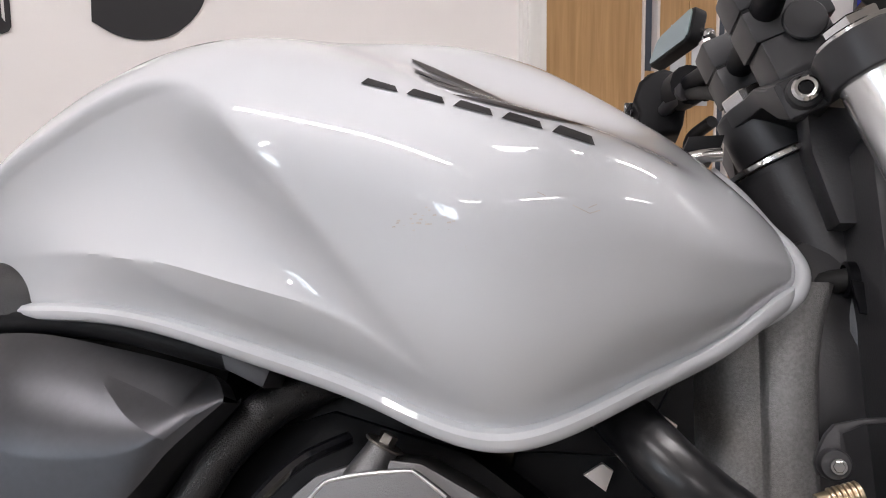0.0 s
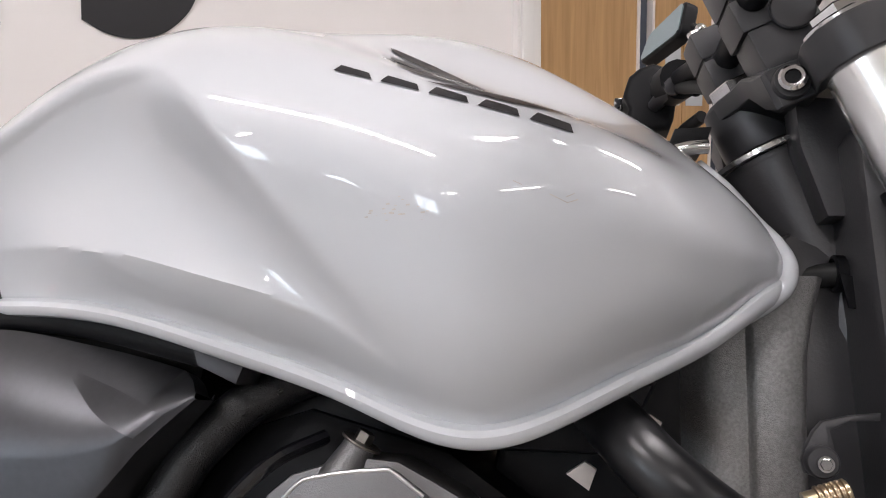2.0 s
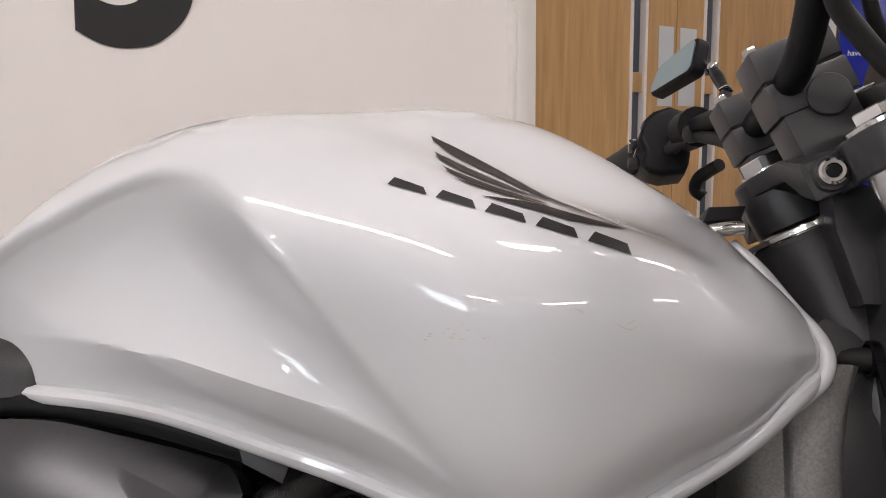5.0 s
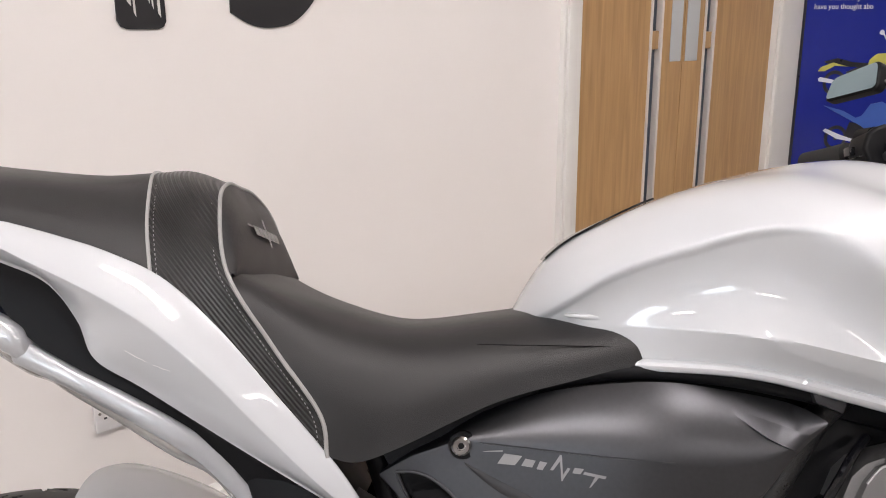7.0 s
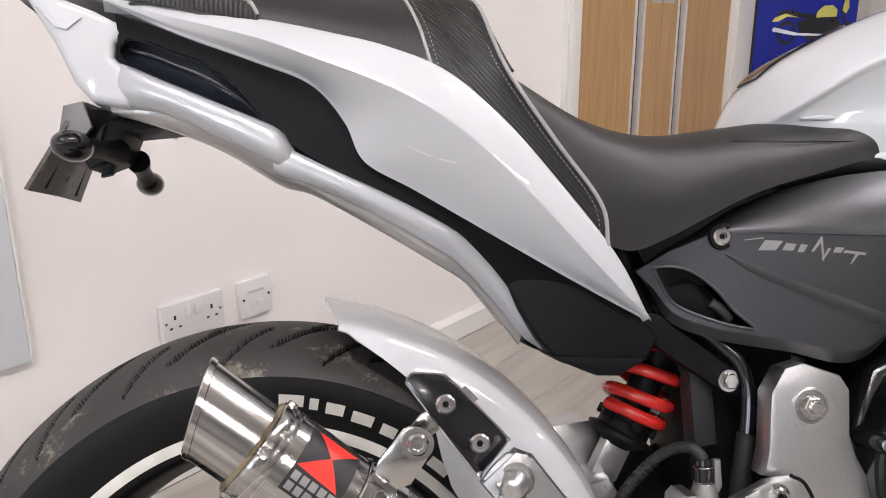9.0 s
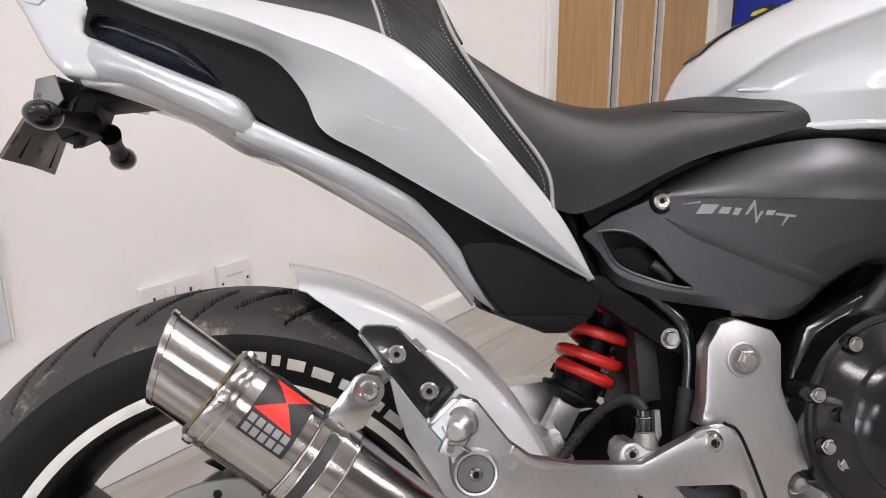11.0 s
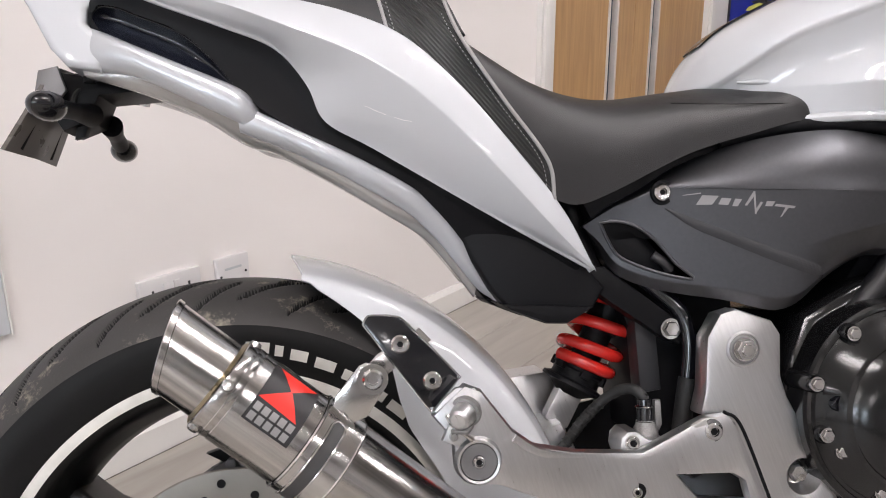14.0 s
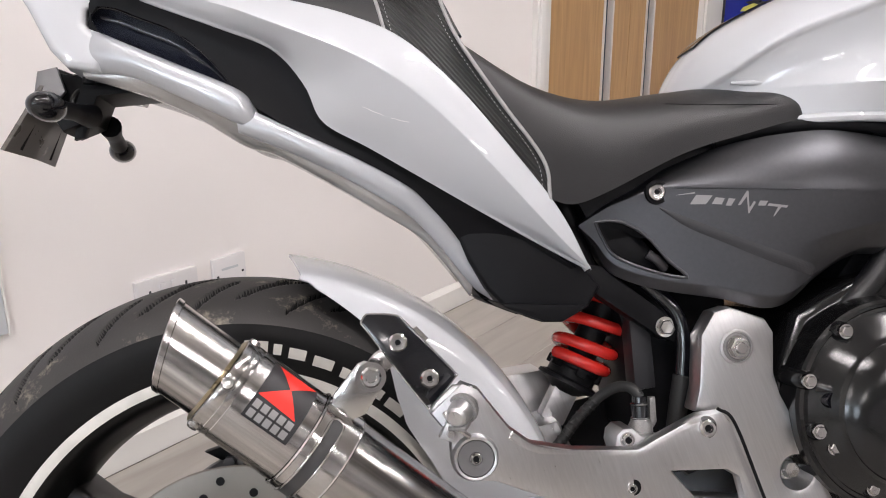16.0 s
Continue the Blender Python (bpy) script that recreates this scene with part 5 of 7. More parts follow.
TYRE_PROFILE = [(0.222, -0.070), (0.232, -0.080), (0.248, -0.087), (0.262, -0.0895), (0.2705, -0.0885), (0.272, -0.0885), (0.280, -0.083), (0.290, -0.0735), (0.299, -0.060), (0.306, -0.045), (0.311, -0.030), (0.314, -0.015), (0.315, 0.0)]


def lathe_part(profile, n):
    return turned(profile, n, "Y", (WX, 0, WZ))


rim = part("rear_wheel", merged(lathe_part([(0.224, -0.070), (0.229, -0.073), (0.229, -0.0765), (0.222, -0.078), (0.214, -0.074), (0.208, -0.066), (0.204, -0.05), (0.196, -0.03), (0.192, 0.0), (0.196, 0.03), (0.204, 0.05), (0.214, 0.074), (0.222, 0.078), (0.229, 0.0765), (0.224, 0.070)], 120)), M_WHEEL, BIKE, "black cast rear wheel", sharp=50)
wall_p = TYRE_PROFILE[:6]
for side in (1, -1):
    part("sidewall", lathe_part([(p.x, side * p.y) for p in spline([(r, y, 0) for r, y in wall_p], 14)], 160), M_TYRE_WALL, rim, "black tyre sidewall", sharp=60)


def tread():
    """The tread band with slanting grooves sunk into it."""
    prof = spline([(r, y, 0) for r, y in TYRE_PROFILE[5:]], 40)
    prof = prof + [Vector((p.x, -p.y, 0)) for p in reversed(prof[:-1])]
    bm, rows, n = bmesh.new(), [], 1300
    for k in range(n):
        a = 2 * math.pi * k / n
        row = []
        for p in prof:
            y, d = p.y, 0.0
            for pitch, lean, lo, hi, wide, ph in ((18.0, 6.4, 0.008, 0.068, 0.95, 0.0), (18.0, 5.0, 0.030, 0.080, 0.8, 8.0), (18.0, 3.0, 0.003, 0.032, 0.75, 12.0)):
                s = 1 if y < 0 else -1
                q = (math.degrees(a) + ph + (6.4 if y > 0 else 0) - lean * (abs(y) / 0.02) ** 0.8) % pitch
                q = min(q, pitch - q)
                if lo < abs(y) < hi:
                    fade = min(1, (abs(y) - lo) / 0.006, (hi - abs(y)) / 0.006)
                    d = max(d, max(0, 1 - (q / (wide * fade + 1e-6)) ** 4) if fade > 0 else 0)
            r = p.x - 0.0068 * d
            row.append(Vector((WX + r * math.cos(a), y, WZ + r * math.sin(a))))
        rows.append(row)
    rows.append(rows[0])
    grid_faces(bm, rows)
    bmesh.ops.remove_doubles(bm, verts=bm.verts, dist=1e-7)
    return bm


tread_ob = part("tread", tread(), M_TYRE, rim, "worn grey tread with slanting grooves", sharp=50)
# Groove floors get the darker sidewall rubber: less worn, plus painted recess shade.
tread_ob.data.materials.append(M_TYRE_WALL)
CROWN = spline([(r, y, 0) for r, y in TYRE_PROFILE[5:]], 60)
for poly in tread_ob.data.polygons:
    c = poly.center
    full_r = float(np.interp(-abs(c.y), [p.y for p in CROWN], [p.x for p in CROWN]))
    if full_r - math.hypot(c.x - WX, c.z - WZ) > 0.0022:
        poly.material_index = 1
part("rim_tape", lathe_part([(0.2185, -0.0777), (0.224, -0.0793), (0.2288, -0.0782)], 160), M_WHITE_MARK, rim, "white reflective rim tape")
spoke = slab([(0.03, -0.026), (0.10, -0.022), (0.16, -0.020), (0.205, -0.030), (0.205, 0.030), (0.16, 0.020), (0.10, 0.022), (0.03, 0.026)], -0.035, 0.025, 0.008, 3)
spoke_ob = part("spoke", spoke, M_WHEEL, rim, "black cast spoke")
spoke_ob.matrix_basis = pose(WX, 0, WZ) @ pose(0, 0, 0, 0, -152, 0)
for k in range(1, 5):
    again(spoke_ob, pose(WX, 0, WZ) @ pose(0, 0, 0, 0, -152 - 72 * k, 0))
part("hub", lathe_part([(0.012, -0.085), (0.040, -0.085), (0.048, -0.06), (0.048, 0.06), (0.040, 0.085), (0.012, 0.085)], 40), M_WHEEL, rim)
disc = turned([(0.072, -0.0795), (0.0745, -0.0805), (0.136, -0.0805), (0.1375, -0.0790), (0.136, -0.0755), (0.072, -0.0755), (0.072, -0.0795)], 120, "Y", (WX, 0, WZ))
part("brake_disc", disc, M_DISC, rim, "drilled steel brake disc")
hole = part("disc_hole", turned([(0.0001, -0.0812), (0.0038, -0.0812), (0.0044, -0.0803)], 12), M_BLACK, rim, "dark drilled hole")
hole.matrix_basis = pose(WX + 0.11, 0, WZ)
for k in range(1, 60):
    r = (0.124, 0.112, 0.100, 0.088)[k % 4]
    a = radians(k * 6.0 + 3 * (k % 2))
    again(hole, pose(WX + r * math.cos(a), 0, WZ + r * math.sin(a)))
# plain white blocks along the tyre's flank
random.seed(8)
for a0, a1 in ((86.6, 81.6), (80.4, 78.6), (77.0, 73.2), (71.4, 66.8), (64.8, 61.4), (60.0, 57.4), (55.4, 53.8), (52.4, 47.4)):
    bm = bmesh.new()
    mid = 0.2520 - (86 - (a0 + a1) / 2) / 38 * 0.0125
    grid_faces(bm, [[Vector((WX + r * math.cos(radians(a)), -float(np.interp(r, [0.232, 0.240, 0.248, 0.262], [0.080, 0.0841, 0.0872, 0.0897])) - 0.0009, WZ + r * math.sin(radians(a)))) for r in np.linspace(mid - 0.0052, mid + 0.0052, 4)] for a in np.linspace(a0, a1, 5)])
    part("tyre_mark", bm, M_WHITE_MARK, rim, "worn white painted block on the tyre")

# hugger over the tyre
rows = []
for s in np.linspace(0, 1, 40):
    row = []
    for w in np.linspace(-1, 1, 41):
        aw = abs(w)
        start, end = 81.2 - 3.7 * min(1, aw / 0.72) ** 1.6, 14.0
        a = start + (end - start) * s
        r_in = float(np.interp(a, [14, 30, 40, 46, 52, 58, 64, 68, 74.4, 77.5], [0.225, 0.228, 0.231, 0.236, 0.252, 0.278, 0.2955, 0.302, 0.313, 0.322]))
        if aw < 0.72:
            y, r = 0.100 * aw / 0.72, 0.3385 - 0.016 * (aw / 0.72) ** 2.2
            y = y * 0.96
        else:
            k = (aw - 0.72) / 0.28
            y, r = 0.096 + 0.006 * math.sin(k * 1.4), 0.3225 + (min(r_in, 0.318) - 0.3225) * k
        row.append(Vector((WX + r * math.cos(radians(a)), math.copysign(y, w), WZ + r * math.sin(radians(a)))))
    rows.append(row)
part("rear_hugger", loft(rows, -0.003), M_PEARL, BIKE, "pearl white hugger over the rear tyre", sharp=60)
for side in (-1, 1):
    arm = [(0.0, 0.345), (0.12, 0.365), (0.22, 0.405), (0.34, 0.42), (0.50, 0.40), (0.53, 0.36), (0.50, 0.33), (0.34, 0.35), (0.20, 0.335), (0.0, 0.295)]
    part("swingarm", slab(arm, side * 0.102, side * 0.128, 0.008, 3), M_CAST, BIKE, "silver aluminium swingarm")
part("swingarm_brace", slab([(0.215, 0.495), (0.263, 0.506), (0.330, 0.513), (0.352, 0.490), (0.335, 0.43), (0.26, 0.42), (0.22, 0.45)], 0.030, 0.090, 0.006), M_CAST, BIKE, "silver swingarm brace")
part("chain_guard", slab([(-0.06, 0.428), (0.02, 0.452), (0.10, 0.462), (0.22, 0.468), (0.22, 0.44), (0.08, 0.432), (-0.02, 0.405)], 0.100, 0.118, 0.004), M_BLACK, BIKE, "black chain guard")
chain = tube([(-0.03, 0.104, 0.415), (0.05, 0.104, 0.428), (0.3, 0.104, 0.43)], 0.009, 8, 30, 0.6)
part("drive_chain", chain, M_CAST_DARK, BIKE, "dark drive chain")
link = part("chain_link", slab([(-0.007, 0), (-0.004, 0.006), (0.004, 0.006), (0.007, 0), (0.004, -0.006), (-0.004, -0.006)], 0.091, 0.116, 0.002), M_CAST_DARK, BIKE)
link.matrix_basis = pose(-0.03, 0, 0.416)
for k in range(1, 10):
    again(link, pose(-0.03 + 0.0155 * k, 0, 0.416 + 0.0018 * k))
part("sprocket", turned([(0.05, 0.100), (0.108, 0.100), (0.11, 0.104), (0.108, 0.108), (0.05, 0.108)], 60, "Y", (WX, 0, WZ)), M_CAST_DARK, BIKE, "dark rear sprocket")

# ---------------------------------------------------------------- exhaust: its own axis runs forward and down
EX_D = Vector((0.7616, 0.0999, -0.6403)).normalized()
EX_N = Vector((0.547, 0.0, 0.837))
EX_N = (EX_N - EX_D * EX_N.dot(EX_D)).normalized()
EX_S = EX_D.cross(EX_N)
if EX_S.y > 0:
    EX_S = -EX_S
EX = Matrix((EX_D, EX_S, EX_N)).transposed().to_4x4()
EX.translation = (0.0111, -0.188, 0.5516)


def ex_ring(profile, n=64, shear=0.0):
    """A body round the exhaust's axis: (radius, place along it); shear slants the ends."""
    bm = bmesh.new()
    rings = []
    for r, s in profile:
        k = shear if s < -0.02 else 0
        rings.append([EX @ Vector((s + k * r * math.sin(a), r * math.cos(a), r * math.sin(a))) for a in (2 * math.pi * j / n for j in range(n))])
    grid_faces(bm, rings, True)
    return bm


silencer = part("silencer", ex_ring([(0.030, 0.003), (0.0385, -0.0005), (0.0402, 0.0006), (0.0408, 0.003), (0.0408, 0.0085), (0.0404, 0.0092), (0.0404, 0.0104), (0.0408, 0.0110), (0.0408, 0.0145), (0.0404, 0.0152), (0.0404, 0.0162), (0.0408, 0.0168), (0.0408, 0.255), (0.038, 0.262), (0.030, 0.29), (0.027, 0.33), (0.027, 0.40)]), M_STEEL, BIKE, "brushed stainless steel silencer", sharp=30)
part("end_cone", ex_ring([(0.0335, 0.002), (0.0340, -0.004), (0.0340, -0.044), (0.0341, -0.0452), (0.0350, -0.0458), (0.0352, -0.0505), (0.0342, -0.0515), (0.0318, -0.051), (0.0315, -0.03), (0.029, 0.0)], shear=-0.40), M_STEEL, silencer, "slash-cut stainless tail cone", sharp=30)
part("weld_ring", ex_ring([(0.0340, -0.0035), (0.0365, -0.0022), (0.0388, -0.0008)], 64), material("heat_tinted_weld", (0.50, 0.42, 0.27), 0.28, 1.0), silencer, "straw-coloured weld")
part("baffle", ex_ring([(0.0001, -0.012), (0.018, -0.012), (0.0300, -0.015)], 40), M_BLACK, silencer, "dark baffle inside the outlet")


def ex_patch(s0, s1, a0, a1, lift, n=12, corner=None):
    """A patch on the sleeve; angles in degrees above the side that faces outwards."""
    quad = corner or [(s0, a0), (s1, a0), (s1, a1), (s0, a1)]
    bm, rows = bmesh.new(), []
    for i in range(n + 1):
        row = []
        for j in range(n + 1):
            u, v = i / n, j / n
            s = (1 - v) * ((1 - u) * quad[0][0] + u * quad[1][0]) + v * ((1 - u) * quad[3][0] + u * quad[2][0])
            a = radians((1 - v) * ((1 - u) * quad[0][1] + u * quad[1][1]) + v * ((1 - u) * quad[3][1] + u * quad[2][1]))
            r = 0.0408 + lift
            row.append(EX @ Vector((s, r * math.cos(a), r * math.sin(a))))
        rows.append(row)
    grid_faces(bm, rows)
    bmesh.ops.remove_doubles(bm, verts=bm.verts, dist=1e-7)
    return bm


badge = part("badge", ex_patch(0.0265, 0.0690, -3.5, 76, 0.0004), M_LETTER, silencer, "black badge with red hourglass shape")
for c in ([(0.0315, 73.5), (0.0675, 74), (0.0485, 49.4), (0.0475, 49.4)], [(0.0275, 25), (0.0640, 22), (0.0485, 49.4), (0.0475, 49.4)]):
    part("badge_shape", ex_patch(0, 0, 0, 0, 0.0008, 10, c), M_RED_FLAT, badge, "red triangle of the badge")
for row_a, n in ((15.5, 5), (4.0, 5)):
    for k in range(n):
        s0 = 0.0290 + k * 0.0076
        part("badge_mark", ex_patch(s0, s0 + 0.0058, row_a - 4.5, row_a + 4.5, 0.0007, 3), M_GREY_MARK, badge, "plain pale block of the badge")
band = part("clamp_band", ex_ring([(0.0410, 0.0795), (0.0428, 0.0805), (0.0428, 0.1165), (0.0410, 0.1175)]), M_CHROME, silencer, "polished clamp band", sharp=30)
for s in (0.0805, 0.1165):
    part("band_lip", ex_ring([(0.0425, s - 0.0012), (0.0438, s), (0.0425, s + 0.0012)]), M_CHROME, band)
SLOT = [(0.0887, a) for a in np.linspace(-70, 44, 16)] + [(0.0945 - 0.0058 * math.cos(radians(q)), 44 + 9 * math.sin(radians(q))) for q in (30, 60, 90, 120, 150)] + [(0.1003, a) for a in np.linspace(44, -70, 16)]
lining = bmesh.new()
grid_faces(lining, [[EX @ Vector((s + (0.0945 - s) * k, 0.0432 * math.cos(radians(a)), 0.0432 * math.sin(radians(a)))) for k in (0.0, 0.35, 0.7, 1.0)] for s, a in SLOT])
part("clamp_slot", lining, material("grey_rubber_lining", (0.045, 0.045, 0.046), 0.5, mottle=0.2, scale=60), band, "grey rubber lining in the clamp slot")
part("slot_edge", tube([tuple(EX @ Vector((s, 0.0436 * math.cos(radians(a)), 0.0436 * math.sin(radians(a))))) for s, a in SLOT], 0.0011, 8, 120), M_CHROME, band, "rolled bright edge")
ear = [(0.1032, 0.5361), (0.1231, 0.5600), (0.1286, 0.5622), (0.1412, 0.5590), (0.1463, 0.5514), (0.1432, 0.5397), (0.1283, 0.5178), (0.112, 0.512), (0.100, 0.525)]
part("clamp_ear", slab(ear, -0.1965, -0.1925, 0.0012, bend=lambda x, z: 0.10 * max(0, 0.545 - z)), M_CHROME, silencer, "polished clamp ear")
part("clamp_bolt", bolt(0.0085, 0.006, 0.0045, M_CHROME, 0.0125), M_CHROME, silencer, "bright metal bolt", sharp=30).matrix_basis = pose(0.1339, -0.1970, 0.5488)
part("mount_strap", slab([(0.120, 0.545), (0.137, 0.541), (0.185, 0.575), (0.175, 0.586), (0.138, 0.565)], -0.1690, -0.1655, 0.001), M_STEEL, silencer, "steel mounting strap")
rivet = part("rivet", turned([(0.0001, -0.0026), (0.002, -0.0026), (0.0022, -0.002), (0.0042, -0.0022), (0.005, 0.0006)], 16), M_CHROME, silencer, "rivet")
for a in (15, 92, -58):
    p = EX @ Vector((0.0045, 0.0408 * math.cos(radians(a)), 0.0408 * math.sin(radians(a))))
    q = (EX.to_3x3() @ Vector((0, math.cos(radians(a)), math.sin(radians(a))))).normalized()
    m = q.to_track_quat("-Y", "Z").to_matrix().to_4x4()
    m.translation = p
    if a == 14:
        rivet.matrix_basis = m
    else:
        again(rivet, m)

# ---------------------------------------------------------------- footrest hanger, heel plate, pivot plate
def holed(outline, holes, y0, y1, bevel=0.003, bend=None):
    """A plate with holes through it; outlines in side view (x, z)."""
    bm = bmesh.new()
    edges = []
    for loop in (outline, *holes):
        vs = [bm.verts.new((x, y0, z)) for x, z in loop]
        edges += [bm.edges.new((vs[i], vs[(i + 1) % len(vs)])) for i in range(len(vs))]
    bmesh.ops.triangle_fill(bm, use_beauty=True, use_dissolve=False, edges=edges)
    ex = bmesh.ops.extrude_face_region(bm, geom=bm.faces[:])
    bmesh.ops.translate(bm, verts=[v for v in ex["geom"] if isinstance(v, bmesh.types.BMVert)], vec=(0, y1 - y0, 0))
    bmesh.ops.recalc_face_normals(bm, faces=bm.faces)
    if bevel:
        es = [e for e in bm.edges if len(e.link_faces) == 2 and e.calc_face_angle(0) > 1.0 and abs(e.verts[0].co.y - e.verts[1].co.y) < 1e-6]
        bmesh.ops.bevel(bm, geom=es, offset=bevel, segments=2, profile=0.6, affect="EDGES")
    if bend:
        for v in bm.verts:
            v.co.y += bend(v.co.x, v.co.z)
    return bm


HANG = [(0.456, 0.492), (0.434, 0.491), (0.400, 0.478), (0.370, 0.466), (0.340, 0.469), (0.307, 0.474), (0.266, 0.486), (0.248, 0.500), (0.233, 0.520), (0.222, 0.535), (0.208, 0.541), (0.180, 0.517), (0.196, 0.497), (0.197, 0.477), (0.204, 0.464), (0.216, 0.458), (0.235, 0.455),
        (0.274, 0.437), (0.290, 0.430), (0.330, 0.408), (0.380, 0.370), (0.430, 0.330), (0.52, 0.30), (0.530, 0.330), (0.494, 0.404), (0.466, 0.480)]
fold = lambda x, z: float(np.interp(x, [0.20, 0.26, 0.33, 0.44], [-0.051, -0.044, -0.016, 0.0]))
hang = part("footrest_hanger", holed(HANG, [[(0.405, 0.4405), (0.458, 0.437), (0.469, 0.430), (0.474, 0.408), (0.462, 0.385), (0.452, 0.387)]], -0.152, -0.134, 0.0072, fold), M_CAST, BIKE, "silver cast footrest hanger", sharp=35)
part("hanger_rib", tube([(0.434, -0.151, 0.487), (0.372, -0.152, 0.462), (0.307, -0.174, 0.469), (0.268, -0.191, 0.480), (0.248, -0.196, 0.494)], 0.004, 8, 40, 0.7), M_CAST, hang)
part("joint_line", tube([(0.452, -0.1500, 0.4945), (0.468, -0.1510, 0.480), (0.495, -0.1510, 0.405), (0.512, -0.1510, 0.366)], 0.0016, 8, 40), M_BLACK, hang, "dark joint beside the hanger")
part("boss_ring", turned([(0.0155, -0.0055), (0.0175, -0.0060), (0.0195, -0.002), (0.0200, 0.006)], 40, "Y", (0.2165, -0.2015, 0.4788)), M_CAST, hang, "silver raised ring", sharp=40)
part("rubber_bush", turned([(0.0001, -0.0045), (0.0145, -0.0056), (0.0158, -0.004), (0.0158, 0.004)], 40, "Y", (0.2165, -0.2015, 0.4788)), M_CAST_DARK, hang, "grey rubber bush", sharp=40)
# Black disc painted in for the shade round the bush bolt.
part("bush_seat", turned([(0.0001, -0.0002), (0.0062, -0.0002), (0.0070, 0.0010)], 28, "Y", (0.2165, -0.2062, 0.4788)), M_BLACK, hang, "dark disc for the bolt recess's shade")
put_bolt(bolt(0.0052, 0.004, 0.0032, M_CHROME), (0.2165, -0.2062, 0.4788), hang, socket=(0.0036, 0.004))
PLATE = [(0.1275, 0.591), (0.1300, 0.596), (0.135, 0.5985), (0.156, 0.5965), (0.165, 0.590), (0.205, 0.546), (0.206, 0.541), (0.186, 0.519), (0.180, 0.518)]
heel = part("heel_plate", slab(PLATE, -0.1735, -0.1695, 0.0012), M_BLACK_GLOSS, BIKE, "black heel guard plate", sharp=30)
part("plate_edge", tube([(x, -0.1725, z) for x, z in [*PLATE, PLATE[0]]], 0.0010, 6, 120), M_CHROME, heel, "bright plate edge")
for at in ((0.158, -0.1735, 0.5735), (0.184, -0.1735, 0.5415)):
    put_bolt(bolt(0.0080, 0.0045, 0.0036, M_CHROME), at, heel, socket=(0.0036, 0.0045))
PEG = pose(0.2085, -0.2010, 0.5195, 16, 0, -30)
peg = part("folded_footrest", moved(turned([(0.0001, -0.0185), (0.0062, -0.0185), (0.0085, -0.0165), (0.0100, -0.0115), (0.0104, -0.004), (0.0104, 0.010)], 28), PEG), M_CAST, BIKE, "silver folded passenger footrest", sharp=30)
part("peg_flange", moved(turned([(0.0100, -0.0045), (0.0128, -0.0040), (0.0134, -0.0010), (0.0128, 0.002)], 28), PEG), M_CAST_GREY, peg, sharp=30)
part("peg_flat", moved(box(-0.0078, 0.0078, -0.0192, -0.006, -0.0112, -0.0078, 0.001), PEG), M_CAST_GREY, peg)
part("footrest_bracket", slab([(0.1825, 0.5200), (0.190, 0.529), (0.201, 0.5385), (0.217, 0.5375), (0.2245, 0.5198), (0.219, 0.503), (0.2036, 0.5005), (0.1939, 0.5070)], -0.199, -0.193, 0.002), M_CAST, peg)
part("bracket_ear", slab([(0.187, 0.498), (0.193, 0.510), (0.205, 0.506), (0.201, 0.492)], -0.209, -0.199, 0.002), M_CAST, peg)
part("pivot_pin", turned([(0.0001, -0.004), (0.0030, -0.004), (0.0038, 0.0)], 16, "Y", (0.1965, -0.209, 0.501)), M_CHROME, peg)
part("hairpin", tube([(0.192, -0.206, 0.518), (0.198, -0.209, 0.508), (0.206, -0.209, 0.502), (0.212, -0.207, 0.497)], 0.0022, 8, 16), M_CHROME, peg, "wire spring")

PIV = [(0.464, 0.582), (0.480, 0.586), (0.516, 0.573), (0.524, 0.560), (0.5225, 0.520), (0.528, 0.500), (0.540, 0.476), (0.561, 0.428), (0.580, 0.390), (0.600, 0.34), (0.55, 0.30), (0.530, 0.330), (0.501, 0.402), (0.473, 0.478), (0.440, 0.488), (0.446, 0.510), (0.450, 0.560)]
pivot = part("pivot_plate", holed(PIV, [[(0.541 + 0.0165 * math.cos(a), 0.423 + 0.0165 * math.sin(a)) for a in np.linspace(0, 2 * math.pi, 24, endpoint=False)]], -0.128, -0.100, 0.0055), M_CAST, BIKE, "silver cast frame pivot plate", sharp=35)
part("plate_flank", slab([(0.464, 0.580), (0.473, 0.560), (0.471, 0.510), (0.476, 0.482), (0.444, 0.488), (0.449, 0.560)], -0.1285, -0.11, 0.004, bend=lambda x, z: 0.25 * max(0, 0.472 - x)), M_CAST, pivot)
# Darker disc in place of a sunk seat; its shade is in the colour.
part("pivot_nut_seat", turned([(0.0001, -0.0006), (0.0135, -0.0006), (0.0148, -0.0004)], 36, "Y", (0.4850, -0.128, 0.5472)), M_CAST_GREY, pivot, "dark disc for the bolt recess's shade", sharp=30)
part("seat_rim", turned([(0.0142, -0.0006), (0.0152, -0.0020), (0.0166, -0.0016), (0.0176, 0.0006)], 40, "Y", (0.4850, -0.128, 0.5472)), M_CAST, pivot)
part("stud_end", turned([(0.0001, -0.0115), (0.0048, -0.0115), (0.0056, -0.0105), (0.0056, 0.0)], 20, "Y", (0.4850, -0.128, 0.5472)), M_CHROME, pivot, "bright stud end", sharp=30)
put_bolt(hexbolt(0.0098, 0.0085, 0.0112), (0.4850, -0.1285, 0.5472), pivot)
# Dark disc that paints the shaded gap round this bolt.
part("recess_shade", turned([(0.0001, -0.0006), (0.0100, -0.0006), (0.0106, 0.0008)], 32, "Y", (0.4397, -0.1522, 0.4782)), M_CAST_DARK, hang, "dark disc for the bolt recess's shade")
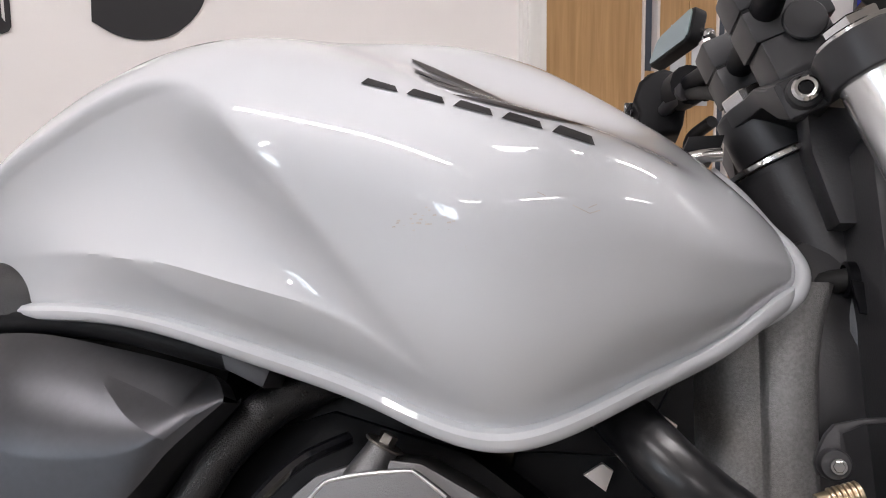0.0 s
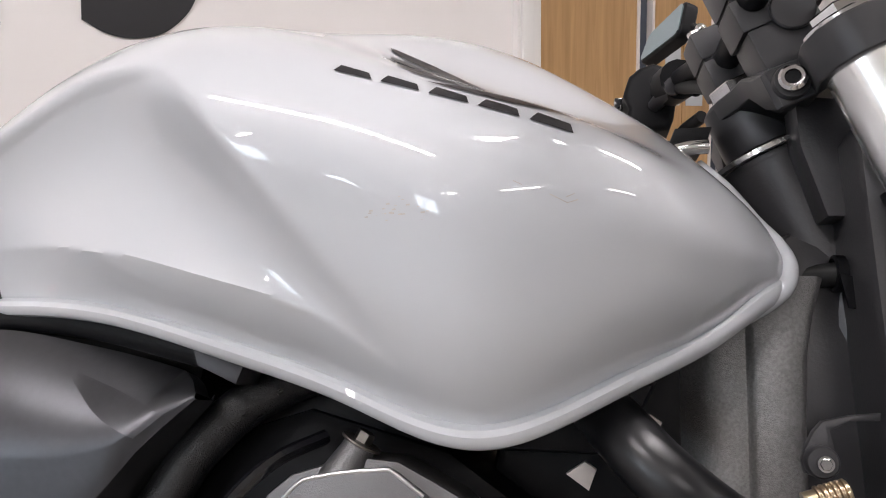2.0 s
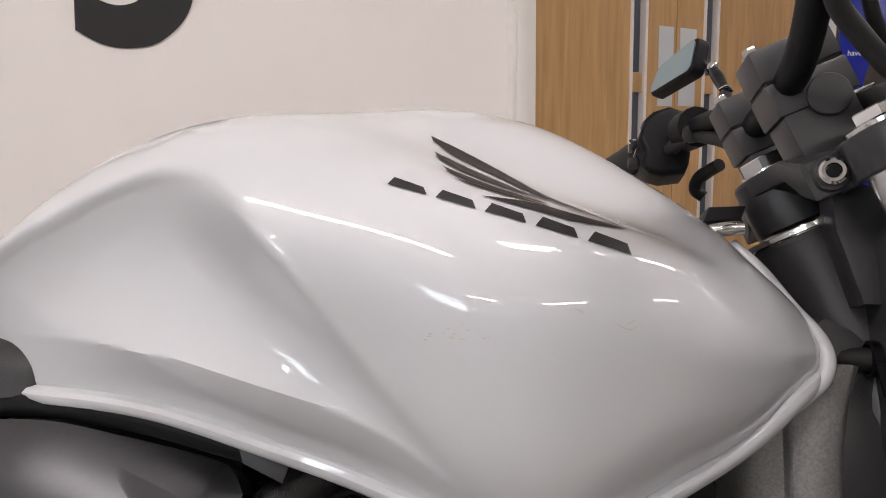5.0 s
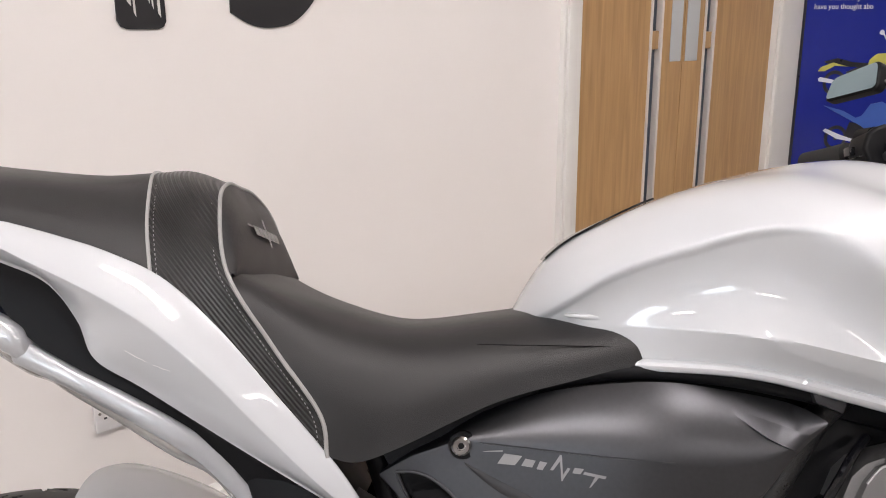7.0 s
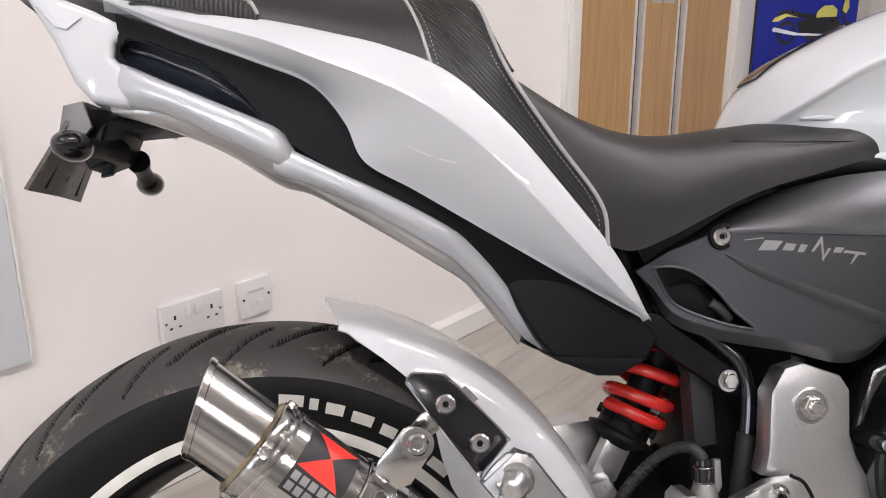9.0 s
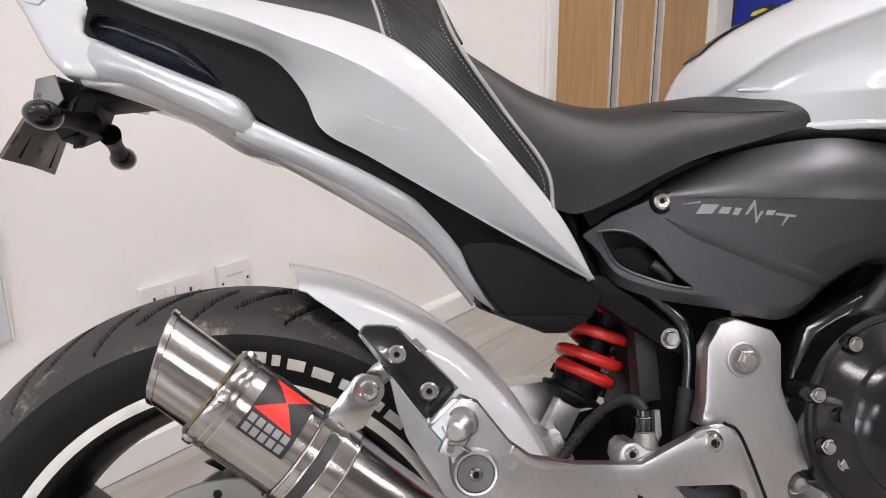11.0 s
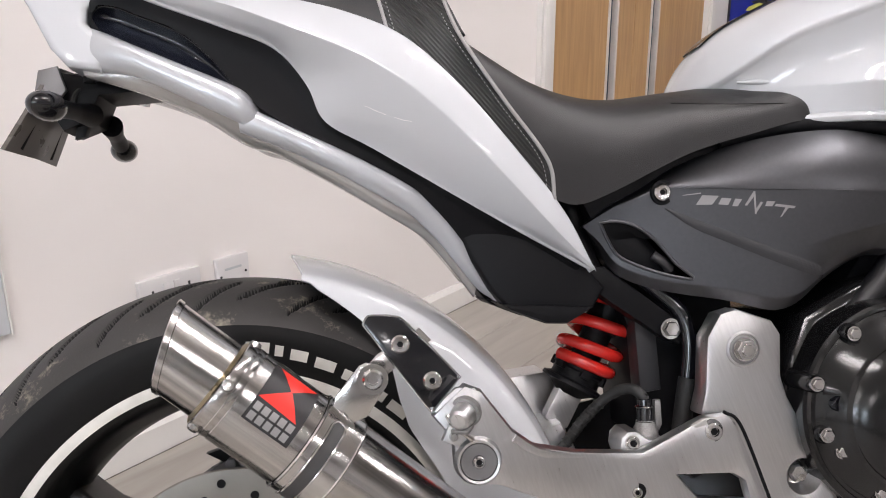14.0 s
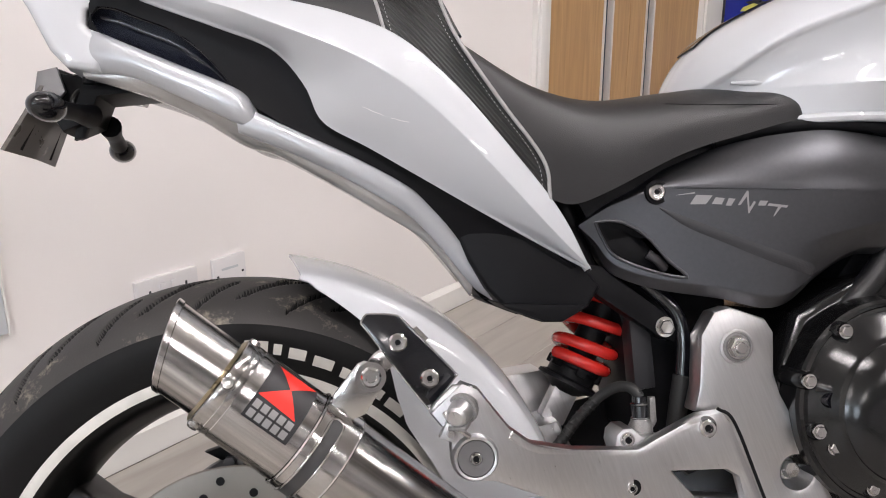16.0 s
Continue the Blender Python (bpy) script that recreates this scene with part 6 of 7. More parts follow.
put_bolt(bolt(0.0080, 0.005, 0.0042, M_CHROME), (0.4397, -0.1528, 0.4782), hang, socket=(0.0046, 0.005))
part("bolt_dish", turned([(0.0001, -0.1080), (0.0115, -0.1085), (0.0140, -0.1140), (0.0172, -0.1275)], 36, "Y", (0.541, 0, 0.423)), M_CAST, pivot, "dished bolt seat", sharp=25)
put_bolt(merged(turned([(0.0001, -0.012), (0.0078, -0.0115), (0.0092, -0.009), (0.0092, 0.0)], 6), turned([(0.0092, -0.003), (0.0112, -0.0025), (0.0114, 0.0)], 24)), (0.5400, -0.110, 0.4240), pivot)
put_bolt(bolt(0.0055, 0.004, 0.0032, M_CHROME, 0.0068), (0.3672, -0.1426, 0.4699), hang, socket=(0.0040, 0.004))
# Another black disc for a recess's shade, laid on the hanger.
part("recess_shade", turned([(0.0001, -0.0008), (0.0072, -0.0008), (0.0078, 0.001)], 28, "Y", (0.3640, -0.1622, 0.4318)), M_BLACK, hang, "dark disc for the bolt recess's shade")
put_bolt(bolt(0.0046, 0.003, 0.003, M_CHROME), (0.3625, -0.1630, 0.4312), hang, socket=(0.0030, 0.003))

# ---------------------------------------------------------------- shock absorber and what stands round it
SH_T, SH_B = Vector((0.4140, 0.0, 0.6125)), Vector((0.3225, 0.0, 0.4485))
sh_d = (SH_B - SH_T).normalized()
sh_m = sh_d.to_track_quat("Z", "Y").to_matrix().to_4x4()
sh_m.translation = SH_T


def shock_body(profile, n=32):
    return moved(turned(profile, n, "Z"), sh_m)


shock = part("shock_absorber", shock_body([(0.0001, 0.0), (0.024, 0.0), (0.024, 0.012), (0.020, 0.02), (0.020, 0.060), (0.0165, 0.062), (0.0165, 0.100), (0.029, 0.1035), (0.029, 0.110), (0.027, 0.112), (0.027, 0.1215), (0.0345, 0.124), (0.0350, 0.128), (0.024, 0.131), (0.014, 0.138), (0.0001, 0.138)]), M_BLACK, BIKE, "black rear shock absorber", sharp=30)
coil = []
for k in range(150):
    a = 2 * math.pi * 4.1 * k / 149 + 0.6
    along = float(np.interp(4.1 * k / 149, [0.0, 0.762, 1.762, 2.762, 3.762, 4.1], [0.006, 0.022, 0.050, 0.079, 0.0985, 0.102]))
    coil.append(tuple(sh_m @ Vector((0.0312 * math.cos(a), 0.0312 * math.sin(a), along))))
part("coil_spring", tube(coil, 0.0067, 12, 320), M_RED, shock, "bright red coil spring")
for k in range(6):
    part("collar_notch", moved(box(0.026, 0.0315, -0.0055, 0.0055, 0.105, 0.1155, 0.0012), sh_m @ pose(0, 0, 0, 0, 0, 60 * k)), M_BLACK, shock)
part("clevis", moved(box(-0.011, 0.011, -0.014, 0.014, 0.134, 0.172, 0.003), sh_m), M_CAST, shock, "silver lower clevis")
part("clevis_eye", turned([(0.004, -0.02), (0.012, -0.02), (0.013, -0.016), (0.013, 0.016), (0.004, 0.02)], 24, "Y", (0.3255, -0.004, 0.4540)), M_CAST, shock)
put_bolt(hexbolt(0.0075, 0.007, 0.010), (0.3265, -0.025, 0.4545), shock)
part("spring_label", moved(slab([(-0.010, -0.004), (0.012, -0.004), (0.012, 0.004), (-0.010, 0.004)], -0.0222, -0.0212, 0), sh_m @ pose(0.0, 0.0, 0.0865)), M_PLASTIC_W, shock, "small white label", smooth=False)
part("linkage", slab([(0.29, 0.46), (0.33, 0.468), (0.345, 0.44), (0.33, 0.40), (0.28, 0.42)], -0.035, 0.035, 0.006), M_CAST, BIKE, "silver shock linkage")
part("inner_frame", slab([(0.350, 0.650), (0.46, 0.630), (0.52, 0.60), (0.53, 0.42), (0.47, 0.40), (0.41, 0.45), (0.405, 0.56), (0.385, 0.62)], -0.040, 0.075, 0.008), M_BLACK, BIKE, "black inner frame")
part("shock_bracket", slab([(0.352, 0.632), (0.372, 0.630), (0.455, 0.565), (0.445, 0.548), (0.428, 0.556), (0.350, 0.612)], -0.075, -0.045, 0.004), M_BLACK, BIKE, "black frame bracket")
# Added black sheet: keeps the view past the linkage dark, hides the floor.
part("dark_backing", slab([(0.3979, 0.4759), (0.4266, 0.4841), (0.4879, 0.4806), (0.4843, 0.4018), (0.3167, 0.4127), (0.3154, 0.4612), (0.3358, 0.4749), (0.3521, 0.4674)], 0.048, 0.052, 0.001), M_BLACK, BIKE, "added black sheet behind the shock linkage")
part("battery_box", slab([(0.404, 0.585), (0.428, 0.572), (0.432, 0.50), (0.408, 0.497)], -0.058, -0.02, 0.006), M_DARK_GREY, BIKE, "dark grey moulded box")
put_bolt(hexbolt(0.0078, 0.008, 0.0105), (0.435, -0.076, 0.565), BIKE)
part("frame_tube", tube([(0.400, -0.070, 0.625), (0.425, -0.072, 0.604), (0.446, -0.076, 0.582), (0.454, -0.078, 0.552), (0.450, -0.078, 0.510), (0.441, -0.078, 0.460), (0.436, -0.078, 0.42)], 0.0080, 14, 50), M_BLACK_GLOSS, BIKE, "glossy black pipe")
part("pipe_sleeve", tube([(0.4505, -0.079, 0.515), (0.443, -0.079, 0.475), (0.436, -0.079, 0.43)], 0.0095, 14, 20), M_RUBBER, BIKE, "black rubber sleeve")
cylinder = part("brake_cylinder", turned([(0.0085, 0.0205), (0.0095, 0.016), (0.0118, 0.012), (0.0118, 0.004), (0.0130, 0.0), (0.0130, -0.008)], 24, "Z", (0.3895, -0.118, 0.464)), M_CAST_GREY, BIKE, "grey rear brake cylinder", sharp=30)
part("hose_union", turned([(0.0001, 0.0450), (0.0040, 0.0450), (0.0048, 0.0410), (0.0062, 0.0400), (0.0064, 0.0345), (0.0085, 0.0335), (0.0085, 0.0325), (0.0078, 0.0318), (0.0078, 0.0205), (0.0088, 0.0198), (0.0088, 0.0185)], 24, "Z", (0.3895, -0.118, 0.464)), M_BLACK_GLOSS, cylinder, "black hose union", sharp=30)
for z in (0.0330, 0.0192):
    part("union_ring", turned([(0.0080, z - 0.0009), (0.0089, z), (0.0080, z + 0.0009)], 24, "Z", (0.3895, -0.118, 0.464)), M_CHROME, cylinder, "bright ring")
part("cylinder_fin", slab([(0.3985, 0.5030), (0.4045, 0.5030), (0.4052, 0.480), (0.402, 0.4740), (0.3985, 0.4760)], -0.121, -0.114, 0.0015), M_CAST_GREY, cylinder)
part("cylinder_lug", slab([(0.356, 0.464), (0.358, 0.474), (0.364, 0.4795), (0.373, 0.4795), (0.382, 0.472), (0.404, 0.468), (0.404, 0.450), (0.360, 0.450)], -0.142, -0.105, 0.003), M_CAST, BIKE)
part("brake_hose", tube([(0.312, -0.08, 0.448), (0.3226, -0.080, 0.4586), (0.340, -0.082, 0.480), (0.3588, -0.088, 0.4994), (0.3721, -0.100, 0.5105), (0.3818, -0.112, 0.5125), (0.3885, -0.118, 0.5060), (0.3895, -0.118, 0.502)], 0.0052, 10, 40), M_RUBBER, BIKE, "ribbed black brake hose")
for k in range(9):
    c = spline([(0.3226, -0.080, 0.4586), (0.340, -0.082, 0.480), (0.3588, -0.088, 0.4994)], 10)[k]
    part("hose_ring", moved(turned([(0.0054, -0.001), (0.0062, -0.0006), (0.0062, 0.0006), (0.0054, 0.001)], 12, "Z"), Matrix.Translation(c) @ pose(0, 0, 0, 0, 40, 0)), M_RUBBER, BIKE)

# ---------------------------------------------------------------- engine
eng = part("engine", slab([(0.50, 0.27), (0.525, 0.46), (0.560, 0.575), (0.620, 0.605), (0.700, 0.625), (0.755, 0.662), (0.87, 0.650), (0.94, 0.60), (0.93, 0.45), (0.88, 0.28), (0.60, 0.22)], -0.105, 0.12, 0.015, 3), M_ENGINE, BIKE, "black engine block")
CL = (0.640, 0.483)
part("clutch_cover", turned([(0.0001, -0.163), (0.030, -0.1625), (0.048, -0.160), (0.062, -0.155), (0.072, -0.1485), (0.080, -0.140), (0.087, -0.1345), (0.093, -0.128), (0.104, -0.125), (0.106, -0.10)], 72, "Y", (CL[0], -0.012, CL[1])), M_ENGINE, eng, "glossy black clutch cover", sharp=30)
for r, y in ((0.071, -0.149), (0.098, -0.1272)):
    part("cover_ridge", turned([(r - 0.003, y + 0.002), (r, y - 0.0018), (r + 0.003, y + 0.002)], 72, "Y", (CL[0], -0.012, CL[1])), M_ENGINE, eng)
for x, z in ((0.584, 0.559), (0.545, 0.514), (0.553, 0.466), (0.567, 0.450), (0.604, 0.409)):
    part("bolt_lug", turned([(0.0075, -0.146), (0.0090, -0.144), (0.011, -0.11)], 16, "Y", (x, 0, z)), M_ENGINE, eng)
    put_bolt(hexbolt(0.0055, 0.006, 0.0070), (x, -0.146, z), eng)
part("oil_filler", moved(turned([(0.0001, -0.006), (0.006, -0.006), (0.008, -0.003), (0.0125, -0.004), (0.0145, 0.0), (0.0145, 0.02)], 28), pose(0.573, -0.150, 0.495) @ Matrix.Diagonal((1.2, 1, 0.75, 1))), M_BLACK_GLOSS, eng, "black oil filler cap")
part("filler_neck", tube([(0.556, -0.140, 0.508), (0.577, -0.150, 0.502), (0.603, -0.154, 0.495)], [0.007, 0.009, 0.006], 12, 14), M_ENGINE, eng)
HEAD_OUT = [(0.735, 0.640), (0.7515, 0.676), (0.7638, 0.6868), (0.7819, 0.6929), (0.7999, 0.6973), (0.8194, 0.6961), (0.8329, 0.6898), (0.8505, 0.6812), (0.885, 0.655), (0.885, 0.60), (0.74, 0.60)]
part("cylinder_head", slab(HEAD_OUT, -0.111, 0.111, 0.002, 2), M_CAST_DARK, eng, "grey cast cylinder head cover", sharp=30)
HEAD_IN = [(0.744, 0.640), (0.7600, 0.6720), (0.7707, 0.6840), (0.7789, 0.6873), (0.7936, 0.6904), (0.8141, 0.6929), (0.8190, 0.6918), (0.8346, 0.6815), (0.868, 0.655), (0.868, 0.60), (0.748, 0.60)]
part("head_face", slab(HEAD_IN, -0.1195, -0.100, 0.0016, 2), M_CAST_DARK, eng, sharp=20)
part("head_edge", tube([(x, -0.1188, z) for x, z in HEAD_IN[1:8]], 0.0011, 8, 60), M_CAST, eng)
LUG = pose(0.7985, -0.106, 0.7035, 0, 27, 0)
part("boss", moved(turned([(0.0125, -0.022), (0.0088, -0.004), (0.0084, 0.0), (0.0001, 0.0)], 28, "Z"), LUG), M_CAST_DARK, eng)
part("boss_bolt", moved(merged(turned([(0.0001, 0.0068), (0.0046, 0.0068), (0.0050, 0.0060), (0.0050, 0.0010)], 6, "Z"), turned([(0.0001, 0.0016), (0.0108, 0.0014), (0.0112, 0.0006), (0.0108, 0.0)], 32, "Z")), LUG), M_DISC, eng, "dull metal bolt with washer", sharp=30)
part("throttle_body", slab([(0.62, 0.60), (0.70, 0.70), (0.76, 0.72), (0.84, 0.70), (0.90, 0.66), (0.80, 0.60)], -0.075, 0.09, 0.01), M_BLACK, BIKE, "black throttle body under the tank")
part("airbox", slab([(0.50, 0.66), (0.52, 0.745), (0.66, 0.745), (0.76, 0.735), (0.86, 0.735), (0.95, 0.74), (0.93, 0.70), (0.74, 0.70), (0.66, 0.64), (0.55, 0.60)], -0.070, 0.09, 0.008), M_BLACK, BIKE, "black airbox below the tank")
part("cover_back", slab([(0.50, 0.690), (0.515, 0.744), (0.58, 0.760), (0.65, 0.758), (0.705, 0.746), (0.700, 0.700), (0.62, 0.66)], -0.096, -0.06, 0.004), M_BLACK, BIKE, "black backing of the side cover")
part("cover_strip", tube([(0.490, -0.088, 0.7495), (0.535, -0.096, 0.7600), (0.570, -0.102, 0.7630), (0.610, -0.110, 0.7625), (0.655, -0.116, 0.7580), (0.695, -0.118, 0.7500), (0.728, -0.118, 0.7430)], 0.0072, 10, 40, 0.7), M_BLACK, BIKE, "black rubber strip below the tank")
part("strip_end", slab([(0.712, 0.751), (0.742, 0.742), (0.738, 0.731), (0.716, 0.740)], -0.128, -0.10, 0.002), M_DARK_GREY, BIKE)
part("frame_rail", tube([(0.760, -0.078, 0.738), (0.732, -0.092, 0.722), (0.708, -0.102, 0.696), (0.690, -0.102, 0.668), (0.650, -0.102, 0.610), (0.60, -0.10, 0.56)], 0.0125, 14, 40), M_SLEEVE, BIKE, "black woven-look frame rail")
part("engine_cable", tube([(0.775, -0.09, 0.705), (0.755, -0.108, 0.694), (0.738, -0.118, 0.676), (0.72, -0.12, 0.65)], 0.004, 8, 24), M_BLACK_GLOSS, BIKE, "black cable")
# Pale plates added in place of gaps where the bright wall shows through.
for x, z in ((0.838, 0.678), (0.902, 0.690), (0.936, 0.716)):
    part("wall_glimpse", slab([(x, z), (x + 0.010, z + 0.007), (x + 0.016, z + 0.003), (x + 0.012, z - 0.008)], -0.070, -0.062, 0.001), M_ALU_EDGE, BIKE)
part("coolant_hose", tube([(0.915, -0.070, 0.730), (0.930, -0.108, 0.714), (0.946, -0.120, 0.698), (0.968, -0.118, 0.681), (0.998, -0.110, 0.662), (1.03, -0.10, 0.642)], 0.0155, 16, 40), M_HOSE, BIKE, "black coolant hose")
rows = []
for z, grow in ((0.58, 0.0), (0.66, 0.0), (0.72, 0.0005), (0.755, 0.002), (0.780, 0.006), (0.800, 0.012)):
    sec = [(0.966, -0.020), (0.9735, -0.034), (0.9785, -0.041), (0.983, -0.0455), (0.989, -0.0470), (0.9965, -0.0475), (0.9985, -0.0470), (1.0015, -0.0475), (1.0035, -0.0520), (1.0050, -0.0535), (1.0215 + grow, -0.0535), (1.0235 + grow, -0.0520), (1.0245 + grow, -0.046), (1.026 + grow, -0.020)]
    rows.append([Vector((x, y, z)) for x, y in sec])
part("head_frame", loft(rows, -0.004), M_CAST_GREY, BIKE, "rough cast frame downtube", sharp=62)
mirrored = bmesh.new()
grid_faces(mirrored, [[Vector((p.x, -p.y, p.z)) for p in r] for r in rows])
part("head_frame", mirrored, M_CAST_GREY, BIKE, "rough cast frame downtube", sharp=62)
# Added black filler that hides the floor and keeps this gap dark.
part("front_filler", slab([(0.862, 0.702), (0.905, 0.735), (0.940, 0.765), (0.972, 0.775), (0.972, 0.60), (0.90, 0.55), (0.84, 0.60)], -0.030, 0.08, 0.008), M_BLACK, BIKE, "added black filler by the engine's front")
union = part("brass_union", tube([(1.0105, -0.108, 0.6870), (1.0300, -0.108, 0.6935)], [0.0052, 0.0052], 22, 6), M_BRASS, BIKE, "ribbed brass hose union", sharp=20)
for k in range(6):
    part("union_rib", moved(turned([(0.0050, -0.0011), (0.0062, -0.0006), (0.0062, 0.0006), (0.0050, 0.0011)], 22, "X"), pose(1.0170 + 0.0023 * k, -0.108, 0.6893 + 0.00076 * k, 0, -18, 0)), M_BRASS, union, sharp=20)
part("radiator", slab([(1.06, 0.74), (1.09, 0.74), (1.10, 0.45), (1.07, 0.45)], -0.16, 0.16, 0.004), M_BLACK, BIKE, "black radiator")
STAY = [(1.0197, 0.7188), (1.0241, 0.7239), (1.0377, 0.7273), (1.0506, 0.7289), (1.0504, 0.7251), (1.0376, 0.7245), (1.0275, 0.7197), (1.0290, 0.7120), (1.0302, 0.7058), (1.0282, 0.6998), (1.0221, 0.6968), (1.0157, 0.6991), (1.0141, 0.705), (1.0162, 0.7118)]
part("radiator_stay", slab(STAY, -0.094, -0.088, 0.0012), M_HEAD, BIKE, "black radiator stay")
part("heat_shield", slab([(1.0635, 0.7179), (1.0662, 0.708), (1.070, 0.703), (1.081, 0.7029), (1.0812, 0.7072), (1.0719, 0.7083), (1.0691, 0.7148)], -0.002, 0.0, 0.0004), M_BRASS, BIKE, "bronze metal bracket")
part("inlet_ring", tube([(1.052, -0.030, 0.725), (1.051, -0.030, 0.7066), (1.0519, -0.030, 0.6943), (1.0574, -0.030, 0.686), (1.0705, -0.030, 0.6847), (1.09, -0.03, 0.69)], 0.0022, 8, 40), M_CAST_DARK, BIKE)
part("stay_grommet", turned([(0.0001, -0.006), (0.0068, -0.006), (0.0078, -0.0048), (0.0078, 0.0)], 36, "Y", (1.022, -0.094, 0.705)), M_HEAD, BIKE, "black rubber grommet")
put_bolt(hexbolt(0.0030, 0.0035, 0.0038), (1.0223, -0.100, 0.7045), BIKE)

# ---------------------------------------------------------------- front end: steering axis leans back
ST = pose(1.020, 0, 0.902, 0, -23.5, 0)


def steer(bm):
    return moved(bm, ST)


part("steering_head", steer(turned([(0.034, -0.026), (0.0345, -0.024), (0.034, -0.022), (0.033, -0.03), (0.033, -0.10), (0.040, -0.13), (0.040, -0.24)], 40, "Z")), M_HEAD, BIKE, "black steering head")
part("bearing_ring", steer(turned([(0.034, -0.0215), (0.0385, -0.021), (0.0385, -0.018), (0.034, -0.0175)], 48, "Z")), M_CHROME, BIKE, "bright bearing ring")
part("head_gusset", slab([(0.985, 0.80), (1.03, 0.83), (1.09, 0.80), (1.10, 0.66), (1.03, 0.64), (0.985, 0.72)], -0.034, 0.034, 0.012), M_HEAD, BIKE, "black frame head gusset")
YOKE = [(-0.024, 0.0), (-0.0235, -0.010), (-0.0200, -0.019), (-0.0135, -0.030), (-0.0115, -0.045), (-0.0120, -0.062), (-0.0120, -0.077), (-0.0095, -0.0795), (0.0085, -0.0800), (0.0065, -0.088), (0.0040, -0.100), (0.0075, -0.115), (0.017, -0.124), (0.030, -0.1265), (0.046, -0.121), (0.055, -0.108), (0.056, -0.090), (0.044, -0.074), (0.036, -0.050), (0.034, -0.025), (0.034, 0.0)]
YOKE = YOKE + [(x, -y) for x, y in YOKE[-2:0:-1]]
yb = bmesh.new()
face = yb.faces.new([yb.verts.new((x, y, -0.0115)) for x, y in YOKE])
ex = bmesh.ops.extrude_face_region(yb, geom=[face])
bmesh.ops.translate(yb, verts=[v for v in ex["geom"] if isinstance(v, bmesh.types.BMVert)], vec=(0, 0, 0.0225))
bmesh.ops.bevel(yb, geom=[e for e in yb.edges if abs(e.verts[0].co.z - e.verts[1].co.z) < 1e-6], offset=0.002, segments=3, profile=0.6, affect="EDGES")
for v in yb.verts:  # the arms rise towards the stem and grow thinner
    k = min(1.0, max(0.0, (0.074 - abs(v.co.y)) / 0.034))
    k = k * k * (3 - 2 * k)
    v.co.z += k * (0.0115 if v.co.z > 0 else 0.0215)
yoke = part("top_yoke", steer(yb), M_YOKE, BIKE, "dark grey arched top yoke", sharp=35)
part("stem_boss", steer(turned([(0.026, 0.0195), (0.0262, -0.010), (0.0255, -0.0145), (0.0001, -0.0145)], 40, "Z")), M_YOKE, yoke)
pinch = part("pinch_bolt", bolt(0.0074, 0.005, 0.0042, M_CHROME, 0.0), M_CHROME, yoke, "bright socket bolt", sharp=30)
# Black hexagon painted in for the shade of the pinch bolt's socket.
part("socket_shade", turned([(0.0001, 0.0), (0.0040, 0.0)], 6, "Y", (0, -0.0038, 0)), M_BLACK, pinch, "black hexagon for the socket's shade", smooth=False)
pinch.matrix_basis = pose(1.0199, -0.0845, 0.9016, 0, 0, -14)
part("pinch_boss", turned([(0.0001, -0.0840), (0.0092, -0.0835), (0.0098, -0.0820), (0.0100, -0.060)], 28, "Y", (1.0199, 0, 0.9016)), M_YOKE, yoke, sharp=40)
part("wiring_cover", slab([(1.028, 0.900), (1.0338, 0.9040), (1.0523, 0.9020), (1.0608, 0.893), (1.0715, 0.8793), (1.0691, 0.8331), (1.043, 0.833), (1.030, 0.875)], -0.055, -0.030, 0.004), M_HEAD, BIKE, "black wiring cover behind the yoke")
part("headlamp_bracket", slab([(1.050, 0.872), (1.072, 0.905), (1.16, 0.90), (1.16, 0.70), (1.062, 0.68)], -0.085, 0.085, 0.008), M_HEAD, BIKE, "black headlamp bracket")
part("lower_yoke", steer(box(-0.02, 0.06, -0.125, 0.125, -0.215, -0.185, 0.008)), M_YOKE, BIKE, "dark grey lower yoke")
for side in (-1, 1):
    fork = part("fork_leg", steer(turned([(0.0215, 0.010), (0.0215, -0.20), (0.026, -0.205), (0.026, -0.45)], 40, "Z", (0.030, side * 0.100, 0))), M_FORK, BIKE, "bright metal fork tube")
    cap = part("fork_cap", steer(turned([(0.0222, 0.0112), (0.0222, 0.0135), (0.0212, 0.0145), (0.0001, 0.0145)], 40, "Z", (0.030, side * 0.100, 0))), M_CHROME, fork, "bright fork cap", sharp=30)
    part("cap_nut", steer(turned([(0.0158, 0.0145), (0.0158, 0.0205), (0.0148, 0.0215), (0.0001, 0.0215)], 6, "Z", (0.030, side * 0.100, 0))), M_CHROME, cap, "bright hexagon nut", sharp=20)
    part("fork_shroud", steer(turned([(0.028, -0.075), (0.028, -0.16), (0.031, -0.165), (0.031, -0.30)], 32, "Z", (0.034, side * 0.100, 0))), M_BLACK, fork)
part("stem_nut", steer(merged(turned([(0.0190, 0.0225), (0.0190, 0.0250), (0.0001, 0.0250)], 36, "Z", (0.0, 0, 0)), turned([(0.0168, 0.0250), (0.0168, 0.0325), (0.0158, 0.0335), (0.011, 0.0335), (0.010, 0.030), (0.0001, 0.030)], 6, "Z", (0.0, 0, 0)))), M_CHROME, yoke, "bright stem nut", sharp=20)
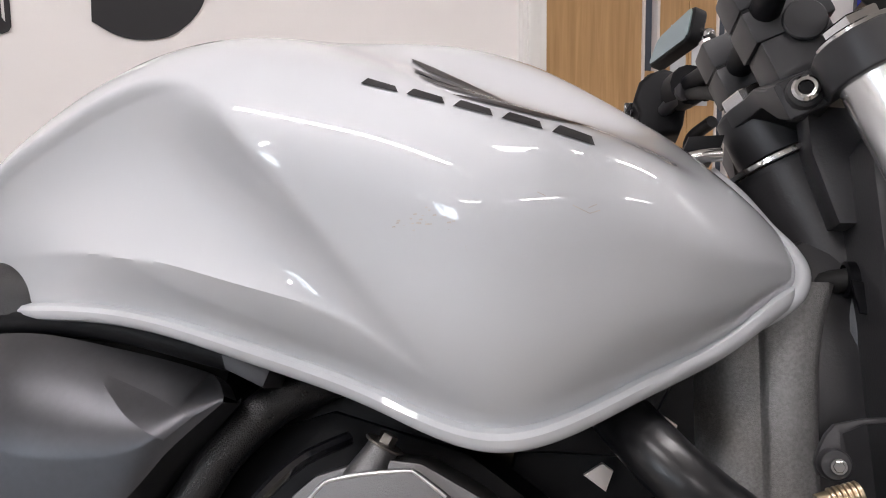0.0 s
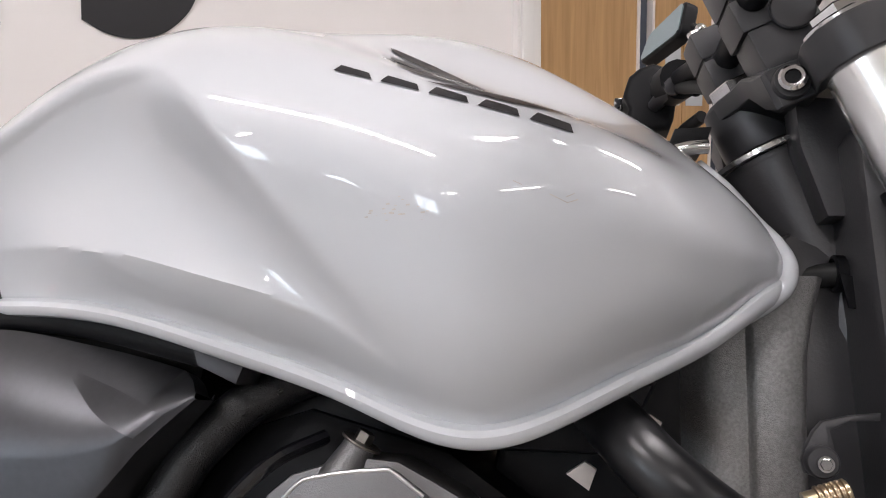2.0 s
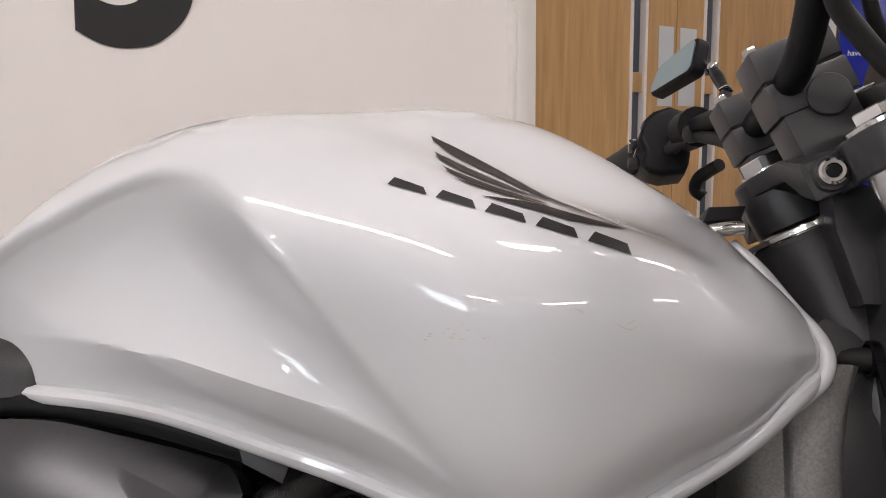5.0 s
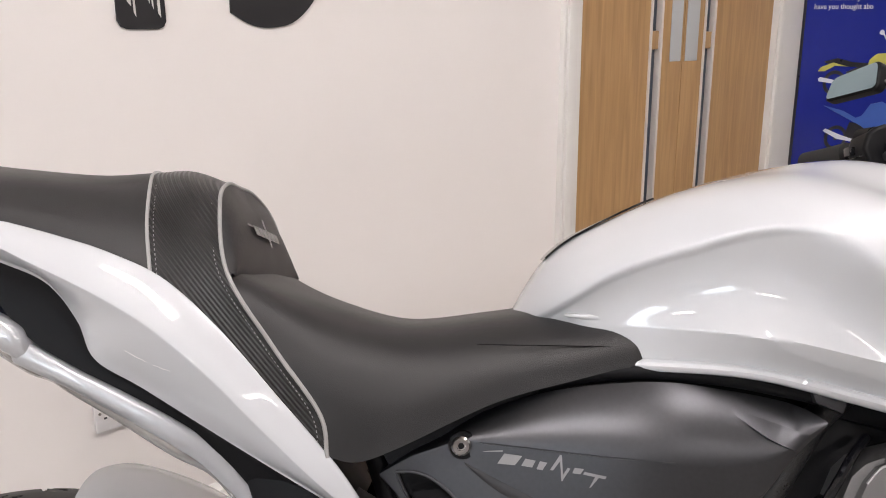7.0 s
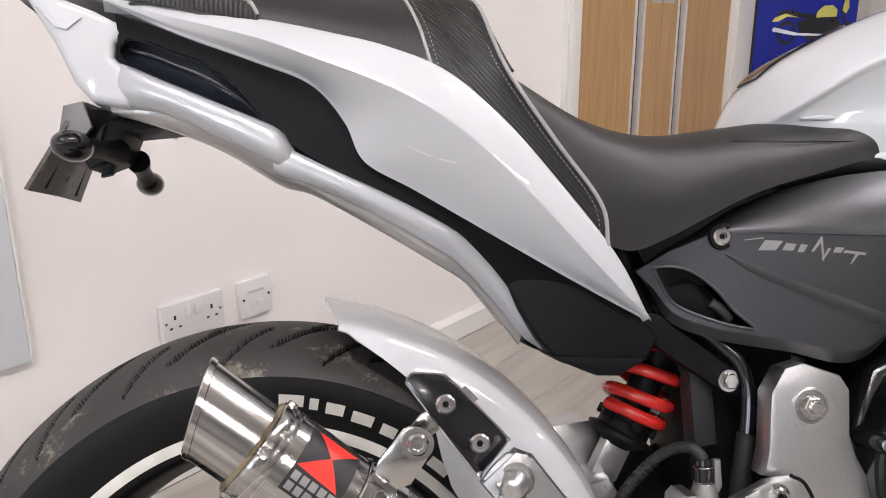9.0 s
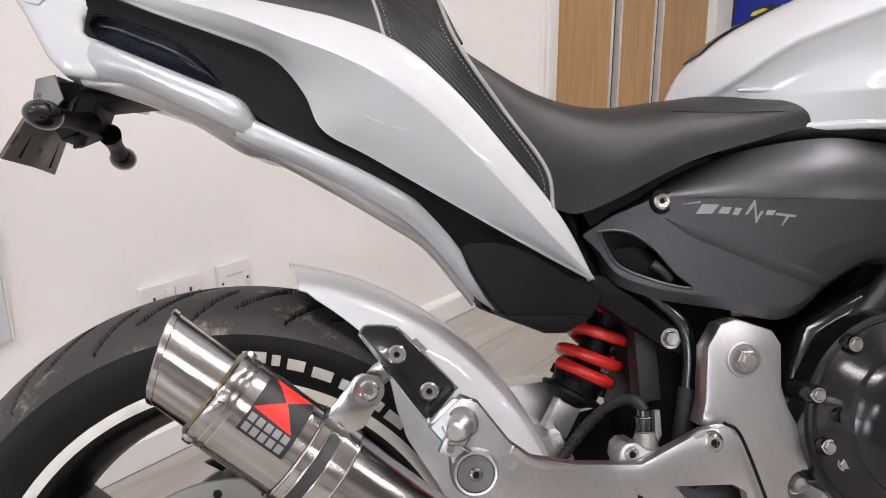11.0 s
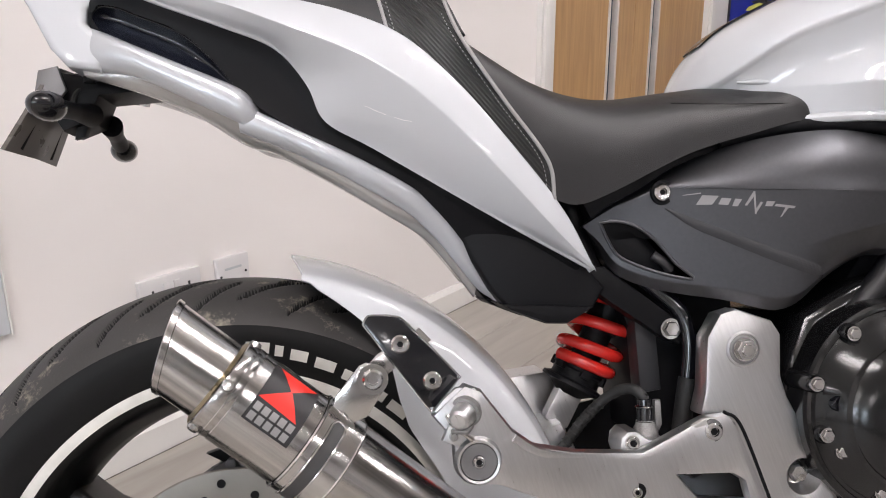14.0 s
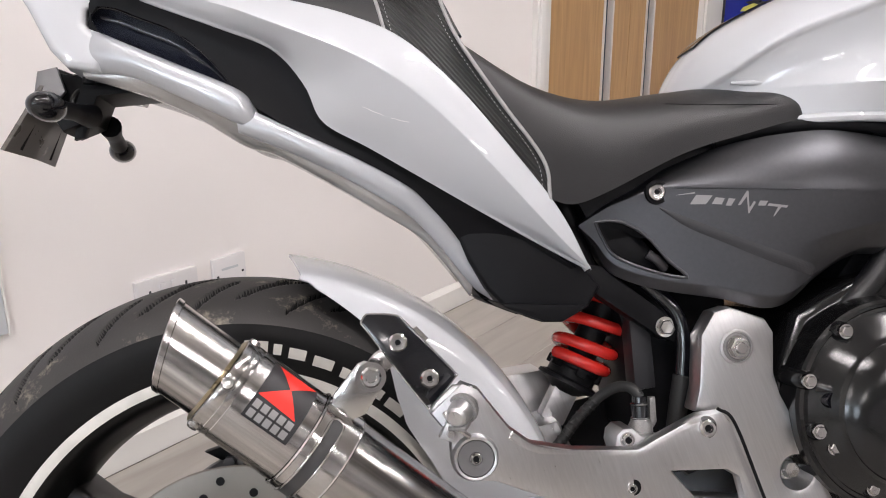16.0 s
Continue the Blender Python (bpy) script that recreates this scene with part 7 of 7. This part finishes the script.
for side in (-1, 1):
    y0, y1 = sorted((side * 0.025, side * 0.060))
    riser = part("bar_riser", steer(box(-0.0025, 0.047, y0, y1, 0.0425, 0.0635, 0.0022)), M_YOKE, BIKE, "dark grey handlebar riser", sharp=35)
    part("riser_foot", steer(box(0.0000, 0.0420, y0 + 0.0008, y1 - 0.0008, 0.0115, 0.0428, 0.0022)), M_YOKE, riser, sharp=35)
    part("bar_clamp", steer(box(-0.0025, 0.047, y0, y1, 0.0650, 0.0865, 0.0028)), M_YOKE, riser, "dark grey bar clamp", sharp=35)
    part("clamp_gap", steer(box(-0.001, 0.0455, y0 + 0.001, y1 - 0.001, 0.0632, 0.0653)), M_BLACK, riser, smooth=False)
    part("bar_boss", steer(turned([(0.0001, side * 0.0622), (0.0120, side * 0.0622), (0.0128, side * 0.0614), (0.0128, side * 0.040)], 36, "Y", (0.028, 0, 0.0445))), M_YOKE, riser, sharp=35)
    for x in (0.006, 0.037):
        part("clamp_bolt", steer(merged(turned([(0.0001, 0.0930), (0.0042, 0.0930), (0.0048, 0.0920), (0.0048, 0.0870)], 6, "Z", (x, side * 0.0425, 0)), turned([(0.0001, 0.0880), (0.0068, 0.0878), (0.0068, 0.0862)], 20, "Z", (x, side * 0.0425, 0)))), M_CHROME, riser, "bright metal bolt", sharp=30)
BAR_L = [(1.0085, 0.0, 0.963), (1.010, 0.070, 0.963), (1.013, 0.092, 0.970), (1.014, 0.122, 0.995), (1.008, 0.160, 1.010), (0.990, 0.230, 1.018), (0.962, 0.300, 1.020), (0.938, 0.370, 1.018)]
BAR_R = [(1.0065, -0.066, 0.963), (1.0067, -0.090, 0.9739), (1.0044, -0.115, 0.9881), (0.9993, -0.140, 1.0059), (0.9939, -0.165, 1.0211), (0.978, -0.225, 1.030), (0.951, -0.3, 1.030), (0.924, -0.375, 1.030)]
part("handlebar", tube(BAR_R[::-1] + BAR_L, 0.0092, 16, 160), M_BLACK, BIKE, "black handlebar")
SWITCH = [(0.9532, 1.025), (0.9568, 1.0361), (0.9675, 1.0448), (0.9805, 1.0491), (0.9957, 1.0435), (1.0003, 1.0343), (0.9985, 1.025), (1.0042, 1.014), (1.0006, 1.0043), (0.9987, 0.9915), (0.9946, 0.9811), (0.973, 0.9785), (0.9613, 0.9821), (0.9537, 0.9893), (0.9567, 1.0034), (0.9508, 1.0157)]
for side, bar in ((1, BAR_L), (-1, [BAR_L[0]] + BAR_R)):
    c = spline(bar, 101)
    at = lambda y: min(c, key=lambda p: abs(abs(p.y) - y))
    part("grip", tube([tuple(at(q)) for q in (0.300, 0.335, 0.372)], [0.0165, 0.0158, 0.0172], 18, 24), M_RUBBER, BIKE, "ribbed black rubber grip")
    g0, g1, g2 = at(0.232), at(0.262), at(0.292)
    outline = [(x - 0.9765 + g1.x, z - 1.0190 + g1.z) for x, z in SWITCH]
    sw = part("switch_housing", slab(outline, *sorted((side * 0.236, side * 0.284)), 0.006, 3), M_BLACK, BIKE, "black switch housing", sharp=50)
    y0, y1 = sorted((side * 0.236, side * 0.288))
    part("housing_split", tube([(g1.x - 0.027, y0 + 0.001, g1.z - 0.012), (g1.x - 0.027, y1 - 0.001, g1.z - 0.012)], 0.0012, 6, 6), M_BLACK_GLOSS, sw)
    part("switch_button", box(g1.x - 0.033, g1.x - 0.024, side * 0.268 - 0.008, side * 0.268 + 0.008, g1.z - 0.008, g1.z + 0.004, 0.002), M_BLACK_GLOSS, sw)
    part("switch_button", box(g1.x - 0.034, g1.x - 0.024, side * 0.262 - 0.006, side * 0.262 + 0.006, g1.z - 0.026, g1.z - 0.016, 0.002), M_RUBBER, sw)
    part("switch_lobe", tube([(g1.x - 0.006, side * 0.246, g1.z + 0.018), (g1.x - 0.008, side * 0.276, g1.z + 0.019)], [0.010, 0.012], 12, 8), M_BLACK, sw)
    k0, k1 = at(0.196), at(0.216)
    part("lever_clamp", tube([tuple(k0), tuple(k1)], 0.019, 14, 6), M_BLACK, BIKE)
    lever = [(k1.x, side * 0.190, k1.z - 0.010), (k1.x - 0.011, side * 0.235, k1.z - 0.011), (k1.x - 0.024, side * 0.290, k1.z - 0.015), (k1.x - 0.034, side * 0.345, k1.z - 0.016)]
    part("lever", tube(lever, [0.0085, 0.0070, 0.0060, 0.0070], 10, 30), M_HEAD, BIKE, "black hand lever")
master = part("brake_master", slab([(0.966, 1.034), (0.973, 1.012), (0.986, 1.004), (1.016, 1.008), (1.024, 1.030), (1.012, 1.044), (0.984, 1.044)], -0.225, -0.158, 0.005), M_BLACK, BIKE, "black brake master cylinder", sharp=35)
part("reservoir_lid", slab([(0.972, 1.045), (1.022, 1.045), (1.020, 1.052), (0.974, 1.052)], -0.222, -0.162, 0.003), M_BLACK_GLOSS, master)
part("banjo_bolt", turned([(0.0001, 0.008), (0.006, 0.007), (0.0065, -0.006), (0.0001, -0.007)], 12, "Z", (1.020, -0.160, 1.010)), M_CHROME, master, "bright banjo bolt", sharp=30)
part("lever_stop", tube([(1.0190, 0.195, 0.979), (1.0106, 0.215, 0.9764), (1.0048, 0.225, 0.9722), (1.0034, 0.230, 0.9636), (1.0110, 0.230, 0.9568)], [0.006, 0.006, 0.0065, 0.006, 0.0055], 10, 30), M_BLACK, BIKE, "black clutch lever hook")
part("cable", tube([(0.9983, -0.175, 1.0408), (1.0022, -0.160, 1.0169), (1.0031, -0.148, 0.9965), (1.0046, -0.138, 0.9840), (1.0112, -0.128, 0.9748), (1.0229, -0.118, 0.9664), (1.0396, -0.105, 0.9554), (1.0592, -0.090, 0.9452), (1.085, -0.075, 0.915)], 0.0056, 12, 60), M_RUBBER, BIKE, "black control cable")
part("cable", tube([(1.020, -0.150, 1.048), (1.0267, -0.130, 1.029), (1.0322, -0.115, 1.0079), (1.0330, -0.108, 0.9934), (1.0432, -0.090, 0.9815), (1.0571, -0.070, 0.9725), (1.085, -0.05, 0.95)], 0.0040, 12, 50), M_RUBBER, BIKE, "black control cable")
part("cable", tube([(1.000, 0.190, 1.005), (1.012, 0.14, 0.985), (1.030, 0.09, 0.955), (1.06, 0.06, 0.91)], 0.006, 12, 40), M_RUBBER, BIKE, "black control cable")
tie = part("cable_tie", moved(merged(turned([(0.0090, -0.0032), (0.0106, -0.0028), (0.0106, 0.0028), (0.0090, 0.0032)], 28, "Y"), box(0.006, 0.020, -0.0030, 0.0030, -0.0085, -0.0065, 0.0006)), pose(1.0025, -0.1250, 0.9952, 36, 0, 0)), M_BLACK, BIKE, "ribbed cable tie")
for k in range(10):
    angle = radians(80 + 16 * k)
    part("tie_rib", moved(box(-0.0006, 0.0006, -0.0027, 0.0027, 0.0102, 0.0114, 0.0002), pose(1.0025, -0.1250, 0.9952, 36, 0, 0) @ Matrix.Rotation(-angle, 4, "Y")), M_HEAD, tie, smooth=False)
lock = part("ignition_lock", steer(turned([(0.0150, 0.020), (0.0150, 0.044), (0.0135, 0.047), (0.0001, 0.047)], 28, "Z", (0.078, 0.0, 0.0))), M_BLACK, BIKE, "black ignition lock")
part("lock_mark", steer(box(0.066, 0.075, -0.0162, -0.0150, 0.030, 0.0335, 0.0006)), M_RED, lock, "red mark", smooth=False)
part("lock_tab", steer(box(0.055, 0.080, -0.008, 0.004, 0.0475, 0.0505, 0.001)), M_CHROME, lock, "bright tab")
part("instrument_back", slab([(1.075, 0.945), (1.10, 1.02), (1.16, 1.00), (1.15, 0.93)], -0.08, 0.08, 0.012), M_BLACK, BIKE, "black instrument housing")
part("clip_band", turned([(0.0085, -0.004), (0.0105, -0.003), (0.0105, 0.003), (0.0085, 0.004)], 20, "X", (1.052, -0.041, 0.8035)), M_BLACK, BIKE, "black cable clip")
part("loom", tube([(1.020, -0.010, 0.803), (1.046, -0.035, 0.803), (1.075, -0.055, 0.806), (1.12, -0.06, 0.81)], 0.0070, 10, 30), M_RUBBER, BIKE, "black wiring loom")
part("clip_tail", slab([(1.048, 0.802), (1.058, 0.800), (1.060, 0.782), (1.052, 0.783)], -0.054, -0.051, 0.0008), M_BLACK, BIKE)

# mirror on the left-hand side
MA, MB, MC, MD = Vector((0.985, 0.404, 1.123)), Vector((0.992, 0.395, 1.151)), Vector((1.0265, 0.327, 1.156)), Vector((1.017, 0.321, 1.1225))
mn = Vector((-0.891, -0.383, 0.242)).normalized()
mx = MD - MA
mx = (mx - mn * mx.dot(mn)).normalized()
mz = mx.cross(mn) if mx.cross(mn).z > 0 else mn.cross(mx)
MM = Matrix((mx, -mn, mz)).transposed().to_4x4()
MM.translation = (MA + MB + MC + MD) / 4 + Vector((0, 0, 0.002))


def rounded(corners, radius, n=6):
    """A flat outline with rounded corners."""
    out = []
    for k, c in enumerate(corners):
        a, b = Vector(corners[k - 1]), Vector(corners[(k + 1) % len(corners)])
        c = Vector(c)
        p, q = c + (a - c).normalized() * radius, c + (b - c).normalized() * radius
        out += [tuple((1 - s) ** 2 * p + 2 * s * (1 - s) * c + s * s * q) for s in np.linspace(0, 1, n)]
    return out


flat = [((v - MM.translation).dot(mx), (v - MM.translation).dot(mz)) for v in (MA, MB, MC, MD)]
mir = part("mirror", moved(slab(rounded([(x * 1.05, z * 1.32) for x, z in flat], 0.011), 0.0, 0.018, 0.005, 3), MM), M_BLACK, BIKE, "black bar mirror with blue glass", sharp=35)
part("mirror_glass", moved(slab(rounded([(x * 0.98, z * 1.14) for x, z in flat], 0.009), -0.0012, 0.001, 0), MM), M_MIRROR, mir, "blue tinted mirror glass", smooth=False)
part("ball_stud", tube([tuple(MM @ Vector((0.030, 0.012, 0.0))), (1.0388, 0.318, 1.1209)], [0.0040, 0.0048], 12, 8), M_CHROME, mir, "bright ball stud")
part("mirror_arm", tube([(1.0380, 0.318, 1.1190), (1.0405, 0.311, 1.1105), (1.0440, 0.302, 1.0960), (1.0470, 0.291, 1.0830)], [0.0055, 0.0070, 0.0065, 0.0060], 12, 24, 0.6), M_BLACK_GLOSS, mir, "flat black mirror arm")
part("mirror_arm", tube([(1.0470, 0.290, 1.0820), (1.0440, 0.282, 1.0700), (1.0380, 0.270, 1.0560), (1.0295, 0.255, 1.0374), (1.0180, 0.240, 1.0200)], [0.0062, 0.0085, 0.0082, 0.0070, 0.0080], 12, 30, 0.6), M_BLACK_GLOSS, mir, "flat black mirror arm")
part("arm_joint", turned([(0.0001, -0.007), (0.0042, -0.0056), (0.0066, -0.0022), (0.0070, 0.0), (0.0066, 0.0022), (0.0042, 0.0056), (0.0001, 0.007)], 20, "Y", (1.0392, 0.318, 1.1205)), M_CHROME, mir, "bright ball joint")
part("elbow_rim", tube([(1.0400, 0.291, 1.0850), (1.0470, 0.286, 1.0870), (1.0535, 0.288, 1.0820)], 0.0014, 8, 14), M_CHROME, mir)

# front wheel, side stand and lower pieces, mostly out of sight
front = part("front_wheel", turned([(0.20, -0.05), (0.215, -0.052), (0.225, -0.05), (0.205, -0.03), (0.20, 0.0), (0.205, 0.03), (0.225, 0.05), (0.215, 0.052), (0.20, 0.05)], 80, "Y", (1.36, 0, 0.305)), M_BLACK_GLOSS, BIKE, "black front wheel")
part("front_tyre", turned([(0.222, -0.045), (0.25, -0.06), (0.275, -0.056), (0.295, -0.035), (0.302, 0.0), (0.295, 0.035), (0.275, 0.056), (0.25, 0.06), (0.222, 0.045)], 100, "Y", (1.36, 0, 0.305)), M_TYRE_WALL, front)
part("side_stand", tube([(0.56, 0.10, 0.28), (0.50, 0.17, 0.16), (0.44, 0.235, 0.075)], [0.012, 0.010, 0.012], 12, 20), M_BLACK, BIKE, "black side stand")
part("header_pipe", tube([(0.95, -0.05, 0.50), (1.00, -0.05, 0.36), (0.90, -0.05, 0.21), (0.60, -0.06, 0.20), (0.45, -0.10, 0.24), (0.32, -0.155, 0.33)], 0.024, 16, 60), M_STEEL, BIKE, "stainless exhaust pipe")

# ---------------------------------------------------------------- the poster's print: flat shapes a hair in front of the board
def printed(name, outline, mat, lift=0.0, label=""):
    return part(name, slab(outline, 0.0052 - lift, 0.0056, 0), mat, POSTER, label, smooth=False)


def disc_outline(x, z, r, n=28, sx=1.0):
    return [(x + sx * r * math.cos(2 * math.pi * k / n), z + r * math.sin(2 * math.pi * k / n)) for k in range(n)]


for line, x, z, size in (("On four or in", 0.040, 1.268, 0.034), ("wherever y", 0.066, 1.230, 0.034), ("have you thought abo", -0.008, 1.190, 0.034)):
    cu = bpy.data.curves.new("poster_text", "FONT")
    cu.body, cu.size, cu.extrude = line, size, 0.0002
    cu.materials.append(M_PRINT_W)
    ob = new("poster_text", cu)
    ob.parent = POSTER
    ob.matrix_basis = pose(x, 0.0045, z, 90, 0, 0)
for x, z, r in ((0.135, 0.850, 0.058), (0.505, 0.850, 0.054), (0.175, 0.585, 0.060), (0.530, 0.585, 0.058)):
    printed("printed_wheel", disc_outline(x, z, r), M_PRINT_K, 0, "printed black wheel")
    printed("printed_rim", disc_outline(x, z, r * 0.72), M_BLUE, 0.0004, "printed wheel centre")
    printed("printed_hub", disc_outline(x, z, r * 0.2), M_PRINT_K, 0.0008)
printed("printed_engine", [(0.19, 0.90), (0.27, 0.93), (0.43, 0.93), (0.46, 0.88), (0.42, 0.815), (0.28, 0.81), (0.22, 0.84)], M_PRINT_K, 0.0006, "printed dark engine")
printed("printed_tank", [(0.300, 0.925), (0.305, 0.955), (0.34, 0.983), (0.39, 0.985), (0.42, 0.965), (0.42, 0.930)], M_PRINT_Y, 0.001, "printed yellow tank")
printed("printed_seat", [(0.07, 0.950), (0.14, 0.965), (0.22, 0.945), (0.30, 0.940), (0.30, 0.920), (0.20, 0.925), (0.10, 0.935)], M_PRINT_K, 0.001, "printed dark seat")
printed("printed_mudguard", [(0.045, 0.905), (0.06, 0.925), (0.12, 0.945), (0.20, 0.925), (0.13, 0.930), (0.08, 0.905)], M_PRINT_Y, 0.0012, "printed yellow mudguard")
printed("printed_fairing", [(0.452, 0.960), (0.462, 1.030), (0.480, 1.020), (0.490, 0.975), (0.475, 0.945)], M_PRINT_Y, 0.001, "printed yellow fairing")
printed("printed_silencer", [(0.050, 0.868), (0.060, 0.878), (0.20, 0.850), (0.40, 0.842), (0.40, 0.834), (0.18, 0.838), (0.055, 0.858)], M_PRINT_W, 0.0014, "printed silver exhaust")
printed("printed_fork", [(0.43, 0.98), (0.44, 0.98), (0.51, 0.85), (0.50, 0.848)], M_PRINT_K, 0.0012)
printed("printed_mirror", disc_outline(0.352, 1.082, 0.012), M_PRINT_W, 0.001)
printed("printed_stalk", [(0.358, 1.075), (0.364, 1.078), (0.402, 1.020), (0.396, 1.018)], M_PRINT_W, 0.0008)
printed("printed_body", [(0.09, 0.745), (0.20, 0.715), (0.27, 0.680), (0.30, 0.690), (0.34, 0.745), (0.40, 0.755), (0.44, 0.735), (0.46, 0.66), (0.43, 0.60), (0.36, 0.60), (0.30, 0.64), (0.22, 0.68)], M_PRINT_B, 0.001, "printed blue bodywork")
printed("printed_frame", [(0.24, 0.66), (0.30, 0.65), (0.44, 0.68), (0.42, 0.56), (0.28, 0.555), (0.22, 0.60)], M_PRINT_K, 0.0008, "printed dark engine")
printed("printed_silencer", [(0.105, 0.620), (0.115, 0.632), (0.20, 0.598), (0.30, 0.565), (0.29, 0.558), (0.18, 0.580)], M_PRINT_W, 0.0014, "printed white exhaust")
printed("printed_bars", [(0.44, 0.775), (0.47, 0.795), (0.50, 0.78), (0.50, 0.74), (0.485, 0.735)], M_PRINT_K, 0.001)

# ---------------------------------------------------------------- floor planks, 19 cm wide, laid along the wall
random.seed(5)
FLOOR = bpy.data.objects["floor"]
plank_mesh = {}


def plank_mesh_of(length):
    if length not in plank_mesh:
        bm = box(0, length - 0.0012, 0, 0.1888, -0.006, 0, 0.0008, 1)
        me = bpy.data.meshes.new("plank")
        bm.to_mesh(me)
        bm.free()
        me.materials.append(M_FLOOR)
        plank_mesh[length] = me
    return plank_mesh[length]


rest = bmesh.new()
for row in range(27):
    y = ROOM_N - 0.019 - (row + 1) * 0.19
    x = ROOM_W - random.choice((0.0, 0.3, 0.5, 0.8, 1.0))
    while x < ROOM_E:
        if y > -0.4 and -1.6 < x < 3.4:
            p = new("plank", plank_mesh_of(1.2))
            p.parent = FLOOR
            p.location = (x, y, 0)
        else:
            a = [rest.verts.new(v) for v in ((x, y, 0), (x + 1.1985, y, 0), (x + 1.1985, y + 0.1885, 0), (x, y + 0.1885, 0))]
            rest.faces.new(a)
        x += 1.2
tagged(part("planking", rest, M_FLOOR, FLOOR, "", False), kind="stuff")
